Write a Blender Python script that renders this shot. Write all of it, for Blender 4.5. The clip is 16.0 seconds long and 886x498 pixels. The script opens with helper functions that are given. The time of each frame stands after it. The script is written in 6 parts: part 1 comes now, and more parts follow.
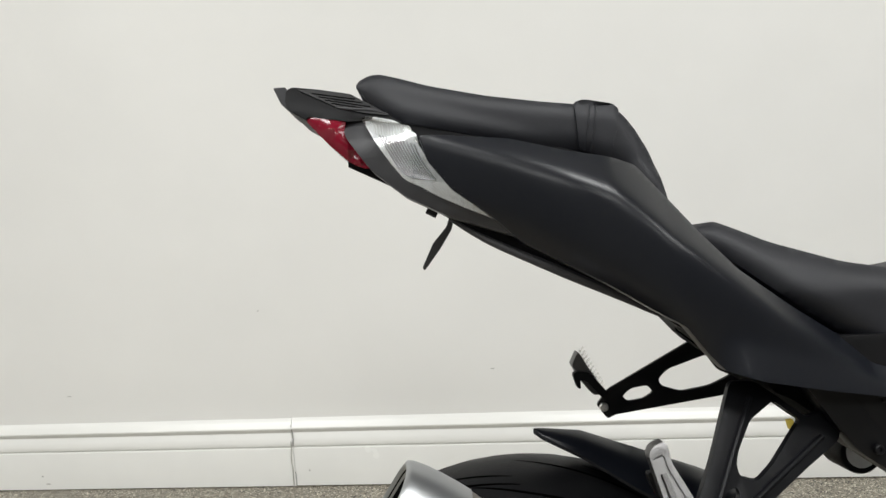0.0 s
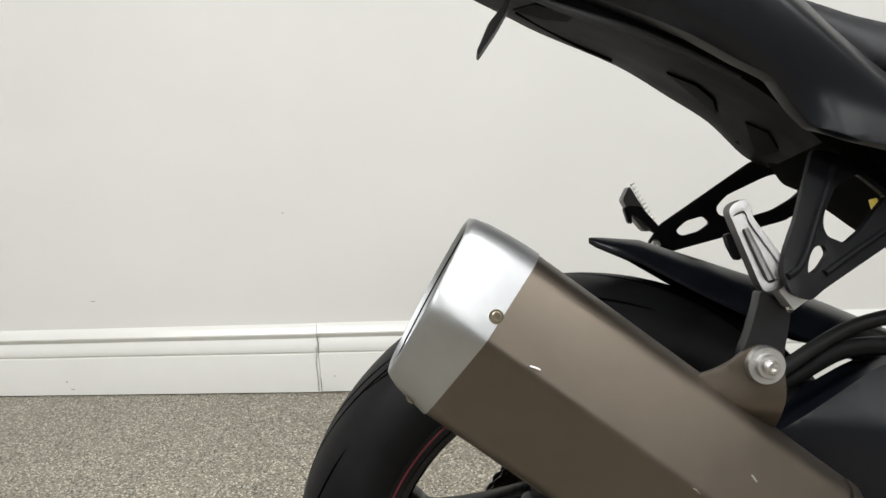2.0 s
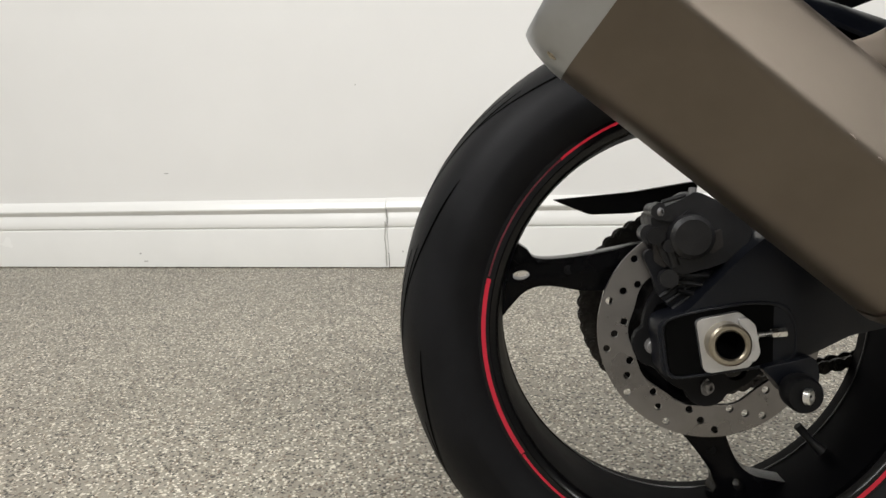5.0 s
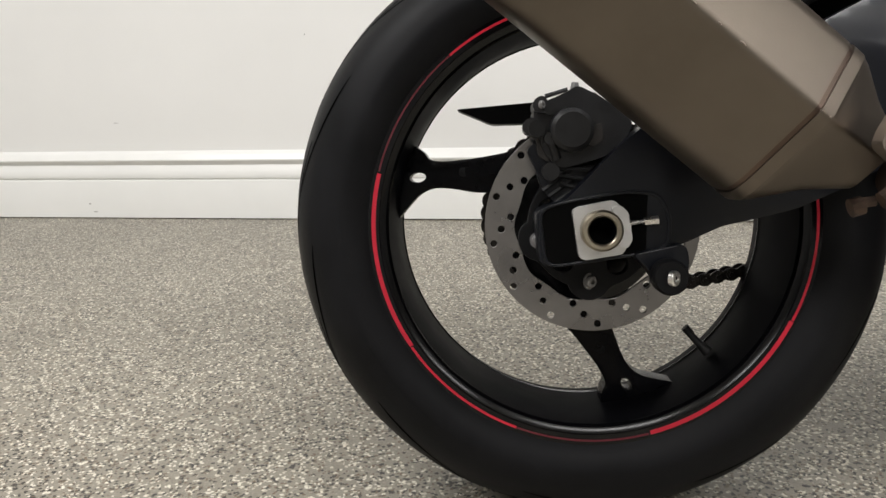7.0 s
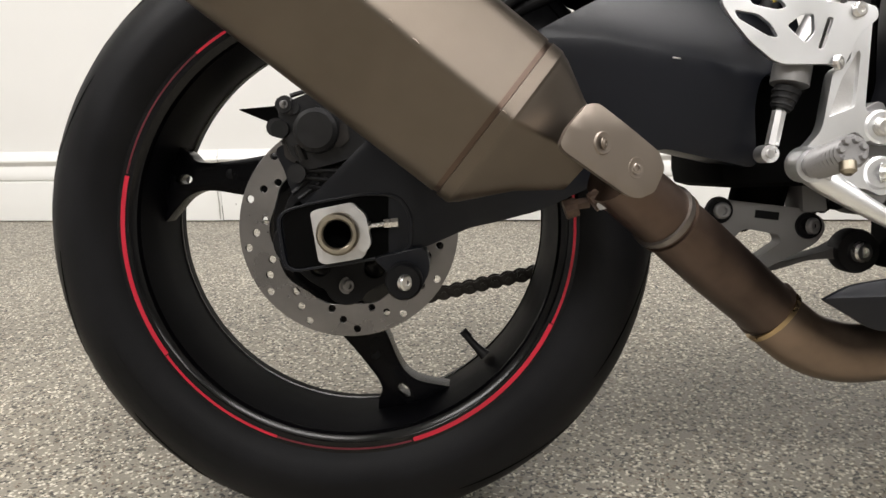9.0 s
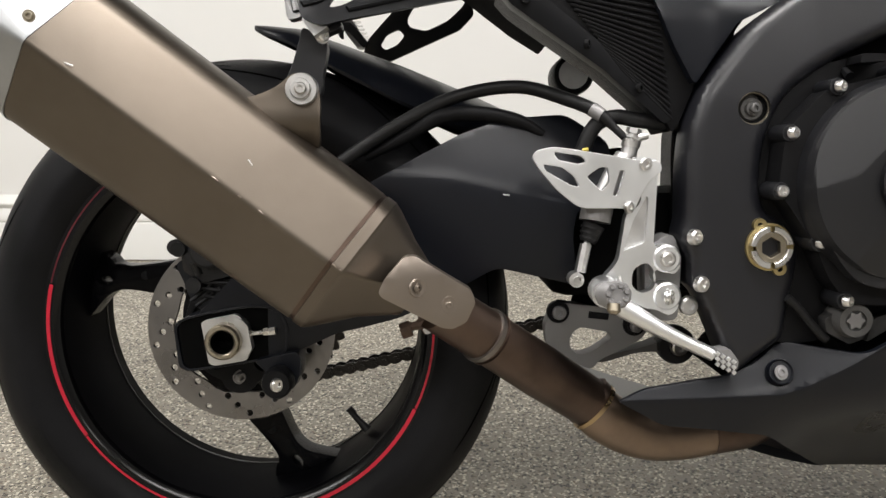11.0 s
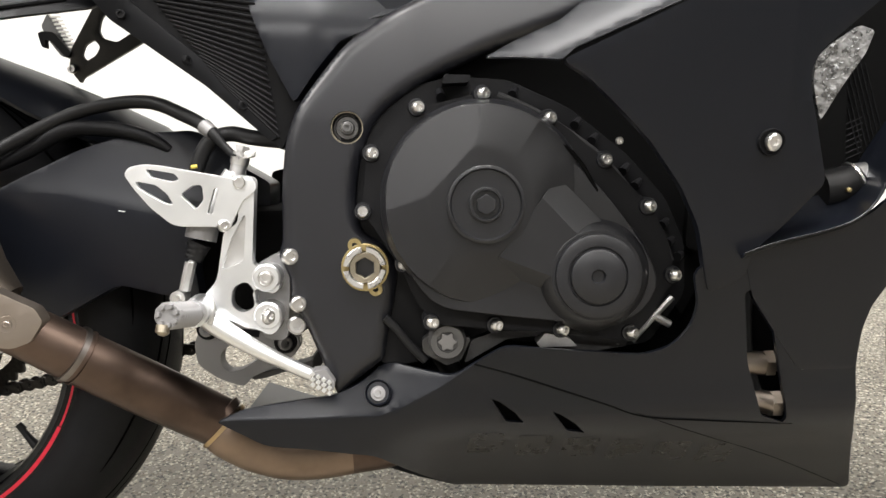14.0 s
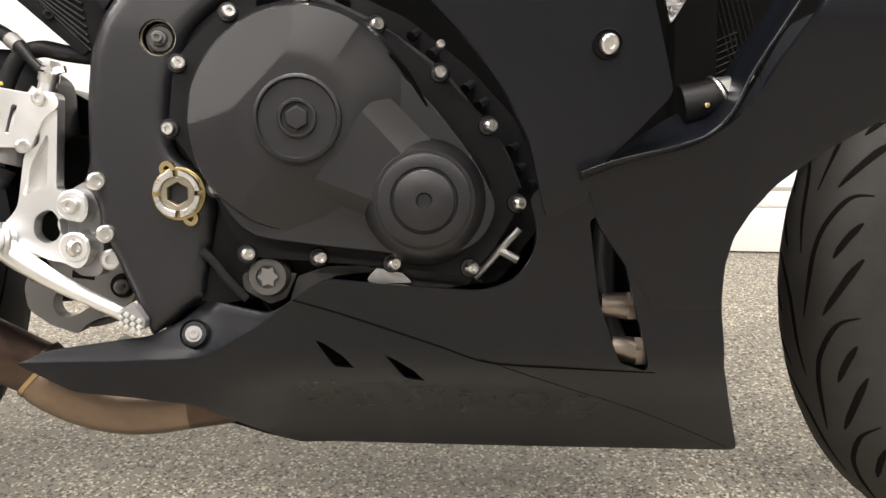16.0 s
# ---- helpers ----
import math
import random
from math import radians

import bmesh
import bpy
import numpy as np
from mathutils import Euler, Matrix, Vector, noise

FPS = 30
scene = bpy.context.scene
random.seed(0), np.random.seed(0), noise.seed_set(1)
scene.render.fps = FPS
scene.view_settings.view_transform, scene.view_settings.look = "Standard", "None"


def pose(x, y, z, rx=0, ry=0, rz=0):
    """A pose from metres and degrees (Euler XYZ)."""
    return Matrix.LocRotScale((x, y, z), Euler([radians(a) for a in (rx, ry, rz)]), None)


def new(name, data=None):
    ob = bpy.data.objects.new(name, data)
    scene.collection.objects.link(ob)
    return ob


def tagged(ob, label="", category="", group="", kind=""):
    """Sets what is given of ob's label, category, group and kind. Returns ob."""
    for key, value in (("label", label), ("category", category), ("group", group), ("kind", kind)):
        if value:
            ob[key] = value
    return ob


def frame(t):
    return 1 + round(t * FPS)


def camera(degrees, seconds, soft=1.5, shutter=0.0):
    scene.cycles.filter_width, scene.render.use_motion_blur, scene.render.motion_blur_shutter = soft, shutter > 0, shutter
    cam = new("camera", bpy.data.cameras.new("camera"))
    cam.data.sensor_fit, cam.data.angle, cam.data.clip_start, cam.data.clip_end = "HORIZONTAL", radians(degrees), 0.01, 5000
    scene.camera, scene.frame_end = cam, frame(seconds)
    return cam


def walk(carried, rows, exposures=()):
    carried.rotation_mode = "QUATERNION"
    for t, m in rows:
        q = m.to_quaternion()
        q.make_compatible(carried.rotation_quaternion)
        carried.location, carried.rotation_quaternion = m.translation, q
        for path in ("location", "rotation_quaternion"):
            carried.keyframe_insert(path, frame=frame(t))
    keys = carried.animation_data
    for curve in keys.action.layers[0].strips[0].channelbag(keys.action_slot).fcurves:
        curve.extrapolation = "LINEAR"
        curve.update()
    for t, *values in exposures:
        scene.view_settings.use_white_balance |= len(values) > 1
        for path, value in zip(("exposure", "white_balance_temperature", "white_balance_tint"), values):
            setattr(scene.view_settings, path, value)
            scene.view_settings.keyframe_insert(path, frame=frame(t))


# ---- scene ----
from mathutils.geometry import tessellate_polygon

cam = camera(56.5, 16.0, soft=1.5)
# seconds, eye in metres, yaw, pitch and roll in degrees
ROWS = [
    (0.0, 0.2514, 0.0217, 1.0186, 6.92, -8.99, -3.92),
    (0.5, 0.2377, 0.0290, 0.9806, 7.18, -9.43, -4.00),
    (1.0, 0.2235, 0.0264, 0.9457, 7.50, -9.71, -4.03),
    (1.5, 0.2090, 0.0311, 0.8979, 7.82, -10.34, -3.82),
    (2.0, 0.1983, 0.0337, 0.8348, 8.06, -11.13, -3.68),
    (2.5, 0.1762, 0.0280, 0.8001, 8.54, -11.61, -3.63),
    (3.0, 0.1587, 0.0217, 0.7660, 9.16, -12.09, -3.72),
    (3.5, 0.1451, 0.0183, 0.7261, 9.74, -12.62, -3.80),
    (4.0, 0.1237, 0.0072, 0.6977, 10.69, -13.27, -3.96),
    (4.2, 0.1183, -0.0008, 0.6803, 11.18, -13.37, -3.80),
    (6.3, 0.1575, -0.0333, 0.5352, 10.71, -14.90, -2.02),
    (6.5, 0.1747, -0.0378, 0.5282, 10.72, -15.01, -2.04),
    (7.0, 0.2159, -0.0402, 0.5246, 10.05, -15.01, -1.96),
    (7.5, 0.2620, -0.0303, 0.5293, 9.29, -14.95, -1.87),
    (8.0, 0.3072, -0.0133, 0.5265, 8.72, -15.10, -1.90),
    (8.5, 0.3563, -0.0013, 0.5156, 7.95, -15.05, -1.73),
    (9.0, 0.4179, 0.0118, 0.5164, 7.22, -15.13, -1.69),
    (9.2, 0.4355, 0.0122, 0.5199, 7.03, -15.16, -1.65),
    (11.3, 0.6084, -0.0886, 0.6676, 6.82, -15.19, -1.66),
    (11.5, 0.6379, -0.0895, 0.6645, 6.72, -15.29, -1.65),
    (12.0, 0.7179, -0.0771, 0.6621, 6.22, -15.28, -1.47),
    (12.5, 0.7887, -0.0850, 0.6718, 5.87, -15.08, -1.27),
    (13.0, 0.8526, -0.0805, 0.6749, 5.19, -15.15, -0.96),
    (13.5, 0.9001, -0.0741, 0.6784, 5.49, -15.02, -0.91),
    (14.0, 0.9552, -0.0293, 0.6661, 5.37, -15.00, -0.77),
    (14.5, 1.0140, 0.0279, 0.6162, 5.64, -15.35, -0.81),
    (15.0, 1.0414, 0.0514, 0.5793, 5.83, -15.62, -0.67),
    (15.5, 1.0692, 0.0523, 0.5691, 6.02, -15.54, -0.58),
    (16.0, 1.1167, 0.0499, 0.5812, 5.98, -15.24, -0.44),
]
walk(cam, [(t, pose(x, y, z, 0, 0, yaw) @ pose(0, 0, 0, 90 + pitch) @ pose(0, 0, 0, 0, 0, roll)) for t, x, y, z, yaw, pitch, roll in ROWS],
     exposures=[(0.0, 0.15, 6350, 8), (4.0, 0.28, 6400, 10), (7.0, 0.31, 6430, 11), (9.0, 0.52, 6560, 12), (12.0, 0.34, 6500, 11), (14.0, 1.02, 6500, 11), (16.0, 1.08, 6800, 13)])

# ---- light: ceiling panels of a closed white room ----
world = bpy.data.worlds.new("room_world")
scene.world = world
world.use_nodes = True
world.node_tree.nodes["Background"].inputs[0].default_value = (0.9, 0.92, 1.0, 1)
world.node_tree.nodes["Background"].inputs[1].default_value = 0.05


def area_lamp(name, x, y, z, sx, sy, watts, colour=(1.0, 0.985, 0.962)):
    lamp = bpy.data.lights.new(name, "AREA")
    lamp.shape, lamp.size, lamp.size_y, lamp.energy, lamp.color = "RECTANGLE", sx, sy, watts, colour
    ob = new(name, lamp)
    ob.matrix_world = pose(x, y, z)
    return ob


LAMPS = [(-1.6, 0.2), (0.9, 0.2), (3.4, 0.2), (-1.6, -1.9), (0.9, -1.9), (3.4, -1.9)]
CEILING = 2.75
for lx, ly in LAMPS:
    area_lamp("panel_light", lx, ly, CEILING - 0.03, 1.5, 0.6, (45 if ly > -1 else 34) * (0.8 if lx > 2 else 1.0))


# ---- materials ----
def material(name):
    m = bpy.data.materials.new(name)
    m.use_nodes = True
    return m, m.node_tree.nodes, m.node_tree.links, m.node_tree.nodes["Principled BSDF"]


def noise_node(nodes, links, scale, detail=3.0, rough=0.5, stretch=None):
    co = nodes.new("ShaderNodeTexCoord")
    n = nodes.new("ShaderNodeTexNoise")
    n.inputs["Scale"].default_value, n.inputs["Detail"].default_value, n.inputs["Roughness"].default_value = scale, detail, rough
    if stretch:
        mp = nodes.new("ShaderNodeMapping")
        mp.inputs["Scale"].default_value = stretch
        if len(stretch) == 3:
            links.new(co.outputs["Object"], mp.inputs[0])
        links.new(mp.outputs[0], n.inputs["Vector"])
    else:
        links.new(co.outputs["Object"], n.inputs["Vector"])
    return n


def ramp(nodes, links, src, stops):
    r = nodes.new("ShaderNodeValToRGB")
    els = r.color_ramp.elements
    while len(els) < len(stops):
        els.new(0.5)
    for e, (p, c) in zip(els, stops):
        e.position = p
        e.color = (*c, 1) if len(c) == 3 else c
    links.new(src, r.inputs[0])
    return r


def plain(name, colour, rough, metal=0.0, vary=0.15, scale=8.0, fine=900.0, bump=0.05, coat=0.0, stretch=None, rvary=0.08, spec=0.5):
    """Colour with broad and fine variation, uneven gloss and a fine relief."""
    m, nodes, links, b = material(name)
    broad = noise_node(nodes, links, scale, 4.0, 0.6, stretch)
    lo = tuple(c * (1 - vary) for c in colour)
    hi = tuple(min(1, c * (1 + vary)) for c in colour)
    r = ramp(nodes, links, broad.outputs["Fac"], [(0.3, lo), (0.7, hi)])
    links.new(r.outputs[0], b.inputs["Base Color"])
    mr = nodes.new("ShaderNodeMapRange")
    mr.inputs[1].default_value, mr.inputs[2].default_value = 0.3, 0.7
    mr.inputs[3].default_value, mr.inputs[4].default_value = rough - rvary, rough + rvary
    links.new(broad.outputs["Fac"], mr.inputs[0])
    links.new(mr.outputs[0], b.inputs["Roughness"])
    b.inputs["Metallic"].default_value = metal
    b.inputs["Coat Weight"].default_value = coat
    b.inputs["Specular IOR Level"].default_value = spec
    if bump:
        grain = noise_node(nodes, links, fine, 2.0, 0.5, stretch)
        bp = nodes.new("ShaderNodeBump")
        bp.inputs["Strength"].default_value, bp.inputs["Distance"].default_value = bump, 0.001
        links.new(grain.outputs["Fac"], bp.inputs["Height"])
        links.new(bp.outputs[0], b.inputs["Normal"])
    return m


SATIN = plain("satin_black_plastic", (0.0046, 0.0055, 0.0084), 0.31, vary=0.10, scale=3, bump=0.04, spec=0.31, rvary=0.015)
TRIM = plain("textured_black_plastic", (0.0065, 0.0065, 0.0072), 0.46, bump=0.25, fine=1500, spec=0.14)
GREY = plain("grey_plastic", (0.038, 0.038, 0.041), 0.45, bump=0.05, spec=0.25)
VINYL = plain("black_vinyl", (0.0085, 0.0090, 0.0120), 0.52, bump=0.30, fine=1300, spec=0.34)
FRAME_PAINT = plain("painted_black_aluminium", (0.0075, 0.0078, 0.0104), 0.36, bump=0.05, spec=0.58, rvary=0.02)
ENGINE = plain("engine_cover_paint", (0.0090, 0.0092, 0.0108), 0.38, bump=0.12, fine=1800, spec=0.46, rvary=0.03)
# near-black for the shade in openings and grooves, and for dark inner parts
DARK = plain("dark_parts_and_shade", (0.003, 0.003, 0.003), 0.8, bump=0.1, spec=0.04)
RUBBER = plain("tyre_rubber", (0.0075, 0.0076, 0.0085), 0.50, bump=0.2, fine=700, scale=14, vary=0.3, spec=0.12)
DUSTY = plain("dusty_tyre_rubber", (0.026, 0.0245, 0.023), 0.6, bump=0.3, fine=700, scale=10, vary=0.35, spec=0.2)
BRACKET = plain("black_powder_coat", (0.0050, 0.0052, 0.0062), 0.36, bump=0.1, fine=1200, spec=0.18)
RIM_BLACK = plain("gloss_black_rim", (0.002, 0.002, 0.0024), 0.16, bump=0.02, spec=0.32)
SPOKE_BLACK = plain("satin_black_spoke", (0.0022, 0.0022, 0.0028), 0.2, bump=0.02, spec=0.09)
RED = plain("red_rim_tape", (0.52, 0.011, 0.034), 0.35, bump=0.02)
BARREL = plain("black_rim_barrel", (0.0027, 0.0027, 0.0034), 0.42, bump=0.02, spec=0.008)
TITAN = plain("brushed_titanium", (0.152, 0.129, 0.106), 0.44, metal=1.0, vary=0.16, scale=7, bump=0.05, fine=500)
PIPE = plain("heat_tinted_steel", (0.105, 0.075, 0.06), 0.40, metal=1.0, vary=0.45, scale=9, bump=0.06)
BRONZE = plain("heat_browned_pipe", (0.215, 0.160, 0.120), 0.40, metal=1.0, vary=0.3, scale=12, bump=0.05)
RUST = plain("rusty_steel", (0.085, 0.055, 0.04), 0.6, metal=0.4, vary=0.5, scale=90, bump=0.3, fine=600)
BRIGHT_BRONZE = plain("straw_tinted_steel", (0.46, 0.34, 0.19), 0.3, metal=1.0, vary=0.2, scale=20, bump=0.05)
ALU = plain("satin_aluminium", (0.85, 0.86, 0.87), 0.38, metal=1.0, vary=0.06, bump=0.05)
CAP = plain("spun_aluminium_cap", (0.40, 0.41, 0.42), 0.44, metal=1.0, vary=0.12, scale=14, bump=0.04, rvary=0.05)
COLLAR = plain("dull_steel_collar", (0.20, 0.18, 0.165), 0.38, metal=1.0, vary=0.2, scale=30, bump=0.05)
PEG = plain("worn_polished_alloy", (0.13, 0.128, 0.127), 0.42, metal=1.0, vary=0.15, scale=50, bump=0.08)
CAST = plain("cast_aluminium", (0.64, 0.635, 0.63), 0.42, metal=1.0, vary=0.12, scale=30, bump=0.2, fine=900)
GREYCAST = plain("grey_anodised_link", (0.24, 0.235, 0.235), 0.42, metal=0.35, vary=0.1, bump=0.1)
RODGREY = plain("dark_grey_cast_rod", (0.10, 0.098, 0.096), 0.5, metal=0.3, vary=0.15, bump=0.1)
SHIELD = plain("satin_stainless_shield", (0.31, 0.266, 0.228), 0.44, metal=1.0, vary=0.06, bump=0.05)
STEEL = plain("bright_steel", (0.74, 0.73, 0.715), 0.30, metal=1.0, vary=0.1, scale=60, bump=0.05)
DISC = plain("ground_disc_steel", (0.235, 0.224, 0.216), 0.31, metal=1.0, vary=0.12, scale=20, bump=0.06)
NUT = plain("dull_bronze_steel", (0.36, 0.32, 0.25), 0.35, metal=1.0, vary=0.15, scale=40, bump=0.05)
BRASS = plain("yellow_passivated_steel", (0.44, 0.35, 0.17), 0.35, metal=0.9, vary=0.2, scale=40, bump=0.05)
CHAIN = plain("oiled_chain_steel", (0.05, 0.046, 0.042), 0.42, metal=0.8, vary=0.4, scale=200, bump=0.1)
HOSE = plain("black_rubber_hose", (0.010, 0.010, 0.0105), 0.45, bump=0.15, fine=1600, spec=0.25)
ORANGE = plain("orange_label", (0.75, 0.20, 0.07), 0.5, bump=0)
WHITE_LABEL = plain("white_label", (0.75, 0.75, 0.73), 0.5, bump=0)
PALE = plain("translucent_white_plastic", (0.60, 0.60, 0.58), 0.35, vary=0.1, scale=40, bump=0.03)
YELLOW = plain("yellow_label", (0.85, 0.66, 0.12), 0.5, bump=0)

WORN = plain("worn_gloss_lettering", (0.0046, 0.0050, 0.0066), 0.28, vary=0.3, scale=60, bump=0.02, spec=0.33, rvary=0.06)


def lens_material(name, colour, rough=0.08, trans=1.0):
    m, nodes, links, b = material(name)
    b.inputs["Base Color"].default_value = (*colour, 1)
    b.inputs["Roughness"].default_value = rough
    b.inputs["Transmission Weight"].default_value = trans
    b.inputs["IOR"].default_value = 1.49
    return m


LENS_CLEAR = lens_material("clear_ribbed_lens", (0.95, 0.96, 0.96), 0.06, 1.0)
LENS_RED = lens_material("red_lamp_lens", (0.15, 0.003, 0.014), 0.14, 0.0)


# ---- mesh tools ----
def smooth_mesh(me, angle=35):
    me.polygons.foreach_set("use_smooth", [True] * len(me.polygons))
    me.set_sharp_from_angle(angle=radians(angle))


def part(name, bm, mat, parent=None, label="", angle=35):
    bmesh.ops.recalc_face_normals(bm, faces=bm.faces)
    me = bpy.data.meshes.new(name)
    bm.to_mesh(me)
    bm.free()
    crisp = [e.index for e in me.edges if e.use_edge_sharp]
    smooth_mesh(me, angle)
    for k in crisp:
        me.edges[k].use_edge_sharp = True
    for m in (mat if isinstance(mat, (list, tuple)) else [mat]):
        me.materials.append(m)
    ob = new(name, me)
    ob.parent = parent
    if label:
        tagged(ob, label)
    return ob


def again(ob, m, parent=None):
    """The same mesh once more at another pose, under the same parent."""
    made = ob.copy()
    scene.collection.objects.link(made)
    made.matrix_basis = m
    if parent:
        made.parent = parent
    return made


def rounded(points, radius=0.008, steps=3):
    """The outline with its corners rounded; a point may carry its own radius as a third number."""
    out, n = [], len(points)
    for i, p in enumerate(points):
        r = p[2] if len(p) > 2 else radius
        a, b, c = (Vector(points[j % n][:2]) for j in (i - 1, i, i + 1))
        u, v = a - b, c - b
        d = min(r, 0.45 * u.length, 0.45 * v.length)
        if d < 1e-5 or u.length < 1e-6 or v.length < 1e-6:
            out.append(b)
            continue
        s, e = b + u.normalized() * d, b + v.normalized() * d
        for k in range(steps + 1):
            t = k / steps
            out.append(s * (1 - t) ** 2 + b * 2 * t * (1 - t) + e * t * t)
    return [(q.x, q.y) for q in out]


def spline(points, n=6, closed=False):
    """A smooth line through the points (any dimension)."""
    P = [Vector(p) for p in points]
    out, m = [], len(P)
    for i in range(m if closed else m - 1):
        g = (lambda k: P[k % m]) if closed else (lambda k: P[max(0, min(m - 1, k))])
        a, b, c, d = g(i - 1), g(i), g(i + 1), g(i + 2)
        for k in range(n):
            t = k / n
            out.append(0.5 * (2 * b + (c - a) * t + (2 * a - 5 * b + 4 * c - d) * t * t + (3 * b - a - 3 * c + d) * t ** 3))
    if not closed:
        out.append(P[-1])
    return [tuple(q) for q in out]


def circle(x, z, r, n=20, start=0.0):
    return [(x + r * math.cos(start + 2 * math.pi * k / n), z + r * math.sin(start + 2 * math.pi * k / n)) for k in range(n)]


def rim_distance(outline, x, z):
    """How far a point lies from the outline."""
    a = np.array(outline)
    e = np.roll(a, -1, axis=0) - a
    q = np.array((x, z)) - a
    t = np.clip((q * e).sum(1) / np.maximum((e * e).sum(1), 1e-12), 0, 1)
    return float(np.sqrt(((q - e * t[:, None]) ** 2).sum(1).min()))


def panel(outline, front, back, holes=(), grid=0.0, edge=0.0015, cuts=(), dome=None):
    """A plate in the x-z plane with holes. front and back: y, or a function of x and z. edge: rounding of the front rim.
    dome: (width, depth) by which the face rolls back towards its rim."""
    bm = bmesh.new()
    edges = []
    for loop in (outline, *holes):
        vs = [bm.verts.new((x, 0, z)) for x, z in loop]
        edges += [bm.edges.new((vs[i], vs[(i + 1) % len(vs)])) for i in range(len(vs))]
    bmesh.ops.triangle_fill(bm, use_beauty=True, use_dissolve=False, edges=edges, normal=(0, -1, 0))
    bm.faces.ensure_lookup_table()
    if grid:
        xs, zs = [p[0] for p in outline], [p[1] for p in outline]
        bmesh.ops.dissolve_limit(bm, angle_limit=0.001, verts=bm.verts, edges=[e for e in bm.edges if len(e.link_faces) == 2])
        for axis, lo, hi in ((0, min(xs), max(xs)), (2, min(zs), max(zs))):
            k = math.ceil(lo / grid)
            while k * grid < hi:
                co, no = [0, 0, 0], [0, 0, 0]
                co[axis], no[axis] = k * grid, 1
                bmesh.ops.bisect_plane(bm, geom=bm.verts[:] + bm.edges[:] + bm.faces[:], dist=1e-6, plane_co=co, plane_no=no)
                k += 1
        for line in cuts:
            for (xa, za), (xb, zb) in zip(line, line[1:]):
                bmesh.ops.bisect_plane(bm, geom=bm.verts[:] + bm.edges[:] + bm.faces[:], dist=1e-5, plane_co=(xa, 0, za), plane_no=(za - zb, 0, xb - xa))
        bmesh.ops.triangulate(bm, faces=[f for f in bm.faces if len(f.verts) > 4])
    fy = front if callable(front) else (lambda x, z: front)
    by = back if callable(back) else (lambda x, z: back)
    first = bm.verts[:]
    rim = [e for e in bm.edges if len(e.link_faces) == 1]
    res = bmesh.ops.extrude_face_region(bm, geom=bm.faces[:], use_keep_orig=True)
    made = {v for v in res["geom"] if isinstance(v, bmesh.types.BMVert)}
    for v in bm.verts:
        v.co.y = by(v.co.x, v.co.z) if v in made else fy(v.co.x, v.co.z)
        if dome and v not in made:
            d = rim_distance(outline, v.co.x, v.co.z)
            if d < dome[0]:
                v.co.y += dome[1] * (1 - d / dome[0]) ** 2
    bmesh.ops.recalc_face_normals(bm, faces=bm.faces)
    if edge:
        rim = [e for e in rim if e.is_valid]
        bmesh.ops.bevel(bm, geom=rim, offset=edge, segments=2, profile=0.6, affect="EDGES", clamp_overlap=True)
        if not callable(front):
            for e in bm.edges:
                if len(e.link_faces) == 2 and any(abs(f.normal.y) > 0.999 for f in e.link_faces) and e.calc_face_angle(0) > 0.15:
                    e.smooth = False
    return bm


def revolve(profile, n=48, arc=(0, 360), closed=False, swap=False):
    """Turns a profile of (radius, y) round the y axis."""
    bm = bmesh.new()
    full = arc[1] - arc[0] >= 360
    rings = []
    for k in range(n if full else n + 1):
        a = radians(arc[0] + (arc[1] - arc[0]) * k / n)
        rings.append([bm.verts.new((r * math.cos(a), y, r * math.sin(a))) for r, y in profile])
    m = len(profile)
    for k in range(n):
        A, B = rings[k], rings[(k + 1) % len(rings)]
        for i in range(m if closed else m - 1):
            bm.faces.new((A[i], A[(i + 1) % m], B[(i + 1) % m], B[i]))
    bmesh.ops.remove_doubles(bm, verts=bm.verts, dist=1e-6)
    bmesh.ops.recalc_face_normals(bm, faces=bm.faces)
    return bm


def moved(bm, m):
    bmesh.ops.transform(bm, matrix=m, verts=bm.verts)
    return bm


def joined(*bms):
    """Several pieces of one part in one bmesh."""
    out = bms[0]
    for b in bms[1:]:
        me = bpy.data.meshes.new("piece")
        b.to_mesh(me)
        b.free()
        out.from_mesh(me)
        bpy.data.meshes.remove(me)
    return out


def tube(points, radius, n=12, smooth=6, cap=True):
    """A round bar along a smooth line; radius: a number, or one a given point."""
    P = spline(points, smooth) if smooth else [tuple(p) for p in points]
    m = len(points)
    def rad(i):
        if not hasattr(radius, "__len__"):
            return radius
        u = i / max(1, len(P) - 1) * (m - 1)
        k = min(int(u), m - 2)
        return radius[k] * (1 - u + k) + radius[k + 1] * (u - k)
    bm = bmesh.new()
    rings, side = [], None
    for i, p in enumerate(P):
        d = (Vector(P[min(i + 1, len(P) - 1)]) - Vector(P[max(i - 1, 0)])).normalized()
        if side is None:
            side = d.orthogonal().normalized()
        side = (side - d * side.dot(d)).normalized()
        up = d.cross(side)
        rings.append([bm.verts.new(Vector(p) + (side * math.cos(2 * math.pi * k / n) + up * math.sin(2 * math.pi * k / n)) * rad(i)) for k in range(n)])
    for A, B in zip(rings, rings[1:]):
        for k in range(n):
            bm.faces.new((A[k], A[(k + 1) % n], B[(k + 1) % n], B[k]))
    if cap:
        bm.faces.new(rings[0])
        bm.faces.new(rings[-1])
    bmesh.ops.recalc_face_normals(bm, faces=bm.faces)
    return bm


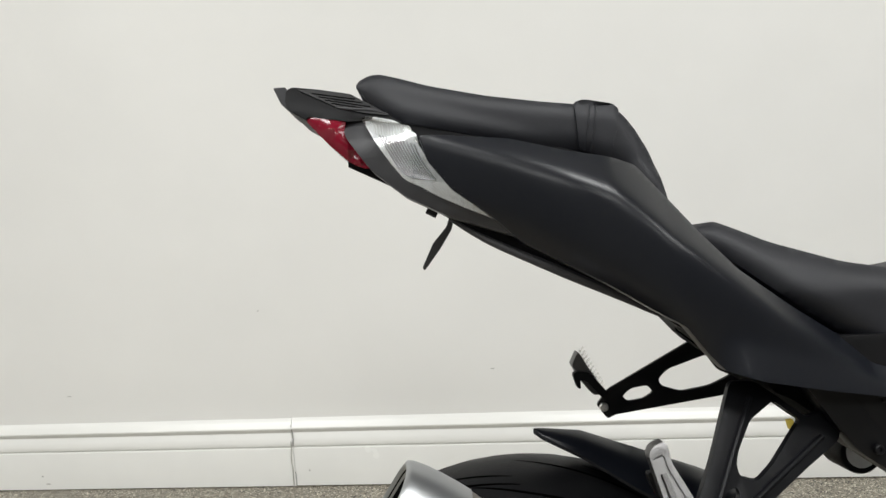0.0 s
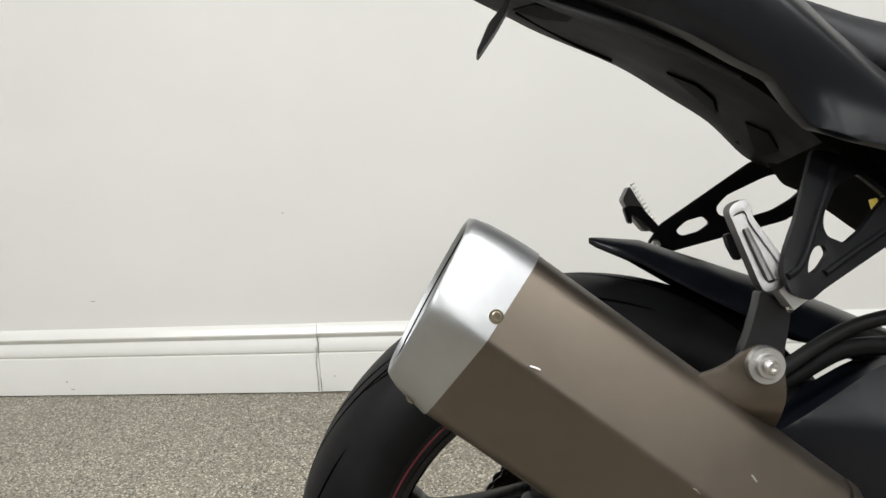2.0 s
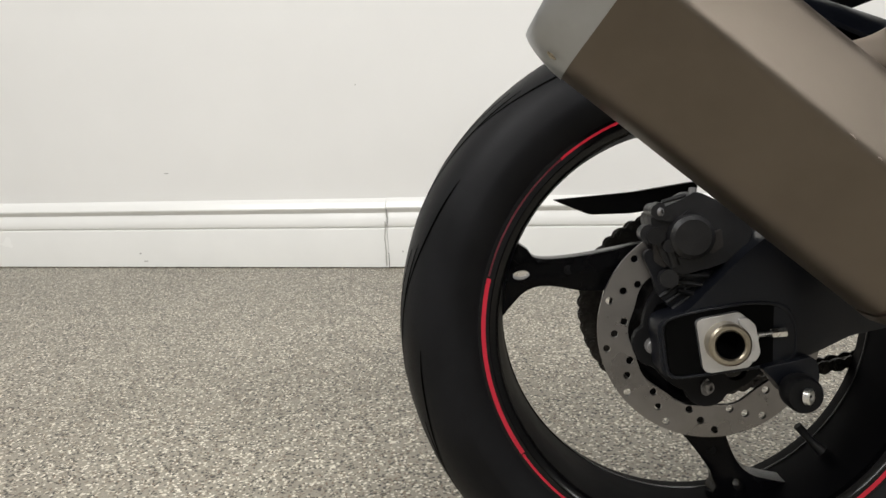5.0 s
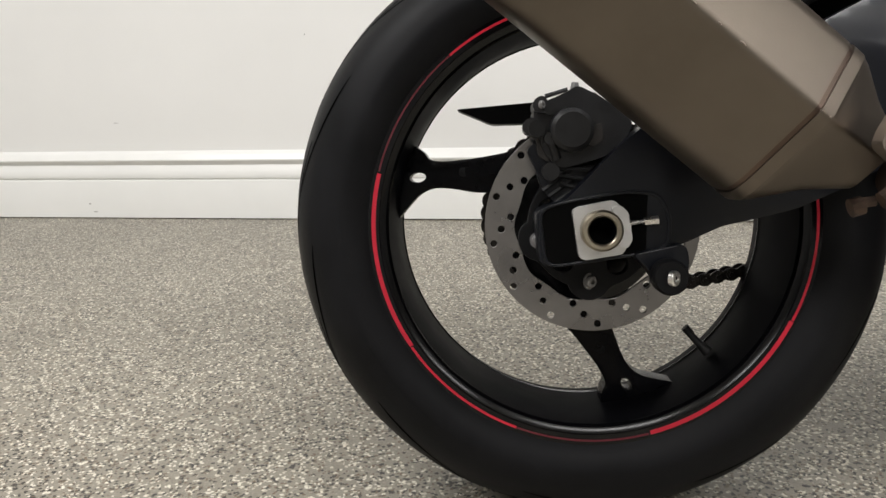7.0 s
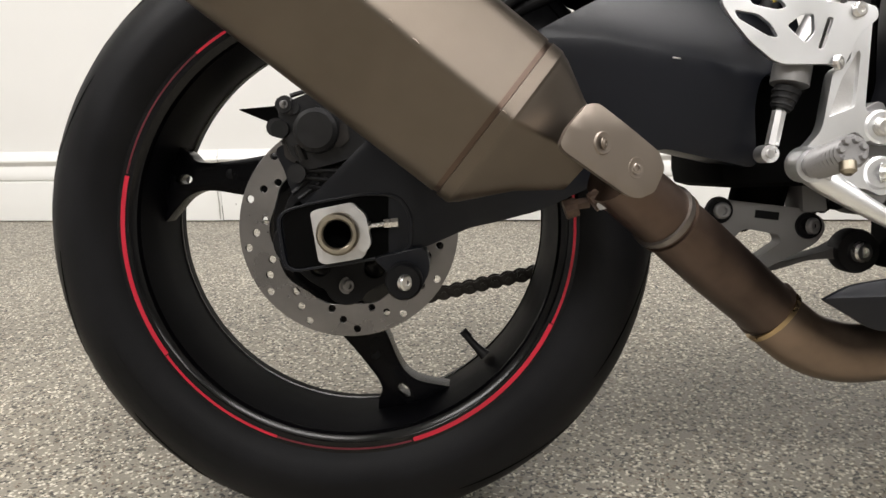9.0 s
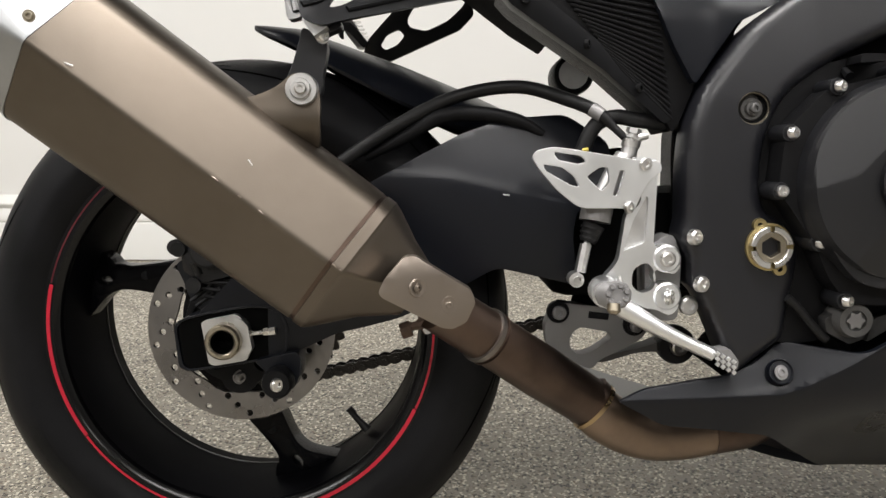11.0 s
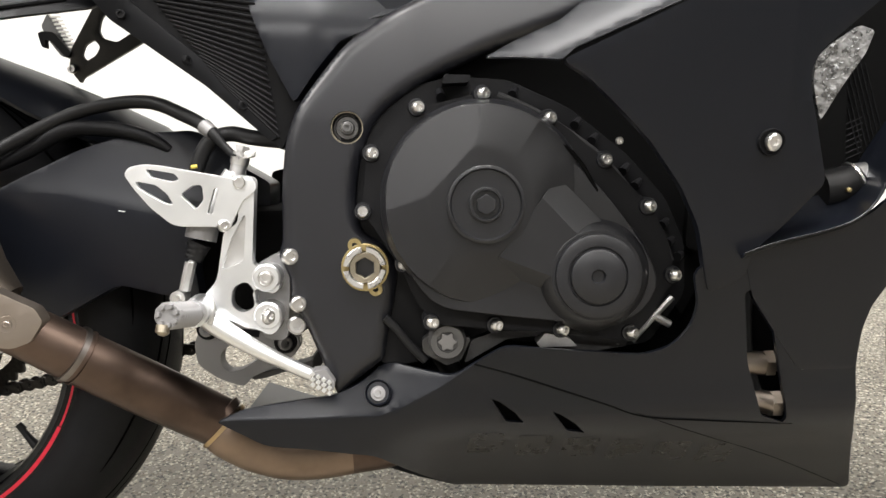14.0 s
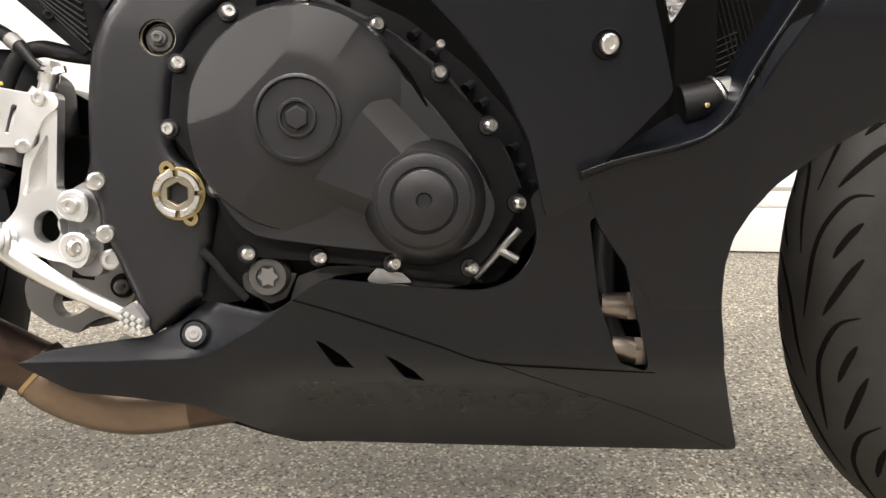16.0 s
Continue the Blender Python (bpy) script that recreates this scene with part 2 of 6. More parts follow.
def loft(sections, cap=True, closed=True):
    """A skin over closed loops of equal count."""
    bm = bmesh.new()
    rings = [[bm.verts.new(p) for p in s] for s in sections]
    n = len(rings[0])
    for A, B in zip(rings, rings[1:]):
        for k in range(n if closed else n - 1):
            bm.faces.new((A[k], A[(k + 1) % n], B[(k + 1) % n], B[k]))
    if cap and closed:
        bm.faces.new(rings[0])
        bm.faces.new(rings[-1])
    bmesh.ops.recalc_face_normals(bm, faces=bm.faces)
    return bm


def block(x0, x1, y0, y1, z0, z1, edge=0.002, segments=2):
    bm = bmesh.new()
    bmesh.ops.create_cube(bm, size=1)
    for v in bm.verts:
        v.co = (x0 if v.co.x < 0 else x1, y0 if v.co.y < 0 else y1, z0 if v.co.z < 0 else z1)
    if edge:
        bmesh.ops.bevel(bm, geom=bm.edges[:], offset=edge, segments=segments, profile=0.6, affect="EDGES", clamp_overlap=True)
    return bm


def bolt_mesh(r, h, washer=0.0, socket=True, n=20):
    """A round-headed bolt whose head points to -y, with its seat at y = 0."""
    prof = []
    if washer:
        prof += [(washer, 0.0), (washer, -0.0015)]
    prof += [(r, -0.0015 if washer else 0.0), (r, -h * 0.75), (r * 0.8, -h)]
    if socket:
        prof += [(r * 0.48, -h), (r * 0.45, -h * 0.45), (0.0, -h * 0.45)]
    else:
        prof += [(0.0, -h * 1.05)]
    return revolve(prof, n)


def lerp(xs, ys, x):
    return float(np.interp(x, xs, ys))


# ---- the room ----
WALL_Y = 2.211
X0, X1, Y0 = -5.0, 6.5, -4.6


def floor_material():
    m, nodes, links, b = material("epoxy_flake_floor")
    co = nodes.new("ShaderNodeTexCoord")
    def cells(scale, rnd=1.0):
        v = nodes.new("ShaderNodeTexVoronoi")
        v.inputs["Scale"].default_value, v.inputs["Randomness"].default_value = scale, rnd
        links.new(co.outputs["Object"], v.inputs["Vector"])
        sep = nodes.new("ShaderNodeSeparateColor")
        links.new(v.outputs["Color"], sep.inputs[0])
        return sep
    s1 = cells(430.0)
    ground = ramp(nodes, links, s1.outputs[0], [(0.0, (0.235, 0.222, 0.195)), (0.5, (0.295, 0.282, 0.250)), (0.8, (0.285, 0.262, 0.222)), (1.0, (0.37, 0.355, 0.32))])
    last = ground.outputs[0]
    for scale, share, shades in ((245.0, 0.88, ((0.0, (0.030, 0.028, 0.026)), (0.6, (0.055, 0.046, 0.038)))), (290.0, 0.855, ((0.0, (0.78, 0.76, 0.70)), (0.6, (0.62, 0.59, 0.52)))), (340.0, 0.90, ((0.0, (0.16, 0.12, 0.085)), (0.6, (0.040, 0.037, 0.033))))):
        s2 = cells(scale)
        chips = ramp(nodes, links, s2.outputs[1], shades)
        chips.color_ramp.interpolation = "CONSTANT"
        mask = nodes.new("ShaderNodeMath")
        mask.operation = "GREATER_THAN"
        mask.inputs[1].default_value = share
        links.new(s2.outputs[2], mask.inputs[0])
        mix = nodes.new("ShaderNodeMix")
        mix.data_type = "RGBA"
        links.new(mask.outputs[0], mix.inputs["Factor"])
        links.new(last, mix.inputs["A"])
        links.new(chips.outputs[0], mix.inputs["B"])
        last = mix.outputs["Result"]
    stain = noise_node(nodes, links, 2.3, 5.0, 0.6)
    tone = ramp(nodes, links, stain.outputs["Fac"], [(0.3, (0.77, 0.74, 0.675)), (0.7, (0.96, 0.93, 0.855))])
    mul = nodes.new("ShaderNodeMix")
    mul.data_type, mul.blend_type = "RGBA", "MULTIPLY"
    mul.inputs["Factor"].default_value = 1.0
    links.new(last, mul.inputs["A"])
    links.new(tone.outputs[0], mul.inputs["B"])
    links.new(mul.outputs["Result"], b.inputs["Base Color"])
    b.inputs["Roughness"].default_value = 0.36
    bp = nodes.new("ShaderNodeBump")
    bp.inputs["Strength"].default_value, bp.inputs["Distance"].default_value = 0.35, 0.0015
    links.new(s1.outputs[2], bp.inputs["Height"])
    links.new(bp.outputs[0], b.inputs["Normal"])
    return m


WALL_PAINT = plain("white_wall_paint", (0.84, 0.835, 0.815), 0.5, vary=0.025, scale=1.6, bump=0.08, fine=160)
TRIM_PAINT = plain("white_trim_paint", (0.86, 0.86, 0.835), 0.26, vary=0.03, scale=3, bump=0.03, fine=60, rvary=0.015)
BACK_PAINT = plain("unseen_wall_grey", (0.50, 0.495, 0.485), 0.6, vary=0.05, scale=1.5, bump=0.1, fine=120)
CEIL_PAINT = plain("white_ceiling_paint", (0.8, 0.8, 0.78), 0.7, vary=0.03, scale=2, bump=0.1, fine=200)
FLOOR_MAT = floor_material()


def slab(name, x0, x1, y0, y1, z0, z1, mat, label, category):
    return tagged(part(name, block(x0, x1, y0, y1, z0, z1, 0), mat), label, category, kind="structure")


slab("floor", X0, X1, Y0, WALL_Y, -0.1, 0.0, FLOOR_MAT, "grey and tan speckled epoxy flake garage floor", "floor")
slab("wall_north", X0, X1, WALL_Y, WALL_Y + 0.12, -0.1, CEILING + 0.1, WALL_PAINT, "plain off-white painted wall with small scuffs", "wall")
# south and east walls are unseen; their grey sets what the bike reflects
slab("wall_south", X0, X1, Y0 - 0.12, Y0, -0.1, CEILING + 0.1, BACK_PAINT, "unseen grey wall that closes the room", "wall")
slab("wall_west", X0 - 0.12, X0, Y0, WALL_Y, -0.1, CEILING + 0.1, WALL_PAINT, "plain off-white painted wall", "wall")
slab("wall_east", X1, X1 + 0.12, Y0, WALL_Y, -0.1, CEILING + 0.1, BACK_PAINT, "unseen grey wall that closes the room", "wall")
slab("ceiling", X0, X1, Y0, WALL_Y, CEILING, CEILING + 0.1, CEIL_PAINT, "white painted ceiling", "ceiling")

CRACK_X = -0.482


def baseboard(name, x0, x1, lift):
    prof = [(0.0, 0.003), (-0.0165, 0.003), (-0.017, 0.112), (-0.016, 0.1155), (-0.0115, 0.1175), (-0.0115, 0.1195), (-0.0165, 0.1225), (-0.0178, 0.127), (-0.0172, 0.136), (-0.0145, 0.147), (-0.0105, 0.156),
            (-0.0085, 0.161), (-0.0165, 0.1715), (-0.0195, 0.174), (-0.0198, 0.178), (-0.0165, 0.183), (-0.012, 0.190), (-0.007, 0.197), (0.0, 0.2015)]
    n = 24
    secs = []
    for k in range(n + 1):
        x = x0 + (x1 - x0) * k / n
        secs.append([(x, WALL_Y + y, z + lift) for y, z in prof])
    return tagged(part(name, loft(secs), TRIM_PAINT, angle=25), "white glossy moulded skirting board against the wall", "skirting", kind="structure")


baseboard("baseboard", X0, CRACK_X - 0.0008, 0.0)
baseboard("baseboard", CRACK_X + 0.0008, X1, 0.0012)

# the open joint between the two lengths, with lumps of filler beside it
FILLER = plain("cracked_filler", (0.50, 0.49, 0.46), 0.6, vary=0.2, scale=60, bump=0.4, fine=300)
CRACK = plain("dark_joint", (0.10, 0.095, 0.09), 0.8, bump=0)
joint = tagged(new("baseboard_joint"), "cracked filler joint between two skirting lengths", "joint", kind="structure")
rng = random.Random(4)
line = [(CRACK_X - 0.006 + rng.uniform(-0.0025, 0.0025), WALL_Y - 0.0185 - (0.002 if 0.12 < z < 0.15 or z > 0.17 else 0), z) for z in (0.006, 0.03, 0.05, 0.07, 0.09, 0.105, 0.125, 0.14)]
part("filler_seam", tube(line, [0.0012, 0.002, 0.0022, 0.0012, 0.002, 0.0016, 0.0018, 0.001], 6, 2), FILLER, joint)
part("filler_seam", tube([(CRACK_X + rng.uniform(-0.002, 0.002), WALL_Y - 0.017, z) for z in (0.15, 0.16, 0.175, 0.186)], 0.0014, 6, 2), FILLER, joint)
part("joint_crack", tube([(CRACK_X - 0.008, WALL_Y - 0.0172, 0.075), (CRACK_X - 0.0075, WALL_Y - 0.0172, 0.045), (CRACK_X - 0.0085, WALL_Y - 0.0172, 0.012)], 0.0007, 5, 2), CRACK, joint)
part("joint_crack", tube([(CRACK_X, WALL_Y - 0.0170, 0.045), (CRACK_X + 0.0008, WALL_Y - 0.0172, 0.02), (CRACK_X, WALL_Y - 0.0172, 0.004)], 0.0009, 5, 2), CRACK, joint)
part("joint_crack", tube([(CRACK_X + 0.001, WALL_Y - 0.0190, 0.126), (CRACK_X + 0.004, WALL_Y - 0.0185, 0.145), (CRACK_X, WALL_Y - 0.012, 0.163), (CRACK_X + 0.002, WALL_Y - 0.0205, 0.175)], 0.0007, 5, 2), CRACK, joint)
# small scuffs on the skirting and the wall
SCUFF = plain("grey_scuff", (0.42, 0.41, 0.39), 0.7, bump=0)
for x, y, z, w, h in ((-1.26, -0.0171, 0.045, 0.006, 0.004), (-1.245, -0.0171, 0.021, 0.012, 0.003), (-0.945, -0.0172, 0.129, 0.005, 0.003), (-0.44, -0.0171, 0.05, 0.004, 0.004), (-1.15, -0.0002, 0.285, 0.014, 0.002), (-0.55, -0.0002, 0.52, 0.003, 0.004), (0.1, -0.0002, 0.33, 0.010, 0.002)):
    tagged(part("scuff", block(x - w / 2, x + w / 2, WALL_Y + y - 0.0004, WALL_Y + y + 0.0002, z - h / 2, z + h / 2, 0.0002, 1), SCUFF), "small grey scuff on white paint", "scuff", kind="structure")

# ---- the motorcycle, in its own frame: x ahead from the rear axle, y to its left, z up ----
bike = new("motorcycle")
bike.matrix_world = Matrix.Translation((0.2146, 0.8747, 0.3101)) @ pose(0, 0, 0, 0, 0, 6.744) @ pose(0, 0, 0, -9.857)
tagged(bike, "matt black sports motorcycle with bronze titanium silencer on speckled floor", "motorcycle")
MID = -0.035


# surfaces
def over(d, w=0.006):
    """d where it is above nought, nought below, with a rounded turn of width w."""
    return 0.5 * (d + math.sqrt(d * d + w * w))


def polyline(pts, x):
    return float(np.interp(x, [p[0] for p in pts], [p[1] for p in pts]))


TAIL_RIDGE = [(-0.083, 0.676), (0.0, 0.641), (0.085, 0.602), (0.134, 0.557), (0.186, 0.518), (0.24, 0.475), (0.332, 0.415)]
TAIL_FOLD = [(-0.03, 0.598), (0.01, 0.578), (0.112, 0.510), (0.136, 0.492), (0.162, 0.475), (0.213, 0.460), (0.27, 0.443), (0.348, 0.420)]
TAIL_LOW = [(-0.03, 0.60), (0.01, 0.572), (0.12, 0.505), (0.214, 0.44), (0.3, 0.42)]
SWING_CREASE = [(-0.06, 0.03), (0.05, 0.10), (0.16, 0.175), (0.25, 0.168), (0.37, 0.139), (0.5, 0.11)]
BELLY_FOLD = [(0.40, -0.0635), (0.421, -0.063), (0.491, -0.0625), (0.5305, -0.0625), (0.5801, -0.0597), (0.5976, -0.0529), (0.6115, -0.0454), (0.6443, -0.0258), (0.6748, -0.0037), (0.70, 0.015)]


TAIL_WIDTH = spline([(-0.23, -0.105), (-0.05, -0.200), (0.02, -0.236), (0.06, -0.253), (0.10, -0.260), (0.14, -0.257), (0.20, -0.238), (0.30, -0.204), (0.43, -0.163)], 6)


def tail_y(x, z):
    """The tail's side face: it widens to the seat, and folds inwards above its ridge and towards its lower edge."""
    y = polyline(TAIL_WIDTH, x)
    ridge, low = polyline(TAIL_RIDGE, x), polyline(TAIL_LOW, x)
    mid = 0.5 * (ridge + low)
    lower = 0.8 - 1.2 * min(1.0, max(0.0, (x - 0.12) / 0.07))
    return y + 1.05 * over(z - ridge, 0.006) + 0.2 * over(mid - z, 0.03) + lower * over(polyline(TAIL_FOLD, x) - z, 0.006)


def far_br(x, z):
    return 0.175 - 0.85 * ((x - 0.143) * 0.75 + (z - 0.33) * 0.66)


def near_br(x, z):
    return -0.28 + 0.85 * ((x - 0.143) * 0.75 + (z - 0.33) * 0.66)


def shield_y(x, z):
    return -0.29 + 0.6 * (x - 0.215) + 0.3 * max(0.0, z - 0.085)


def swing_y(x, z):
    crease = polyline(SWING_CREASE, x)
    y = -0.136 - 0.012 * min(1.0, max(0.0, x / 0.2))
    return y + 0.42 * over(z - crease, 0.012) + 0.12 * over(crease - z, 0.012) * min(1.0, max(0.0, (x - 0.06) / 0.06))


def fairing_y(x, z):
    """The side face of the lower and middle fairing."""
    t = min(1.0, max(0.0, (z + 0.12) / 0.10))
    t = t * t * (3 - 2 * t)
    y = (-0.118 - 0.95 * (z + 0.175)) * (1 - t) + (-0.218 - 0.36 * (z + 0.07)) * t
    y = max(y, -0.325)
    if x < 0.75:
        w = min(1.0, max(0.0, (0.68 - x) / 0.16))
        w = w * w * (3 - 2 * w)
        y = y * (1 - w) + w * (-0.198 - 0.3 * (z + 0.1))
        fold = polyline(BELLY_FOLD, x)
        y += 0.85 * over(z - fold, 0.0012)
    return y


def upper_y(x, z):
    """The upper side panel, which stands proud of the lower one."""
    y = -0.285 - 0.20 * (z - 0.1) + 0.15 * max(0.0, x - 0.95)
    t = min(1.0, max(0.0, (z - 0.06) / 0.08))
    t = t * t * (3 - 2 * t)
    return y * t + (fairing_y(x, z) - 0.003) * (1 - t)


def frame_y(x, z):
    return -0.203 - 0.10 * max(0.0, x - 0.62) + 0.04 * max(0.0, z - 0.24) + 0.25 * max(0.0, z - 0.24) ** 2


# -- bolts shared by many parts --
def bolt(name, x, y, z, r, h, mat, parent, washer=0.0, label="", tilt=0.0, cache={}):
    key = (round(r, 4), round(h, 4), round(washer, 4), mat.name)
    if key not in cache:
        ob = part(name, bolt_mesh(r, h, washer), mat, parent, label)
        cache[key] = ob
    else:
        ob = again(cache[key], Matrix.Identity(4), parent)
        ob.name = name
    ob.matrix_basis = pose(x, y, z, tilt, 0, (x * 977 + z * 313) % 60)
    return ob


# -- wheels --
def tyre_radius(y, R, half, rim_r):
    s = min(abs(y) / half, 1.0)
    c = math.sqrt(max(0.0, 1 - s ** 2.15))
    return rim_r + 0.012 + (R - rim_r - 0.012) * c ** 0.80


def tyre_mesh(R, half, rim_r, bead, n=168):
    ys = [half * math.sin(math.pi / 2 * k / 14) for k in range(-14, 15)]
    prof = [(tyre_radius(y, R, half, rim_r), y) for y in ys]
    prof = [(rim_r - 0.004, -bead + 0.006), (rim_r + 0.003, -bead), (rim_r + 0.007, -bead - 0.004)] + prof[1:-1] + [(rim_r + 0.007, bead + 0.004), (rim_r + 0.003, bead), (rim_r - 0.004, bead - 0.006)]
    return revolve(prof, n, closed=True)


def groove_mesh(R, half, rim_r, path, width):
    """A tread groove: a raised ribbon on the tyre's face, dark for the groove's shade. path: (degrees, y)."""
    pts = spline([(a, y, 0) for a, y in path], 5)
    bm = bmesh.new()
    rows = []
    for i, (a, y, _) in enumerate(pts):
        a2, y2, _ = pts[min(i + 1, len(pts) - 1)]
        a1, y1, _ = pts[max(i - 1, 0)]
        da, dy = (a2 - a1) * R * math.pi / 180, y2 - y1
        ln = math.hypot(da, dy) or 1
        taper = 0.25 + 0.75 * min(1.0, 4 * min(i, len(pts) - 1 - i) / len(pts))
        row = []
        for s, lift in ((-1, 0.0), (-0.5, 0.0002), (0.5, 0.0002), (1, 0.0)):
            w = s * width * taper / 2
            yy, aa = y + w * da / ln, a - w * dy / ln / R * 180 / math.pi
            r = tyre_radius(yy, R, half, rim_r) + lift + 0.0003
            row.append(bm.verts.new((r * math.cos(radians(aa)), yy, r * math.sin(radians(aa)))))
        rows.append(row)
    for A, B in zip(rows, rows[1:]):
        for k in range(3):
            bm.faces.new((A[k], A[k + 1], B[k + 1], B[k]))
    return bm


# near-black paints the shade of a cut groove onto the raised ribbons
GROOVE = plain("tread_groove_shade", (0.0008, 0.0008, 0.0008), 0.9, bump=0, spec=0.02)


def wheel(name, R, half, bead, label, rubber=RUBBER):
    rb = bead
    rim_prof = [(0.2335, -rb - 0.002), (0.2345, -rb + 0.001), (0.228, -rb + 0.006), (0.219, -rb + 0.010), (0.217, -rb + 0.018), (0.2145, -rb * 0.6), (0.2135, 0.0), (0.2145, rb * 0.6), (0.217, rb - 0.018),
                (0.219, rb - 0.010), (0.2345, rb - 0.001), (0.2335, rb + 0.002), (0.219, rb), (0.2115, rb - 0.005), (0.2085, rb * 0.7), (0.2070, rb * 0.38), (0.2062, 0.0), (0.2072, -rb * 0.38), (0.2090, -rb * 0.7),
                (0.2105, -rb + 0.006), (0.213, -rb + 0.0015), (0.2185, -rb - 0.0005), (0.220, -rb - 0.002)]
    w = part(name, revolve(rim_prof[:13] + rim_prof[19:], 120, closed=True), RIM_BLACK, bike, label)
    part("rim_barrel", revolve(rim_prof[12:20], 120), BARREL, w)
    part("tyre", tyre_mesh(R, half, 0.226, bead), rubber, w, "black sports tyre with curved tread grooves", angle=70)
    # thin gloss ring added to catch the highlight line inside the matt barrel
    for yy, rr in ((0.55, 0.2076),):
        part("rim_glint_ring", revolve([(rr + 0.001, yy * rb - 0.0016), (rr - 0.0012, yy * rb - 0.0006), (rr - 0.0012, yy * rb + 0.0006), (rr + 0.001, yy * rb + 0.0016)], 96), RIM_BLACK, w)
    # spokes: flared where they meet the rim, with an eye through the flare
    off = -0.0716
    near = spline([(-0.02, -0.046), (0.04, -0.0455), (0.104, -0.0455), (0.140, -0.0545), (0.160, -0.0575), (0.177, -0.0530), (0.191, -0.0420), (0.2065, -0.0275)], 4)
    outer = [(0.2068, -0.036), (0.2035, -0.052), (0.198, -0.070), (0.1905, -0.088), (0.183, -0.103)]
    far = spline([(0.1780, -0.1090), (0.1670, -0.0990), (0.1600, -0.0895), (0.136, -0.0855), (0.0868, -0.086), (0.03, -0.092), (-0.02, -0.096)], 4)
    outline = [(q[0], q[1]) for q in near] + outer + [(q[0], q[1]) for q in far]
    eye = [(0.1775 + 0.0095 * math.cos(2 * math.pi * k / 14), off - 0.0005 + 0.0055 * math.sin(2 * math.pi * k / 14)) for k in range(14)]
    spoke = panel(outline, lambda x, z: -0.012 + 0.22 * min(0.010, over(abs(z - off) - 0.008, 0.003)) - 0.012 * (1 - min(1, max(0, (x - 0.05) / 0.1))), lambda x, z: 0.026 - 0.1 * abs(z - off), holes=[eye], grid=0.008, edge=0.003)
    first = part("spoke", spoke, SPOKE_BLACK, w)
    dot = part("spoke_plug", revolve([(0.0, -0.0150), (0.0050, -0.0150), (0.0065, -0.0140), (0.0075, -0.010)], 16), TRIM, w)
    for k in range(3):
        m = pose(0, 0, 0, 0, -186.1 - 120 * k, 0)
        if k:
            again(first, m, w)
            again(dot, m @ pose(0.125, 0, off), w)
        else:
            first.matrix_basis = m
            dot.matrix_basis = m @ pose(0.125, 0, off)
    part("hub", revolve([(0.0, -0.07), (0.034, -0.07), (0.038, -0.064), (0.046, -0.03), (0.088, -0.018), (0.088, 0.018), (0.046, 0.03), (0.038, 0.07), (0.0, 0.07)], 36), RIM_BLACK, w)
    return w


rear = wheel("rear_wheel", 0.3195, 0.097, 0.080, "gloss black three-spoke rim with a red rim stripe")
# stripes of red tape on the rim's lip: two bright lengths and a thin dull one between
def stripe(a0, a1, r0, r1, label, mat):
    prof = [(r0, -0.0805), (r0, -0.0826), (r1, -0.0826), (r1, -0.0805)]
    part("rim_stripe", revolve(prof, 60, arc=(a0, a1)), mat, rear, label)


DULL_RED = plain("worn_red_rim_tape", (0.11, 0.006, 0.016), 0.4, vary=0.3, bump=0.02)
for a in (165, 285, 45):
    stripe(a, a + 48, 0.2232, 0.2276, "bright red rim tape", RED)
    stripe(a + 48.3, a + 84, 0.2248, 0.2274, "thin bright red rim tape", RED)
    stripe(a + 84.3, a + 119.5, 0.2252, 0.2270, "thin worn red rim tape", DULL_RED)
# valve
part("valve", joined(tube([(0.137, -0.005, -0.150), (0.127, -0.003, -0.140), (0.113, 0.0, -0.124)], [0.0068, 0.0044, 0.0036], 12, 3), tube([(0.1195, 0, -0.1305), (0.1125, 0, -0.1225)], 0.0047, 12, 0)), HOSE, rear, "black rubber tyre valve")


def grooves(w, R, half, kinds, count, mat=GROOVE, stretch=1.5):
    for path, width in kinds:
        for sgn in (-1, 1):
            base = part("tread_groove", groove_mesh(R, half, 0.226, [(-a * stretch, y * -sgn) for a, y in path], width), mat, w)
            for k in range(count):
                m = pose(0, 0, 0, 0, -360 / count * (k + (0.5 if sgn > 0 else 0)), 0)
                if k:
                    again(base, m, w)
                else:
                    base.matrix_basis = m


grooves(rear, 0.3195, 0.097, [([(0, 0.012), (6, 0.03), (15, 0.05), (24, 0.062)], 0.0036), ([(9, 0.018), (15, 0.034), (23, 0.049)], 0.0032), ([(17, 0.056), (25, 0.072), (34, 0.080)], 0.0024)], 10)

# worn moulded lettering on the sidewall, as bars
for a0, a1 in ((206, 211), (212, 216), (217.5, 222), (226, 229), (230, 234), (236, 240), (300, 312), (314, 320)):
    r0, r1 = (0.262, 0.278) if a0 < 300 else (0.266, 0.274)
    prof = []
    for k in range(4):
        r = r0 + (r1 - r0) * k / 3
        lo, hi = 0.03, 0.097
        for _ in range(30):
            m_ = (lo + hi) / 2
            lo, hi = (m_, hi) if tyre_radius(m_, 0.3195, 0.097, 0.226) > r else (lo, m_)
        prof.append((r, -lo - 0.0006))
    part("sidewall_mark", revolve(prof, 4, arc=(a0, a1)), RUBBER, rear)

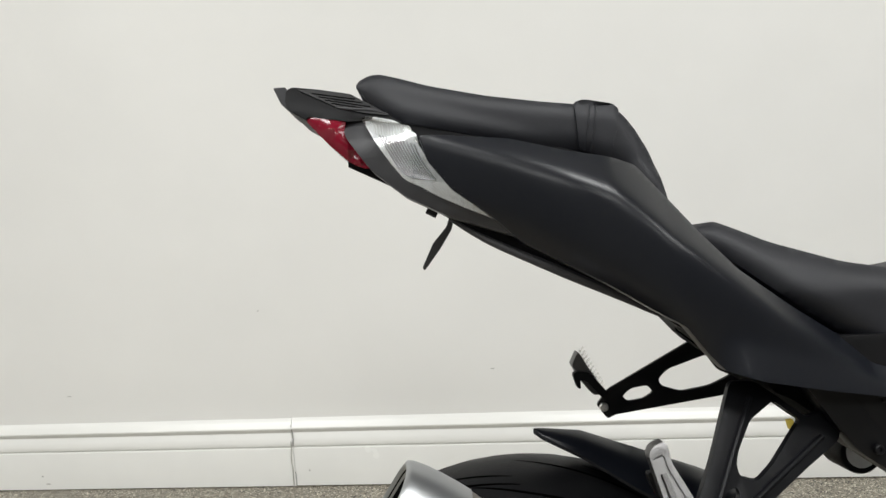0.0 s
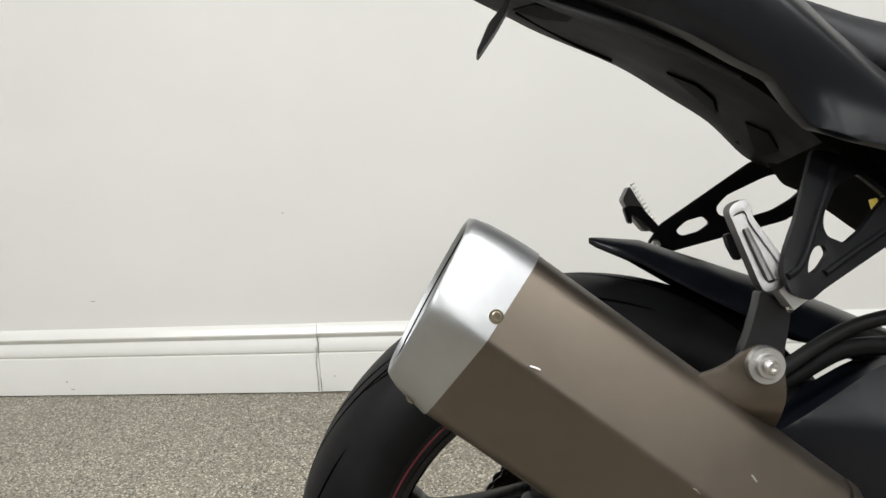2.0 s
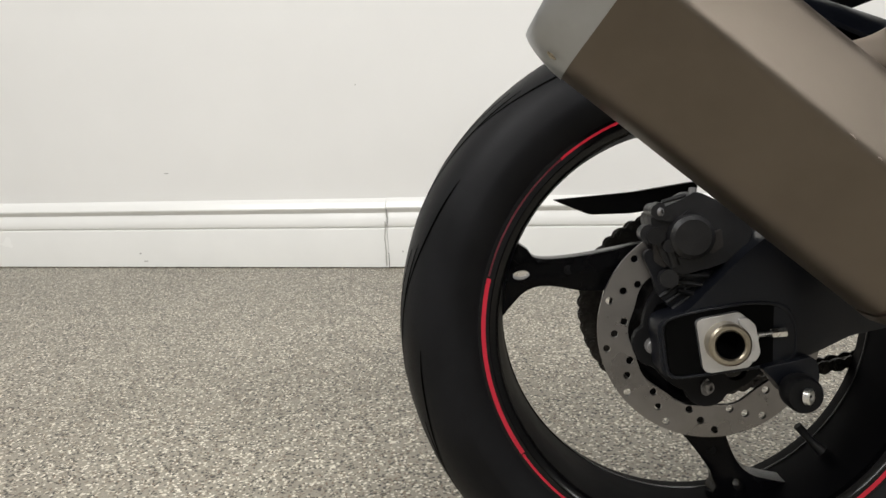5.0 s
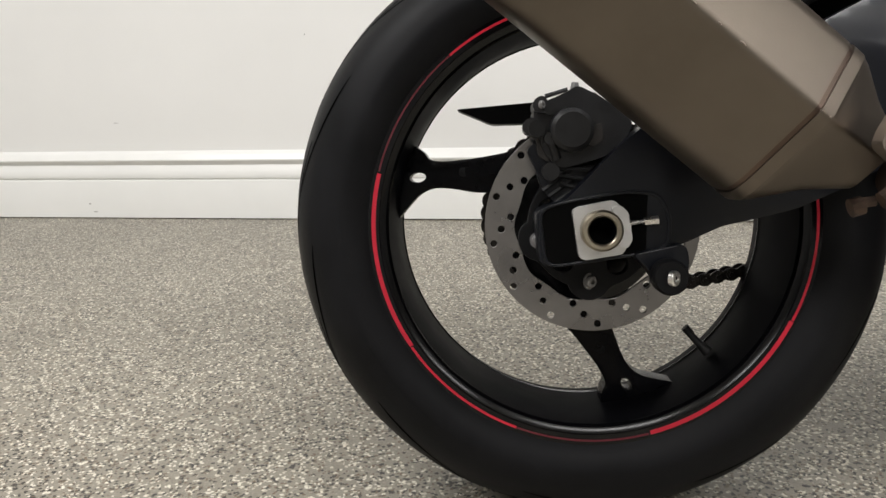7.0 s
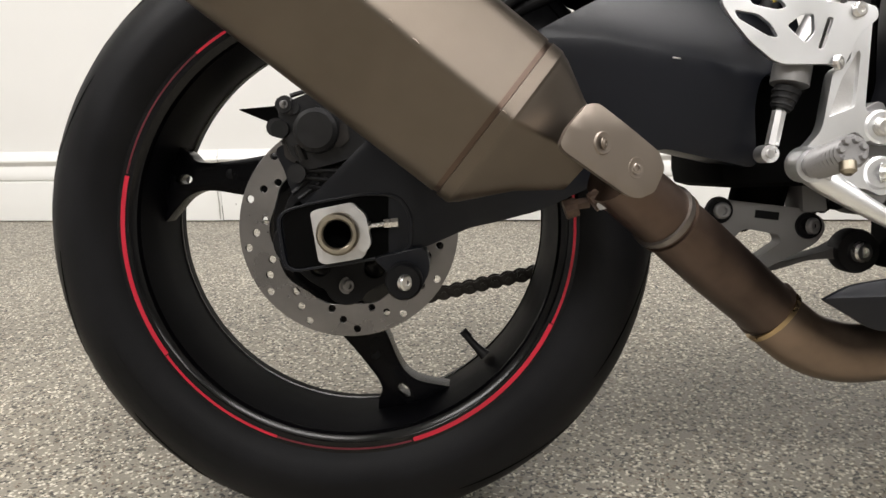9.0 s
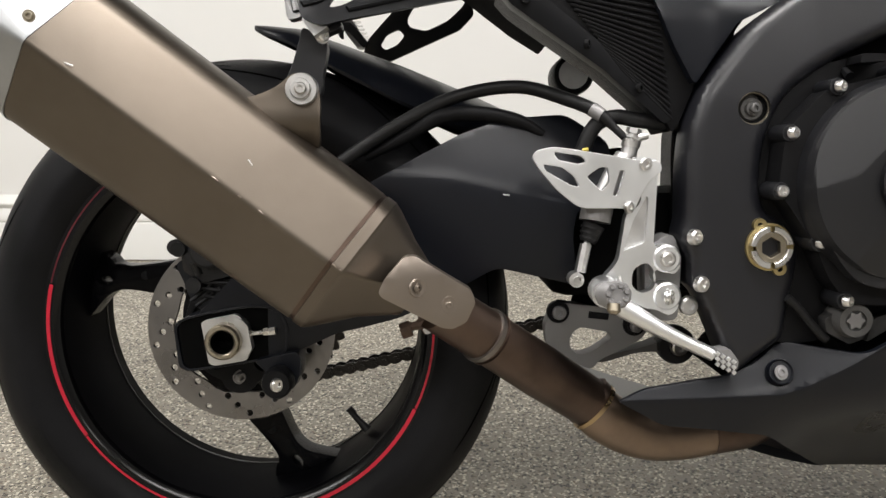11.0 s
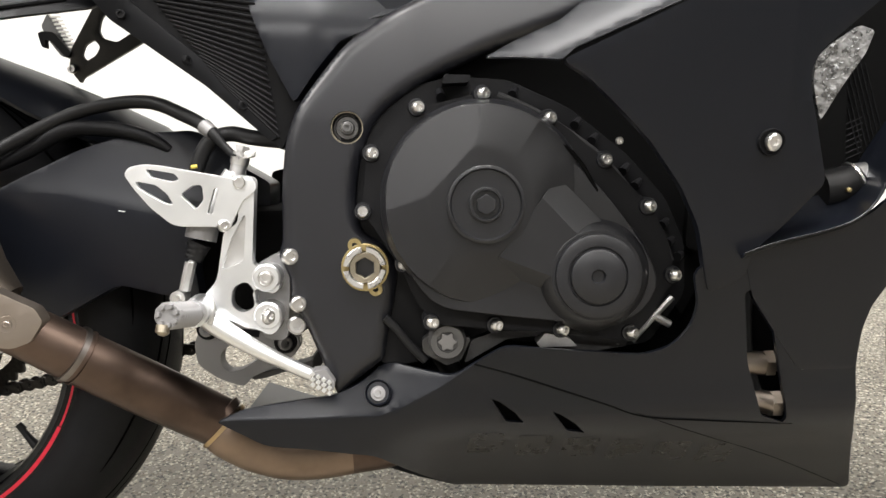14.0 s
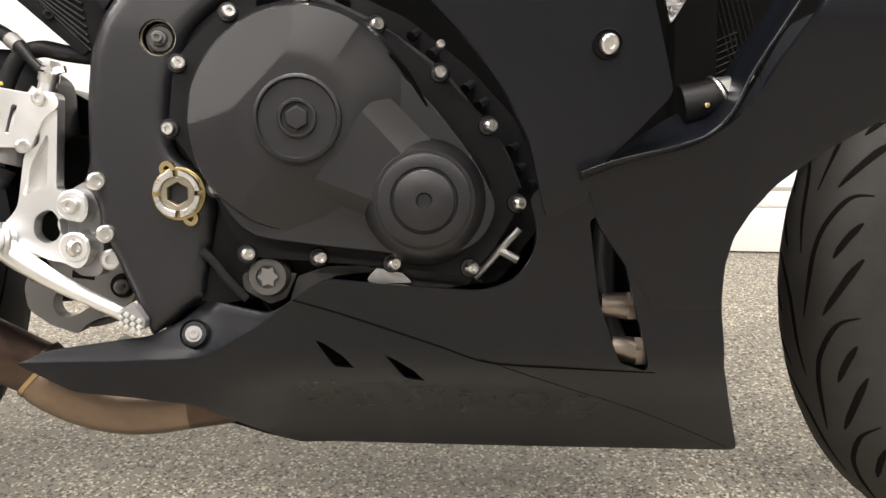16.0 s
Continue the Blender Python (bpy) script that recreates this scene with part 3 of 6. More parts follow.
# brake disc with three-hole rows, its carrier, and the sprocket behind
holes = []
for g in range(13):
    for k, r in enumerate((0.0835, 0.0930, 0.1025)):
        a = 2 * math.pi * (g + 0.30 * k) / 13 + 0.12
        holes.append(circle(r * math.cos(a), r * math.sin(a), 0.0038, 10))
scallop = [((0.078 + 0.0015 * math.cos(10 * a)) * math.cos(a), (0.078 + 0.0015 * math.cos(10 * a)) * math.sin(a)) for a in (2 * math.pi * k / 80 for k in range(80))]
part("brake_disc", panel(circle(0, 0, 0.110, 80), -0.0785, -0.0735, holes=holes + [scallop], edge=0.0004), DISC, rear, "drilled grey steel brake disc")
arms = []
for k in range(80):
    a = 2 * math.pi * k / 80
    r = 0.066 + 0.0115 * max(0.0, math.cos(5 * (a - math.radians(194)))) ** 0.6
    arms.append((r * math.cos(a), r * math.sin(a)))
windows = [circle(0.047 * math.cos(a), 0.047 * math.sin(a), 0.011, 14) for a in (math.radians(194 + 36 + 72 * k) for k in range(5))]
part("disc_carrier", panel(arms, -0.083, -0.070, holes=windows, edge=0.002), TRIM, rear)
for k in range(5):
    a = math.radians(194 + 72 * k)
    bolt("disc_bolt", 0.0575 * math.cos(a), -0.083, 0.0575 * math.sin(a), 0.0062, 0.006, GREYCAST, rear, 0.0085)
teeth = []
for k in range(42 * 4):
    a = 2 * math.pi * k / (42 * 4)
    r = 0.1075 + (0.004, 0.001, -0.004, 0.001)[k % 4]
    teeth.append((r * math.cos(a), r * math.sin(a)))
slots = [rounded([(0.062 * math.cos(a - 0.35), 0.062 * math.sin(a - 0.35)), (0.090 * math.cos(a - 0.25), 0.090 * math.sin(a - 0.25)), (0.090 * math.cos(a + 0.25), 0.090 * math.sin(a + 0.25)), (0.062 * math.cos(a + 0.35), 0.062 * math.sin(a + 0.35))], 0.012) for a in (math.radians(20 + 72 * k) for k in range(5))]
part("rear_sprocket", panel(teeth, 0.085, 0.092, holes=slots, edge=0.0006), CHAIN, rear, "dark steel rear sprocket")

# -- chain: links round the sprocket and along both runs --
def chain():
    r = 0.108
    pts = []
    for k in range(24):
        a = math.radians(80 + 202 * k / 23)
        pts.append((r * math.cos(a), r * math.sin(a)))
    low_end, top_end = (0.60, 0.012), (0.60, 0.075)
    run = [(pts[-1][0] + (low_end[0] - pts[-1][0]) * k / 40, pts[-1][1] + (low_end[1] - pts[-1][1]) * k / 40 - 0.001 * math.sin(math.pi * k / 40)) for k in range(1, 41)]
    top = [(top_end[0] + (pts[0][0] - top_end[0]) * k / 40, top_end[1] + (pts[0][1] - top_end[1]) * k / 40) for k in range(40)]
    line = top + pts + run
    # even steps of one pitch
    step, out, carry = 0.0159, [], 0.0
    for (x0, z0), (x1, z1) in zip(line, line[1:]):
        d = math.hypot(x1 - x0, z1 - z0)
        while carry < d:
            t = carry / d
            out.append((x0 + (x1 - x0) * t, z0 + (z1 - z0) * t))
            carry += step
        carry -= d
    holder = part("drive_chain", tube([(x, 0.0885, z) for x, z in out], 0.0042, 8, 0), CHAIN, bike, "oily dark drive chain")
    plate = [(-0.0135, 0.0), (-0.0115, 0.0062), (-0.0075, 0.0080), (-0.0035, 0.0070), (0.0, 0.0050), (0.0035, 0.0070), (0.0075, 0.0080), (0.0115, 0.0062), (0.0135, 0.0), (0.0115, -0.0062), (0.0075, -0.0080), (0.0035, -0.0070), (0.0, -0.0050), (-0.0035, -0.0070), (-0.0075, -0.0080), (-0.0115, -0.0062)]
    base = None
    for i, ((x0, z0), (x1, z1)) in enumerate(zip(out, out[1:])):
        a = math.degrees(math.atan2(z1 - z0, x1 - x0))
        m = pose((x0 + x1) / 2, 0.0885 - (0.0022 if i % 2 else 0.0), (z0 + z1) / 2, 0, -a, 0)
        if base is None:
            base = part("chain_link", joined(panel(plate, -0.0112, -0.0092, edge=0), panel(plate, 0.0092, 0.0112, edge=0), *[moved(revolve([(0.0, -0.0140), (0.0030, -0.0140), (0.0030, 0.0130)], 8), pose(q, 0, 0)) for q in (-0.0079, 0.0079)]), CHAIN, holder)
            base.matrix_basis = m
        else:
            again(base, m, holder)


chain()

# -- swingarm with the axle end --
arm = part("swingarm", panel(rounded([(-0.061, 0.019), (-0.033, 0.027), (0.022, 0.081), (0.054, 0.106), (0.133, 0.152), (0.211, 0.191), (0.263, 0.217), (0.314, 0.233), (0.380, 0.236), (0.426, 0.204), (0.430, 0.139), (0.386, 0.132), (0.381, 0.104), (0.386, 0.048), (0.298, 0.070), (0.230, 0.034), (0.188, 0.015), (0.146, 0.005), (0.119, 0.000), (0.076, -0.017), (0.023, -0.025), (-0.057, -0.036)], 0.01),
           swing_y, lambda x, z: -0.085 if x < 0.12 else -0.075, grid=0.01, edge=0.005, cuts=[SWING_CREASE]), SATIN, bike, "matt black aluminium swingarm", angle=32)
chip = [(0.306, -0.147, 0.150), (0.313, -0.147, 0.149)]
part("paint_chip", tube([(x, y - 0.0002, z) for x, y, z in chip], 0.0007, 6, 0), CAST, arm, "small bare-metal paint chip")
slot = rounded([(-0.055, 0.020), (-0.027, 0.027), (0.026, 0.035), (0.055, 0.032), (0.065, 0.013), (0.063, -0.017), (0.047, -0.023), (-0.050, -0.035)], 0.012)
# no slot is cut: the panel's near-black colour is the shade inside it
part("axle_slot_shade", panel(slot, -0.1385, -0.130, edge=0.001), DARK, arm, "flat near-black panel for the shade in the axle slot")
part("slot_rim", panel(rounded([(-0.060, 0.021), (-0.027, 0.029), (0.026, 0.037), (0.057, 0.034), (0.068, 0.013), (0.066, -0.019), (0.047, -0.025), (-0.054, -0.0375)], 0.014), -0.1400, -0.13, holes=[rounded([(-0.057, 0.0185), (-0.027, 0.0265), (0.026, 0.0340), (0.054, 0.031), (0.0645, 0.012), (0.0625, -0.016), (0.047, -0.022), (-0.051, -0.0345)], 0.012)], edge=0.001), SATIN, arm)
part("axle_block", panel(rounded([(-0.027, 0.019), (-0.022, 0.022), (0.012, 0.028), (0.019, 0.022), (0.024, -0.019), (0.020, -0.024), (-0.015, -0.029), (-0.021, -0.026)], 0.004), -0.146, -0.132, holes=[circle(-0.0005, 0.0, 0.0125, 24)], edge=0.0015), CAST, arm, "silver axle adjuster block")
part("axle_nut", moved(revolve([(0.0125, 0.0), (0.0125, -0.016), (0.0145, -0.018), (0.0175, -0.018), (0.0195, -0.0155), (0.0195, 0.0)], 32), pose(-0.0005, -0.146, 0)), NUT, arm, "dull bronze hollow axle nut")
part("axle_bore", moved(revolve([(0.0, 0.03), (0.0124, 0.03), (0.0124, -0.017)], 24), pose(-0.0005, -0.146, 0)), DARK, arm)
part("chain_adjuster", panel(rounded([(0.010, 0.022), (0.018, 0.023), (0.025, 0.016), (0.029, -0.010), (0.024, -0.018), (0.016, -0.016)], 0.003), -0.152, -0.134, edge=0.002), CAST, arm, "silver chain adjuster plate")
ax = [(0.022, 0.005), (0.041, 0.007), (0.054, 0.008)]
part("adjuster_bolt", joined(tube([(ax[0][0], -0.145, ax[0][1]), (ax[1][0], -0.145, ax[1][1])], 0.0022, 10, 0), tube([(ax[1][0], -0.145, ax[1][1]), (ax[2][0], -0.145, ax[2][1])], 0.0046, 6, 0), tube([(ax[0][0] + 0.001, -0.145, ax[0][1]), (ax[0][0] + 0.006, -0.145, ax[0][1] - 0.0005)], 0.0058, 6, 0)), STEEL, arm, "bright steel adjuster bolt")
part("slider_lug", panel(rounded([(0.029, -0.024), (0.079, -0.014), (0.083, -0.035), (0.071, -0.059), (0.053, -0.053), (0.040, -0.034)], 0.008), -0.150, -0.12, edge=0.003), SATIN, arm)
part("paddock_bobbin", moved(revolve([(0.006, 0.0), (0.0155, 0.0), (0.0165, -0.004), (0.0165, -0.022), (0.0145, -0.026), (0.0085, -0.026), (0.0, -0.026)], 28), pose(0.059, -0.155, -0.043)), TRIM, arm, "black paddock stand bobbin")
bolt("bobbin_bolt", 0.059, -0.181, -0.043, 0.0072, 0.005, STEEL, arm)

# -- rear caliper on its bracket, above the axle --
CALIPER = plain("cast_black_caliper", (0.016, 0.016, 0.017), 0.42, vary=0.25, scale=60, bump=0.25, fine=900, spec=0.35)
cal = part("brake_caliper", panel(rounded([(-0.056, 0.095), (-0.061, 0.117), (-0.048, 0.125), (-0.028, 0.133), (-0.017, 0.140), (0.005, 0.129), (0.038, 0.104), (0.027, 0.076), (-0.001, 0.066), (-0.034, 0.058), (-0.051, 0.075)], 0.008), -0.108, -0.045, edge=0.006), CALIPER, bike, "black cast rear brake caliper")
cx = [(-0.023, 0.096), (-0.057, 0.098), (-0.053, 0.121), (-0.020, 0.131), (-0.027, 0.072), (-0.044, 0.088), (-0.005, 0.085), (-0.039, 0.041), (-0.069, 0.080)]
part("piston_cover", moved(revolve([(0.0, -0.020), (0.017, -0.020), (0.021, -0.016), (0.0225, 0.0)], 28), pose(cx[0][0], -0.104, cx[0][1])), CALIPER, cal)
part("slide_pin_boot", tube([(cx[1][0], -0.118, cx[1][1]), (cx[1][0], -0.095, cx[1][1])], 0.0085, 14, 0), HOSE, cal)
part("pin_boss", tube([(cx[2][0], -0.116, cx[2][1]), (cx[2][0], -0.07, cx[2][1])], 0.0080, 12, 0), CALIPER, cal)
bolt("pad_pin", cx[2][0], -0.117, cx[2][1], 0.0040, 0.003, GREYCAST, cal)
part("bleed_nipple", tube([(cx[3][0], -0.10, cx[3][1] - 0.006), (cx[3][0] + 0.002, -0.10, cx[3][1] + 0.012)], [0.006, 0.0035], 10, 0), GREYCAST, cal)
part("banjo_union", joined(tube([(cx[5][0], -0.118, cx[5][1]), (cx[5][0], -0.10, cx[5][1])], 0.0065, 12, 0), tube([(cx[5][0], -0.110, cx[5][1]), (cx[4][0] - 0.01, -0.108, cx[4][1] - 0.004)], 0.0045, 10, 0)), CALIPER, cal)
part("caliper_bracket", panel(rounded([(-0.068, 0.080), (-0.051, 0.088), (-0.029, 0.058), (0.005, 0.063), (0.033, 0.040), (0.004, 0.018), (-0.038, 0.021), (-0.054, 0.042), (-0.058, 0.059)], 0.008), -0.098, -0.086, edge=0.002), SATIN, cal)
part("brake_pad", panel(rounded([(-0.062, 0.090), (-0.046, 0.080), (-0.044, 0.058), (-0.053, 0.064)], 0.003), -0.092, -0.084, edge=0.001), CALIPER, cal)
part("bracket_web", joined(*[tube([(x0, -0.099, z0), (x0 + 0.028, -0.099, z0 + 0.020)], 0.0022, 8, 0) for x0, z0 in ((cx[7][0] - 0.012, cx[7][1] - 0.004), (cx[7][0] - 0.006, cx[7][1] - 0.010), (cx[7][0], cx[7][1] - 0.016))]), CALIPER, cal)
RUSTY_PAD = plain("dull_pad_backing", (0.035, 0.031, 0.029), 0.6, metal=0.3, vary=0.3, scale=80, bump=0.2)
part("pad_spring", panel(rounded([(-0.058, 0.093), (-0.048, 0.090), (-0.043, 0.074), (-0.046, 0.065), (-0.056, 0.072)], 0.003), -0.104, -0.09, edge=0.001), RUSTY_PAD, cal, "dull stained pad spring")
part("pad_backing", panel(rounded([(-0.004, 0.099), (0.006, 0.103), (0.008, 0.086), (-0.002, 0.079), (-0.008, 0.082)], 0.003), -0.112, -0.10, edge=0.001), RUSTY_PAD, cal)
for (x, z), r in zip([(-0.062, 0.100), (-0.052, 0.124), (-0.045, 0.118), (-0.044, 0.056), (-0.024, 0.114)], (0.009, 0.006, 0.0065, 0.009, 0.007)):
    part("caliper_lug", tube([(x, -0.112, z), (x, -0.09, z)], r, 14, 0), CALIPER, cal)
for a, b in zip([(-0.036, 0.059), (-0.036, 0.052), (-0.034, 0.044), (-0.048, 0.130)], [(-0.005, 0.057), (-0.011, 0.048), (-0.020, 0.040), (-0.026, 0.136)]):
    part("caliper_rib", tube([(a[0], -0.104, a[1]), (b[0], -0.104, b[1])], 0.0022, 8, 0), CALIPER, cal)
lever = [(-0.143, 0.133), (-0.100, 0.114), (-0.052, 0.114), (0.022, 0.124), (0.026, 0.149), (-0.048, 0.139)]
part("chain_guard_tip", panel(rounded(lever, 0.004), 0.07, 0.105, edge=0.002), TRIM, bike, "thin black chain guard")

# -- hugger over the tyre --
def hugger():
    top = [(0.022, 0.3575), (0.032, 0.357), (0.074, 0.352), (0.131, 0.330), (0.20, 0.303), (0.27, 0.272), (0.325, 0.245), (0.350, 0.222)]
    drop = [0.002, 0.007, 0.020, 0.032, 0.042, 0.044, 0.032, 0.016]
    wide = [0.002, 0.012, 0.036, 0.056, 0.068, 0.070, 0.070, 0.065]
    secs = []
    for (x, z), d, w in zip(top, drop, wide):
        arc = []
        for k in range(-8, 9):
            s = k / 8
            arc.append((x - 0.25 * d * abs(s) ** 3, MID + 0.01 + w * s, z - d * (0.55 * abs(s) ** 1.25 + 0.45 * abs(s) ** 4)))
        secs.append(arc + [(a, b * 0.97 + (MID + 0.01) * 0.03, c - 0.004) for a, b, c in reversed(arc)])
    return loft(secs)


part("rear_hugger", hugger(), SATIN, bike, "matt black hugger mudguard over the rear tyre", angle=50)

# -- silencer: u runs down and ahead along it, w across it --
CAN_A = radians(39.3)


def can_point(u, w, y):
    return (u * math.cos(CAN_A) + w * math.sin(CAN_A), y, -u * math.sin(CAN_A) + w * math.cos(CAN_A))


def can_section(u, k=1.0, wc=0.161, lean=0.0, dy=0.0, soft=1.0, cut=0.0):
    yc = lerp([-0.33, 0.12], [-0.270, -0.220], u) + dy
    base = [(-0.076, 0.002, 0.0055), (-0.036, 0.067, 0.017), (-0.012, 0.0755, 0.02), (0.045, 0.0755, 0.03), (0.074, 0.0, 0.03), (0.045, -0.0755, 0.03), (-0.030, -0.0755, 0.022)]
    loop = rounded([(a * k, b * k, r * k * soft) for a, b, r in base], steps=5)
    return [can_point(u + lean * w + cut * (0.04 - y), wc + w, yc + y) for y, w in loop]


can = part("silencer", loft([can_section(-0.268), can_section(-0.15), can_section(0.0), can_section(0.0435)]), TITAN, bike, "bronze brushed titanium silencer body", angle=24)
part("weld_groove", loft([can_section(0.0435, 0.985), can_section(0.0475, 0.985)]), PIPE, can, "dark weld groove", angle=24)
part("end_band", loft([can_section(0.0475, 0.985), can_section(0.048, 1.006), can_section(0.0585, 1.004), can_section(0.061, 0.985)]), TITAN, can, "raised titanium band", angle=24)
part("silencer_cone", loft([can_section(0.0605, 0.985), can_section(0.066, 0.945, 0.1625), can_section(0.096, 0.62, 0.172), can_section(0.128, 0.37, 0.179)]), TITAN, can, "titanium silencer cone", angle=24)
# bare spots where the long edge of the body has rubbed
for u, n in ((-0.078, 0.004), (-0.052, 0.002), (-0.030, 0.0035), (0.050, 0.003), (0.0565, 0.0015)):
    yc = lerp([-0.33, 0.12], [-0.270, -0.220], u)
    part("edge_wear", tube([can_point(u - n, 0.1635, yc - 0.0742), can_point(u, 0.1640, yc - 0.0746), can_point(u + n, 0.1635, yc - 0.0742)], [0.0004, 0.0009, 0.0004], 6, 0), SHIELD, can, "worn bare spot on the edge")
cap = part("silencer_cap", loft([can_section(-0.2655, 0.97), can_section(-0.2655, 1.014), can_section(-0.278, 1.006, soft=1.6), can_section(-0.292, 0.985, lean=-0.05, soft=2.2), can_section(-0.305, 0.955, lean=-0.10, soft=2.6, cut=0.02), can_section(-0.3140, 0.92, lean=-0.13, soft=2.8, cut=0.04), can_section(-0.3180, 0.89, lean=-0.13, soft=2.8, cut=0.05), can_section(-0.3190, 0.85, lean=-0.13, soft=2.8, cut=0.055), can_section(-0.3175, 0.82, lean=-0.13, soft=2.8, cut=0.055), can_section(-0.312, 0.805, lean=-0.13, soft=2.8, cut=0.055)], cap=False), CAP, bike, "satin aluminium silencer end cap with a rolled lip", angle=50)
part("cap_lining", loft([can_section(-0.3155, 0.812, lean=-0.13, soft=2.8, cut=0.055), can_section(-0.300, 0.80, lean=-0.1, soft=2.8, cut=0.05), can_section(-0.285, 0.78, lean=-0.1, soft=2.8), can_section(-0.284, 0.3, lean=-0.1, soft=2.8)], cap=False), DARK, cap, "near-black outlet lining")
bolt("cap_bolt", -0.094, -0.3435, 0.313, 0.0038, 0.0035, NUT, cap, 0.0052)
bolt("cap_bolt", -0.160, -0.281, 0.2475, 0.0036, 0.003, NUT, cap, 0.0050, tilt=-35)
for q in ([(-0.072, 0.276), (-0.065, 0.273)], [(0.078, 0.191), (0.081, 0.186)]):
    part("scratch", tube([(x, -0.3345, z) for x, z in q], 0.0007, 6, 0), CAST, can, "small bright scratch")
# hanger tab, washer and bolt
part("hanger_tab", panel(rounded([(0.056, 0.248), (0.074, 0.2515), (0.092, 0.259), (0.106, 0.2705), (0.119, 0.2705), (0.130, 0.257), (0.131, 0.238), (0.127, 0.200), (0.090, 0.200)], 0.008), lambda x, z: -0.2655 - 0.18 * over(0.248 - z, 0.012) + 0.9 * over(0.226 - z, 0.006), lambda x, z: -0.258 - 0.18 * over(0.248 - z, 0.012) + 0.9 * over(0.226 - z, 0.006), grid=0.008, edge=0.001), TITAN, can, "titanium hanger tab")
hanger = part("silencer_hanger", panel(rounded([(0.116, 0.313), (0.140, 0.300), (0.137, 0.281), (0.133, 0.266), (0.132, 0.249), (0.115, 0.238), (0.100, 0.246), (0.098, 0.262), (0.106, 0.279), (0.114, 0.303)], 0.008), -0.262, -0.246, edge=0.004), FRAME_PAINT, bike, "black silencer hanger strap")
part("hanger_washer", moved(revolve([(0.0, -0.010), (0.0088, -0.010), (0.0098, -0.0075), (0.0098, -0.005), (0.0142, -0.005), (0.0150, -0.0025), (0.0150, 0.006)], 32), pose(0.1146, -0.268, 0.2552)), CAST, hanger, "silver stepped washer")
bolt("hanger_bolt", 0.1146, -0.278, 0.255, 0.0056, 0.006, STEEL, hanger)

# clamp shield and the pipes
shield = part("clamp_shield", panel(rounded([(0.1815, 0.071), (0.187, 0.082), (0.204, 0.100), (0.214, 0.1005), (0.265, 0.064), (0.2700, 0.051), (0.2605, 0.033), (0.247, 0.0285), (0.237, 0.031), (0.184, 0.066)], 0.0035), shield_y, lambda x, z: shield_y(x, z) + 0.018, grid=0.01, edge=0.0018), SHIELD, bike, "satin metal heat shield with two bolts", angle=60)
for p in [(0.216, -0.290, 0.071), (0.244, -0.272, 0.052)]:
    part("bolt_dish", moved(revolve([(0.0, 0.0), (0.008, -0.0008), (0.0095, 0.0012)], 24), Matrix.Translation(p) @ pose(0, 0, 0, 0, 0, 31)), SHIELD, shield)
    bolt("shield_bolt", p[0], p[1] - 0.0006, p[2], 0.0034, 0.0022, SHIELD, shield, 0.0047)
cl = [(0.216, 0.025), (0.236, 0.033), (0.231, 0.020), (0.200, 0.023), (0.206, 0.013)]
part("pipe_clamp", joined(tube([(cl[0][0], -0.238, cl[0][1]), (cl[1][0], -0.238, cl[1][1] + 0.004)], 0.0085, 8, 0), tube([(cl[3][0], -0.225, cl[3][1]), (cl[0][0], -0.225, cl[0][1])], 0.0045, 8, 0), tube([(cl[3][0] - 0.004, -0.225, cl[3][1] - 0.004), (cl[3][0] + 0.006, -0.225, cl[3][1] - 0.001)], 0.008, 10, 0)), RUST, bike, "rusty brown exhaust clamp")
part("clamp_tab", panel(rounded([(0.218, 0.024), (0.222, 0.030), (0.237, 0.036), (0.241, 0.031), (0.231, 0.022), (0.221, 0.019)], 0.002), -0.246, -0.238, edge=0.001), CAST, bike, "bright bent clamp tab")
mid = [(0.232, -0.245, 0.048), (0.251, -0.232, 0.033), (0.279, -0.215, 0.011), (0.337, -0.175, -0.036), (0.401, -0.132, -0.087)]
part("link_pipe", tube(mid, [0.0255, 0.0262, 0.0270, 0.0288, 0.0280], 28), PIPE, bike, "heat-browned link pipe")
def ring(p, q, r0, r1, w):
    """A band round the pipe at p, facing q."""
    d = (Vector(q) - Vector(p)).normalized()
    bm = revolve([(r0, -w / 2), (r1, -w / 2 + 0.0008), (r1, w / 2 - 0.0008), (r0, w / 2)], 32)
    m = Matrix.Translation(p) @ d.to_track_quat("Y", "Z").to_matrix().to_4x4()
    return moved(bm, m)


part("pipe_collar", ring(mid[2], mid[3], 0.026, 0.0294, 0.007), COLLAR, bike, "dull steel pipe collar")
part("collar_groove", ring(tuple(Vector(mid[2]).lerp(Vector(mid[3]), 0.10)), mid[3], 0.026, 0.0292, 0.003), PIPE, bike)
elbow = [(0.397, -0.132, -0.083), (0.404, -0.132, -0.091), (0.413, -0.132, -0.100), (0.440, -0.120, -0.119), (0.474, -0.112, -0.131), (0.513, -0.105, -0.134), (0.552, -0.100, -0.130)]
part("pipe_collar", ring(elbow[0], elbow[1], 0.027, 0.0305, 0.010), PIPE, bike, "steel pipe collar")
part("pipe_collar", ring(elbow[1], elbow[2], 0.027, 0.0308, 0.006), BRIGHT_BRONZE, bike, "bronze-tinted pipe collar")
part("exhaust_elbow", tube(elbow[1:], [0.0285, 0.0290, 0.0295, 0.0295, 0.0285, 0.027], 28), BRONZE, bike, "bronze heat-tinted exhaust elbow")
part("exhaust_box", tube([(elbow[-1][0] - 0.01, elbow[-1][1], elbow[-1][2]), (elbow[-1][0] + 0.05, -0.09, elbow[-1][2] + 0.006), (0.66, -0.05, -0.09)], [0.030, 0.026, 0.026], 20), PIPE, bike)

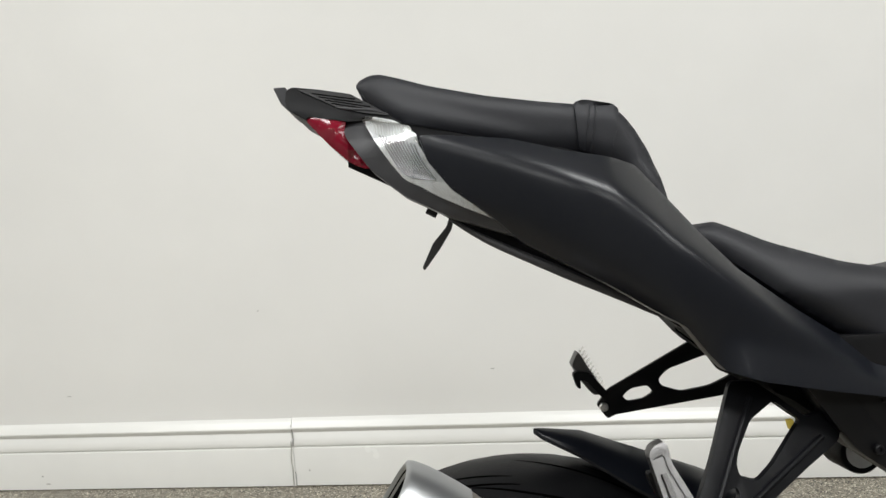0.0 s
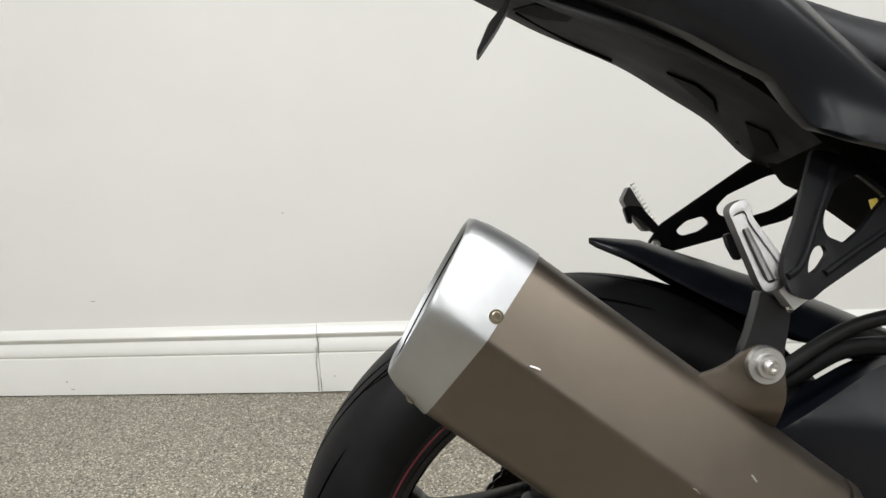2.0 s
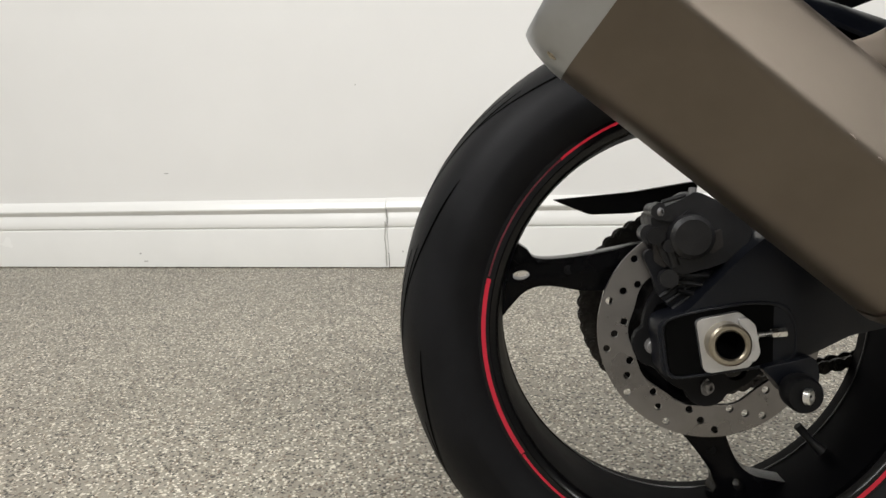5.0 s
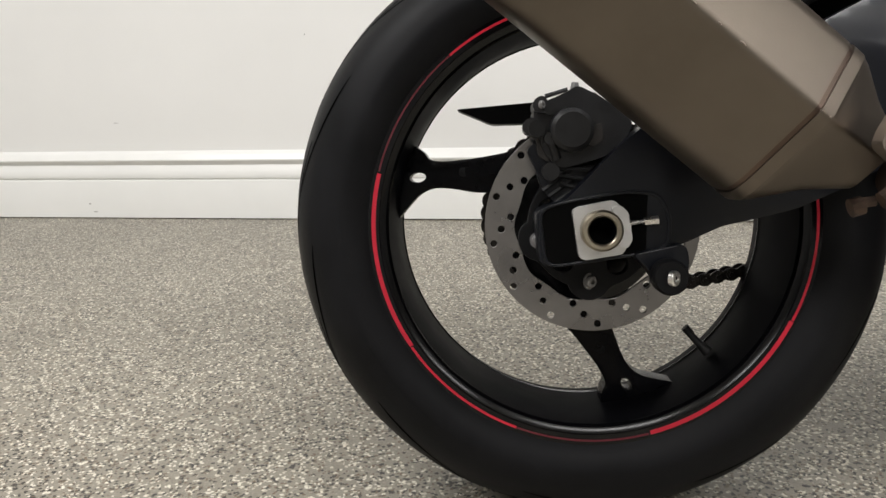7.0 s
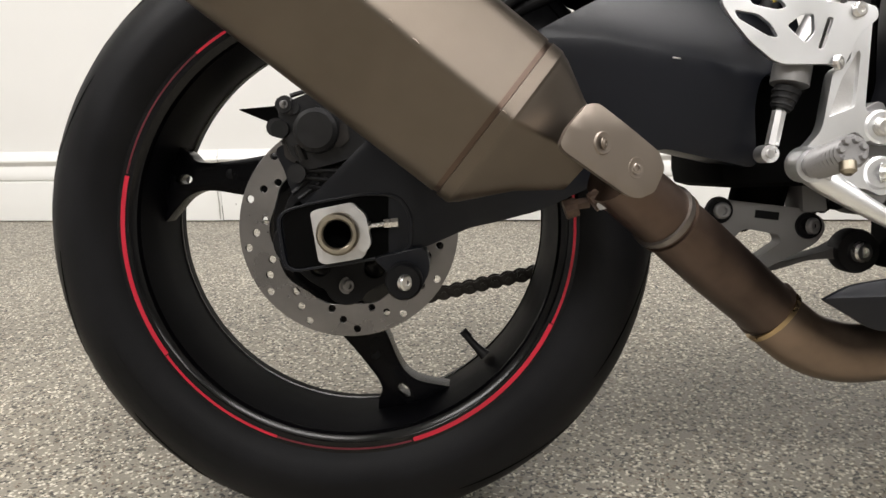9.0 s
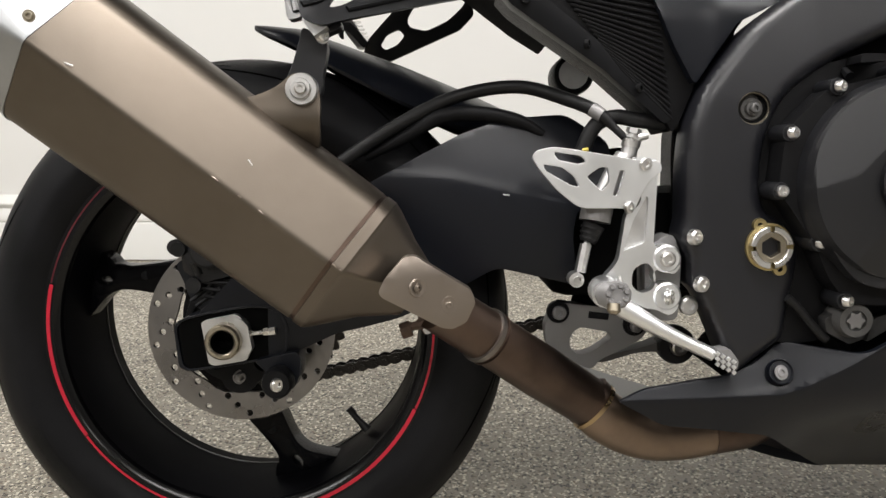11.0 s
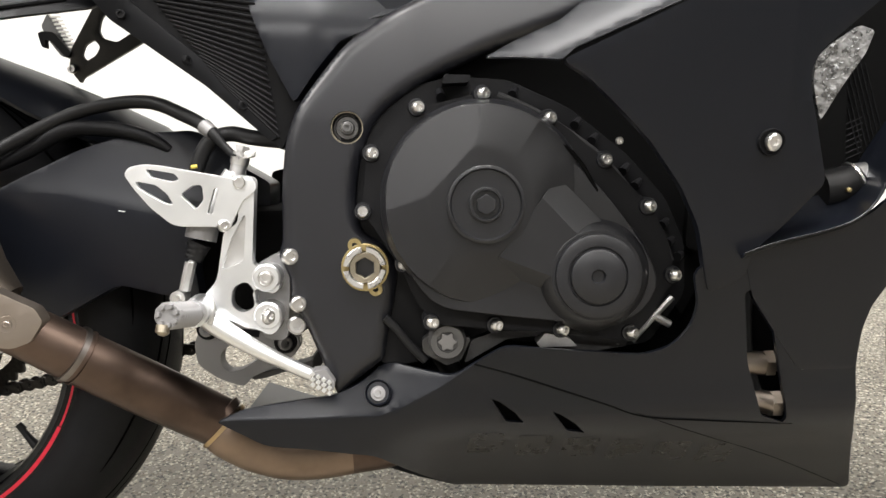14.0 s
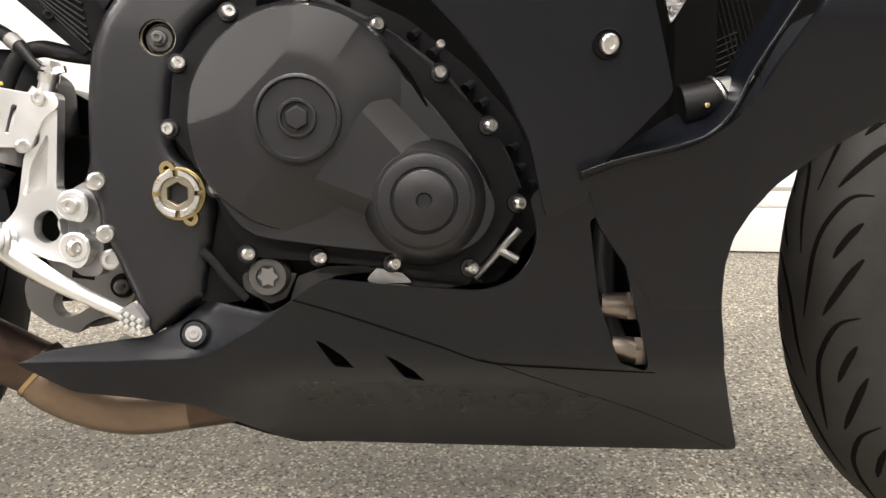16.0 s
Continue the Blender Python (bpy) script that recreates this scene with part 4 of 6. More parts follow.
# -- pillion brackets, near and far, with pegs --
BR = rounded([(0.129, 0.342), (0.142, 0.366), (0.229, 0.434), (0.251, 0.431), (0.284, 0.402), (0.288, 0.377), (0.270, 0.362), (0.152, 0.328), (0.143, 0.321)], 0.004)
BRH1 = rounded([(0.159, 0.356), (0.169, 0.368), (0.187, 0.373), (0.195, 0.364), (0.184, 0.354), (0.166, 0.349)], 0.004)
BRH2 = rounded([(0.199, 0.382), (0.208, 0.396), (0.245, 0.415), (0.255, 0.417), (0.281, 0.399), (0.273, 0.388), (0.255, 0.375), (0.225, 0.366), (0.203, 0.373)], 0.006)
BN = rounded([(0.120, 0.330), (0.127, 0.343), (0.148, 0.368), (0.188, 0.425), (0.216, 0.421), (0.235, 0.407), (0.266, 0.382), (0.315, 0.386), (0.299, 0.357), (0.247, 0.342), (0.156, 0.313), (0.139, 0.306), (0.122, 0.313)], 0.006)
BNH1 = rounded([(0.232, 0.402), (0.200, 0.391), (0.178, 0.369), (0.1735, 0.360), (0.1745, 0.3515), (0.192, 0.3445), (0.212, 0.353), (0.246, 0.374), (0.258, 0.381)], 0.005)
BNH2 = rounded([(0.158, 0.345), (0.169, 0.345), (0.170, 0.338), (0.155, 0.327), (0.143, 0.324), (0.148, 0.335)], 0.006)
part("pillion_bracket", panel(BR, lambda x, z: far_br(x, z) - 0.002, lambda x, z: far_br(x, z) + 0.004, holes=[BRH1, BRH2], grid=0.03, edge=0.002), BRACKET, bike, "black cast pillion footrest bracket")
near_bracket = part("pillion_bracket", panel(BN, lambda x, z: near_br(x, z) - 0.004, lambda x, z: near_br(x, z) + 0.004, holes=[BNH1, BNH2], grid=0.03, edge=0.002), BRACKET, bike, "black cast pillion footrest bracket")
RIB = [(0.206, -0.195, 0.409), (0.175, -0.235, 0.374), (0.142, -0.278, 0.335), (0.123, -0.295, 0.325), (0.277, -0.176, 0.364), (0.205, -0.235, 0.340), (0.160, -0.272, 0.324)]
part("bracket_rib", tube([(x, y - 0.005, z) for x, y, z in RIB[:4]], 0.0028, 8, 3), BRACKET, near_bracket)
part("bracket_rib", tube([(x, y - 0.005, z) for x, y, z in RIB[4:]], 0.0030, 8, 3), BRACKET, near_bracket)

# the near peg: a silver tapered bar, folded up, with a ridge down its face
def peg_y(x, z):
    return -0.286 + 0.58 * (z - 0.322)


peg_out = rounded([(0.097, 0.376), (0.102, 0.382), (0.112, 0.385), (0.115, 0.381), (0.115, 0.370), (0.134, 0.329), (0.135, 0.322), (0.117, 0.315), (0.109, 0.314), (0.107, 0.319)], 0.004)
peg_in = rounded([(0.100, 0.373), (0.110, 0.376), (0.111, 0.366), (0.128, 0.329), (0.124, 0.323), (0.114, 0.320), (0.110, 0.324)], 0.003)
peg = part("pillion_peg", panel(peg_out, peg_y, lambda x, z: peg_y(x, z) + 0.016, holes=[peg_in], grid=0.012, edge=0.003), PEG, bike, "polished aluminium folding pillion footrest")
part("peg_pocket", panel(peg_in, lambda x, z: peg_y(x, z) + 0.002, lambda x, z: peg_y(x, z) + 0.014, edge=0), PEG, peg)
part("peg_ridge", tube([(x, peg_y(x, z) + 0.001, z) for x, z in [(0.107, 0.361), (0.116, 0.321)]], [0.0028, 0.0036], 8, 0), PEG, peg)
part("peg_root", panel(rounded([(0.120, 0.315), (0.136, 0.321), (0.143, 0.307), (0.131, 0.299)], 0.002), -0.289, -0.268, edge=0.002), ALU, peg)
ph = [(0.128, 0.315), (0.149, 0.323), (0.155, 0.310), (0.132, 0.301)]
part("peg_bracket", panel(rounded([(x, z) for x, z in ph], 0.005), -0.27, -0.25, edge=0.003), FRAME_PAINT, bike)
bolt("peg_pin", ph[0][0] + 0.007, -0.270, ph[0][1] - 0.012, 0.006, 0.005, STEEL, bike, 0.008)
hk = [(0.097, 0.358), (0.111, 0.359), (0.113, 0.352), (0.106, 0.350), (0.109, 0.337), (0.105, 0.336), (0.099, 0.348)]
part("strap_hook", panel(rounded(hk, 0.003), -0.245, -0.235, edge=0.002), TRIM, bike, "black luggage hook")
# the far peg with its serrated face and hook
fp = [(0.097, 0.400), (0.107, 0.418), (0.117, 0.399), (0.142, 0.358), (0.124, 0.357), (0.109, 0.377)]
fpeg = part("pillion_peg", panel(rounded(fp, 0.004), 0.165, 0.192, edge=0.003), PEG, bike, "serrated aluminium pillion footrest on the far side")
ta, tb = [(0.106, 0.415), (0.132, 0.362)]
for k in range(11):
    t = k / 10
    x, z = ta[0] + (tb[0] - ta[0]) * t, ta[1] + (tb[1] - ta[1]) * t
    part("peg_tooth", tube([(x + 0.003, 0.164, z + 0.003), (x + 0.010, 0.18, z + 0.006)], 0.0016, 6, 0), STEEL, fpeg)
fh = [(0.096, 0.389), (0.103, 0.392), (0.118, 0.390), (0.142, 0.361), (0.134, 0.354), (0.116, 0.376), (0.106, 0.381), (0.106, 0.368), (0.101, 0.370)]
part("strap_hook", panel(rounded(fh, 0.003), 0.155, 0.167, edge=0.002), TRIM, bike, "black luggage hook")
fn = [(0.137, 0.340)]
bolt("peg_pin", fn[0][0], 0.168, fn[0][1], 0.006, 0.006, STEEL, bike)

# -- tail --
UNDER_GREY = plain("grey_grained_plastic", (0.018, 0.018, 0.019), 0.42, bump=0.2, fine=1200, spec=0.4)
REFLECTOR = plain("bright_ribbed_reflector", (0.72, 0.73, 0.74), 0.40, metal=0.25, vary=0.25, scale=120, bump=0.6, fine=420, stretch=(1.0, 0.2, 0.25))
seat_out = [(-0.146, 0.739), (-0.142, 0.745), (-0.132, 0.750), (-0.121, 0.751), (-0.103, 0.746), (-0.069, 0.735), (-0.011, 0.721), (0.046, 0.711), (0.081, 0.706), (0.118, 0.701), (0.129, 0.692), (0.141, 0.675), (0.153, 0.652), (0.163, 0.623), (0.168, 0.587), (0.152, 0.608), (0.125, 0.639), (0.077, 0.658), (0.008, 0.672), (-0.049, 0.685), (-0.099, 0.697), (-0.116, 0.708), (-0.133, 0.722)]
SEAT = rounded(seat_out, 0.008, 3)


def seat_y(x, z):
    """The pillion pad's side, rolling over towards its outline."""
    d = rim_distance(SEAT, x, z)
    return -0.115 - 0.035 * min(1, max(0, (0.745 - z - 0.35 * (x + 0.15)) / 0.09)) + 0.009 * max(0.0, 1 - d / 0.016) ** 2


pill = part("pillion_seat", panel(SEAT, seat_y, 0.06, grid=0.006, edge=0), VINYL, bike, "black vinyl pillion seat with a grab strap", angle=50)
part("grab_strap", panel(rounded([(0.078, 0.707), (0.087, 0.709), (0.094, 0.708), (0.118, 0.703), (0.125, 0.697), (0.112, 0.645), (0.080, 0.658)], 0.004), lambda x, z: seat_y(x, z) - 0.004, 0.065, grid=0.006, edge=0.0015), VINYL, pill, "wide black webbing strap", angle=50)
for (xa, za), (xb, zb) in (((0.0947, 0.7071), (0.0855, 0.6561)), ((0.1016, 0.7055), (0.0916, 0.6534))):
    part("strap_seam", tube([(xa + (xb - xa) * t, seat_y(xa + (xb - xa) * t, za + (zb - za) * t) - 0.0042, za + (zb - za) * t) for t in (0.05, 0.2, 0.4, 0.6, 0.8, 1.0)], 0.0008, 6, 2), VINYL, pill)
part("tail_side", panel(rounded([(-0.082, 0.673), (-0.066, 0.672), (-0.035, 0.667), (0.002, 0.661), (0.051, 0.644), (0.095, 0.635), (0.115, 0.629), (0.132, 0.607), (0.151, 0.582), (0.165, 0.563), (0.197, 0.528), (0.256, 0.487), (0.349, 0.428), (0.388, 0.398), (0.344, 0.398), (0.272, 0.413), (0.208, 0.428), (0.174, 0.440), (0.160, 0.456), (0.141, 0.481), (0.112, 0.499), (0.079, 0.521), (0.009, 0.563), (-0.020, 0.591), (-0.054, 0.619), (-0.075, 0.648)], 0.003), tail_y, lambda x, z: tail_y(x, z) + 0.02, grid=0.006, edge=0.002), SATIN, bike, "matt black tail side panel", angle=32)
part("tail_inner", panel(rounded([(-0.106, 0.700), (-0.032, 0.680), (0.065, 0.660), (0.127, 0.638), (0.173, 0.587), (0.283, 0.484), (0.375, 0.420), (0.373, 0.392), (0.246, 0.446), (0.142, 0.517), (0.020, 0.587), (-0.053, 0.627), (-0.095, 0.648)], 0.004), -0.115, 0.05, edge=0.002), TRIM, bike)
# lens, lamp and the plates between them
LENS = rounded([(-0.141, 0.704), (-0.132, 0.705), (-0.105, 0.694), (-0.083, 0.674), (-0.085, 0.670), (-0.077, 0.654), (-0.063, 0.634), (-0.044, 0.613), (-0.017, 0.589), (-0.029, 0.594), (-0.065, 0.613), (-0.099, 0.634), (-0.112, 0.652), (-0.125, 0.673), (-0.134, 0.691)], 0.003)
lens_b = part("indicator_housing", panel(LENS, lambda x, z: tail_y(x, z) + 0.006, lambda x, z: tail_y(x, z) + 0.04, grid=0.02, edge=0), REFLECTOR, bike, "bright reflector behind the clear indicator lens")
part("indicator_lens", panel(LENS, tail_y, lambda x, z: tail_y(x, z) + 0.003, grid=0.02, edge=0.001), LENS_CLEAR, lens_b, "clear ribbed indicator lens")
# two fans of curved optic ribs: short ones in the upper corner, long ones along the lens below
# the upper ribs' pale metal paints sparkle; this grey paints shade between clear ribs
LENS_RIB = plain("rib_shade_grey", (0.30, 0.30, 0.31), 0.3, metal=0.3, bump=0)
LEFT = [(-0.1205, 0.6800), (-0.1109, 0.6610), (-0.1009, 0.6433), (-0.0878, 0.6331)]
RIGHT = [(-0.0866, 0.6657), (-0.0824, 0.6543), (-0.0747, 0.6400), (-0.0679, 0.6296)]
for k in range(13):
    t = k / 12
    a, b = Vector((-0.131, 0.700)).lerp(Vector((-0.093, 0.687)), t), Vector((-0.124, 0.682)).lerp(Vector((-0.090, 0.673)), t)
    m = (a + b) / 2 + Vector((0.002, 0.002))
    part("lens_rib", tube([(q.x, tail_y(q.x, q.y) + 0.0055, q.y) for q in (a, m, b)], 0.0006, 6, 3), CAST, lens_b)
for k in range(11):
    t = k / 10
    run = [Vector(a).lerp(Vector(b), t) for a, b in zip(LEFT, RIGHT)]
    part("lens_rib", tube([(q.x, tail_y(q.x, q.y) + 0.0055, q.y) for q in run], 0.0009, 6, 4), LENS_RIB, lens_b)
part("bulb_glare_cap", panel(rounded([(-0.073, 0.628), (-0.057, 0.626), (-0.048, 0.611), (-0.062, 0.614)], 0.005), lambda x, z: tail_y(x, z) + 0.0035, lambda x, z: tail_y(x, z) + 0.012, edge=0.002), ALU, lens_b, "polished bulb shield")
part("tail_light", panel(rounded([(-0.200, 0.708), (-0.195, 0.713), (-0.163, 0.706), (-0.156, 0.702), (-0.159, 0.696), (-0.155, 0.684), (-0.142, 0.662), (-0.132, 0.651), (-0.143, 0.653), (-0.157, 0.661), (-0.177, 0.681)], 0.003), lambda x, z: -0.108 - 0.35 * (x + 0.2), -0.03, grid=0.012, edge=0.002, dome=(0.012, 0.006)), LENS_RED, bike, "dark red tail light lens")
part("lamp_surround", panel(rounded([(-0.163, 0.7125), (-0.137, 0.7085), (-0.134, 0.694), (-0.125, 0.673), (-0.112, 0.653), (-0.099, 0.636), (-0.065, 0.615), (-0.029, 0.595), (0.012, 0.570), (0.001, 0.571), (-0.055, 0.593), (-0.098, 0.617), (-0.130, 0.645), (-0.141, 0.660), (-0.156, 0.683), (-0.161, 0.697)], 0.003), lambda x, z: tail_y(x, z) + 0.006, lambda x, z: tail_y(x, z) + 0.035, grid=0.02, edge=0.002), GREY, bike, "dark grey lamp surround")


def cover_y(x, z):
    return -0.105 - 0.35 * (x + 0.2)


top = part("tail_top", panel(rounded([(-0.222, 0.745), (-0.216, 0.749), (-0.186, 0.743), (-0.152, 0.734), (-0.127, 0.716), (-0.110, 0.703), (-0.098, 0.694), (-0.140, 0.701), (-0.156, 0.702), (-0.197, 0.712), (-0.200, 0.709), (-0.218, 0.721), (-0.222, 0.731)], 0.003), lambda x, z: cover_y(x, z) + 0.8 * over(z - 0.722 + 0.35 * (x + 0.2), 0.006), 0.03, grid=0.012, edge=0.003), TRIM, bike, "satin black tail cover")
part("tail_insert", panel(rounded([(-0.210, 0.745), (-0.186, 0.7425), (-0.153, 0.733), (-0.128, 0.717), (-0.112, 0.704), (-0.140, 0.710), (-0.164, 0.718)], 0.003), lambda x, z: cover_y(x, z) - 0.002 + 0.8 * over(z - 0.722 + 0.35 * (x + 0.2), 0.006), -0.05, grid=0.015, edge=0.001), UNDER_GREY, top, "grey ribbed top plate")
for k in range(4):
    t = 0.2 + 0.2 * k
    a, b = Vector((-0.200, 0.743)).lerp(Vector((-0.164, 0.719)), t), Vector((-0.155, 0.732)).lerp(Vector((-0.115, 0.705)), t)
    part("insert_groove", tube([(q.x, cover_y(q.x, q.y) - 0.0022 + 0.8 * over(q.y - 0.722 + 0.35 * (q.x + 0.2), 0.006), q.y) for q in (a, a.lerp(b, 0.5), b)], 0.0007, 6, 0), DARK, top)
part("insert_edge", tube([(x, cover_y(x, z) - 0.003, z) for x, z in ((-0.166, 0.717), (-0.150, 0.713), (-0.128, 0.709), (-0.112, 0.703))], [0.0006, 0.0015, 0.0016, 0.0006], 8), GREY, top)
part("tail_fin", panel(rounded([(-0.240, 0.754), (-0.226, 0.754), (-0.222, 0.728), (-0.232, 0.735)], 0.002), -0.062, 0.04, edge=0.002), GREY, bike, "grey rear edge of the tail")
# undertail
EDGE = [(-0.158, -0.110, 0.656), (-0.098, -0.130, 0.622), (-0.057, -0.150, 0.593), (-0.019, -0.170, 0.568), (0.046, -0.195, 0.534), (0.093, -0.200, 0.510), (0.131, -0.200, 0.489), (0.164, -0.200, 0.463), (0.197, -0.200, 0.430)]
KEEL = [(-0.158, 0.000, 0.667), (-0.101, 0.030, 0.642), (-0.053, 0.050, 0.620), (-0.008, 0.050, 0.594), (0.076, 0.050, 0.552), (0.134, 0.050, 0.512), (0.178, 0.050, 0.480), (0.215, 0.050, 0.440), (0.244, 0.050, 0.423)]


UNDER = plain("semi_gloss_black_plastic", (0.0030, 0.0031, 0.0036), 0.62, bump=0.1, fine=1400, spec=0.05)


def undertail():
    secs = []
    for e, k in zip(spline(EDGE, 4), spline(KEEL, 4)):
        e, k = Vector(e), Vector(k)
        row = [e + Vector((0, 0.0, 0.03)), e + Vector((0, -0.002, 0.008)), e]
        for v in (0.15, 0.4, 0.65, 0.85):
            row.append(e.lerp(k, v) + Vector((0, -0.0, -0.0)) * math.sin(math.pi * v))
        row += [k, k + Vector((0, 0.006, 0.006)), k + Vector((0, 0.012, 0.05))]
        secs.append([tuple(p) for p in row])
    return loft(secs)


under = part("undertail", undertail(), UNDER, bike, "black plastic undertail tray", angle=50)


def patch(name, pts, lift, mat, label=""):
    """A thin raised or dark piece lying on the tray."""
    bm = bmesh.new()
    a = [bm.verts.new((x, y - lift, z - lift)) for x, y, z in pts]
    b = [bm.verts.new((x, y + 0.004, z + 0.004)) for x, y, z in pts]
    bm.faces.new(a)
    bm.faces.new(b[::-1])
    for k in range(len(a)):
        bm.faces.new((a[k - 1], a[k], b[k], b[k - 1]))
    return part(name, bm, mat, under, label)


def tray_point(u, v):
    """A point of the tray: u counts the stations from the rear, v runs from edge to keel."""
    k = min(int(u), len(EDGE) - 2)
    e = Vector(EDGE[k]).lerp(Vector(EDGE[k + 1]), u - k)
    return tuple(e.lerp(Vector(KEEL[k]).lerp(Vector(KEEL[k + 1]), u - k), v) + Vector((0, -0.0015, -0.0015)))


# flat near-black patches stand for the shaded vent and slot openings
patch("undertail_vent", [tray_point(*q) for q in ((4.75, 0.48), (5.3, 0.42), (5.75, 0.50), (6.0, 0.72), (5.55, 0.66))], 0.0012, DARK)
patch("undertail_vent", [tray_point(*q) for q in ((6.6, 0.48), (7.1, 0.38), (7.6, 0.52), (7.35, 0.85), (6.95, 0.68))], 0.0012, DARK)
patch("undertail_slot", [tray_point(*q) for q in ((2.2, 0.6), (2.6, 0.12), (3.25, 0.06), (3.2, 0.25), (2.85, 0.45))], 0.0012, DARK)
part("undertail_groove", tube([(x, y - 0.003, z - 0.002) for x, y, z in [(-0.042, -0.020, 0.604), (-0.012, 0.000, 0.591), (0.033, 0.020, 0.570), (0.065, 0.020, 0.554)]], 0.0018, 6), DARK, under)
# paler grey along the black lip paints the highlight that runs on it
part("lip_highlight_strip", tube(EDGE[2:7], [0.0015, 0.004, 0.005, 0.004, 0.002], 10), GREY, under)
# number-plate lamp and hanging plate bracket
pl = [(-0.079, 0.609), (-0.069, 0.604), (-0.055, 0.596)]
part("plate_lamp", tube([(pl[0][0], -0.10, pl[0][1]), (pl[1][0], -0.10, pl[1][1] - 0.001)], 0.006, 8, 0), TRIM, bike)
hang = panel(rounded([(-0.057, 0.599), (-0.052, 0.597), (-0.056, 0.585), (-0.069, 0.566), (-0.087, 0.544), (-0.089, 0.547), (-0.076, 0.572), (-0.061, 0.588)], 0.002), lambda x, z: -0.115 + 0.3 * (0.60 - z), lambda x, z: -0.085 + 0.3 * (0.60 - z), grid=0.01, edge=0.0006)
part("plate_bracket", hang, GREY, bike, "thin black number plate bracket")

sub_ = [(0.194, 0.455), (0.247, 0.443), (0.335, 0.396), (0.372, 0.372), (0.368, 0.318), (0.331, 0.342), (0.266, 0.394), (0.247, 0.403), (0.230, 0.430)]
part("rear_subframe", panel(rounded(sub_, 0.006), -0.15, 0.02, edge=0.004), DARK, bike, "dark rear subframe under the seat")

# -- rider's seat and the side cover below it --
rs = [(0.181, 0.564), (0.194, 0.571), (0.207, 0.575), (0.230, 0.564), (0.257, 0.550), (0.279, 0.542), (0.323, 0.526), (0.371, 0.516), (0.445, 0.509), (0.558, 0.523), (0.548, 0.389), (0.364, 0.424), (0.275, 0.483), (0.222, 0.529)]
part("rider_seat", panel(rounded(rs, 0.01), lambda x, z: -0.125 - 0.05 * min(1.0, max(0.0, (0.60 - z) / 0.1)), 0.08, grid=0.008, edge=0, dome=(0.020, 0.012)), VINYL, bike, "black vinyl rider's seat", angle=50)
sc_out = [(0.240, 0.458), (0.295, 0.375), (0.318, 0.347), (0.412, 0.279), (0.477, 0.220), (0.483, 0.209), (0.493, 0.227), (0.506, 0.258), (0.475, 0.348), (0.455, 0.390), (0.429, 0.454)]
side = part("side_cover", panel(rounded(sc_out, 0.006), lambda x, z: -0.168 - 0.05 * (z - 0.25), -0.08, grid=0.03, edge=0.003), TRIM, bike, "textured black side cover under the seat")
part("cover_rail", panel(rounded([(0.240, 0.453), (0.294, 0.372), (0.317, 0.344), (0.411, 0.276), (0.474, 0.219), (0.482, 0.225), (0.428, 0.286), (0.338, 0.362), (0.312, 0.398), (0.272, 0.445)], 0.004), lambda x, z: -0.171 - 0.05 * (z - 0.25), -0.15, grid=0.03, edge=0.002), BRACKET, side, "black subframe rail")
for x, z in ((0.330, 0.348), (0.392, 0.302), (0.446, 0.256)):
    bolt("rail_bolt", x, -0.174 - 0.05 * (z - 0.25), z, 0.0050, 0.004, TRIM, side)
ca, cb, cc, cd = [(0.327, 0.403), (0.464, 0.400), (0.424, 0.277), (0.488, 0.224)]
for k in range(26):
    t = k / 25
    x0, z0 = ca[0] + (cc[0] - ca[0]) * t, ca[1] + (cc[1] - ca[1]) * t
    x1, z1 = cb[0] + (cd[0] - cb[0]) * t, cb[1] + (cd[1] - cb[1]) * t
    part("cover_rib", tube([(x0 + 0.004, -0.170 - 0.05 * (z0 - 0.25), z0), (x1 - 0.006, -0.170 - 0.05 * (z1 - 0.25), z1)], 0.0016, 6, 0), TRIM, side)
tk = [(0.449, 0.399), (0.458, 0.352), (0.479, 0.299), (0.501, 0.257), (0.522, 0.287), (0.548, 0.320), (0.612, 0.349), (0.672, 0.394)]
tank = part("tank_cover", panel(rounded(tk, 0.006), lambda x, z: -0.185 + 0.35 * over(x - 0.52, 0.01) + 0.4 * over(z - 0.335, 0.01), -0.1, grid=0.01, edge=0.006), SATIN, bike, "matt black tank side cover")
fx = [(0.463, 0.385), (0.536, 0.332), (0.610, 0.353), (0.669, 0.392)]
part("tank_facet", panel(rounded(fx, 0.003), lambda x, z: -0.200 + 0.9 * max(0, z - 0.30), -0.15, grid=0.02, edge=0.004), SATIN, tank)

# -- frame spar --
fr_out = [(0.682, 0.406), (0.646, 0.367), (0.600, 0.345), (0.554, 0.313), (0.526, 0.279), (0.505, 0.251), (0.493, 0.218), (0.488, 0.174), (0.487, 0.118), (0.482, 0.103), (0.488, 0.092), (0.494, 0.078), (0.493, 0.052), (0.503, 0.043), (0.516, 0.012), (0.5375, -0.041, 0.003), (0.587, -0.004, 0.004), (0.592, 0.030), (0.599, 0.062), (0.602, 0.080), (0.598, 0.098), (0.585, 0.116), (0.568, 0.125), (0.5615, 0.145), (0.562, 0.165), (0.566, 0.195), (0.5735, 0.218), (0.581, 0.234), (0.593, 0.248), (0.609, 0.260), (0.632, 0.275), (0.695, 0.303), (0.774, 0.330), (0.888, 0.386)]
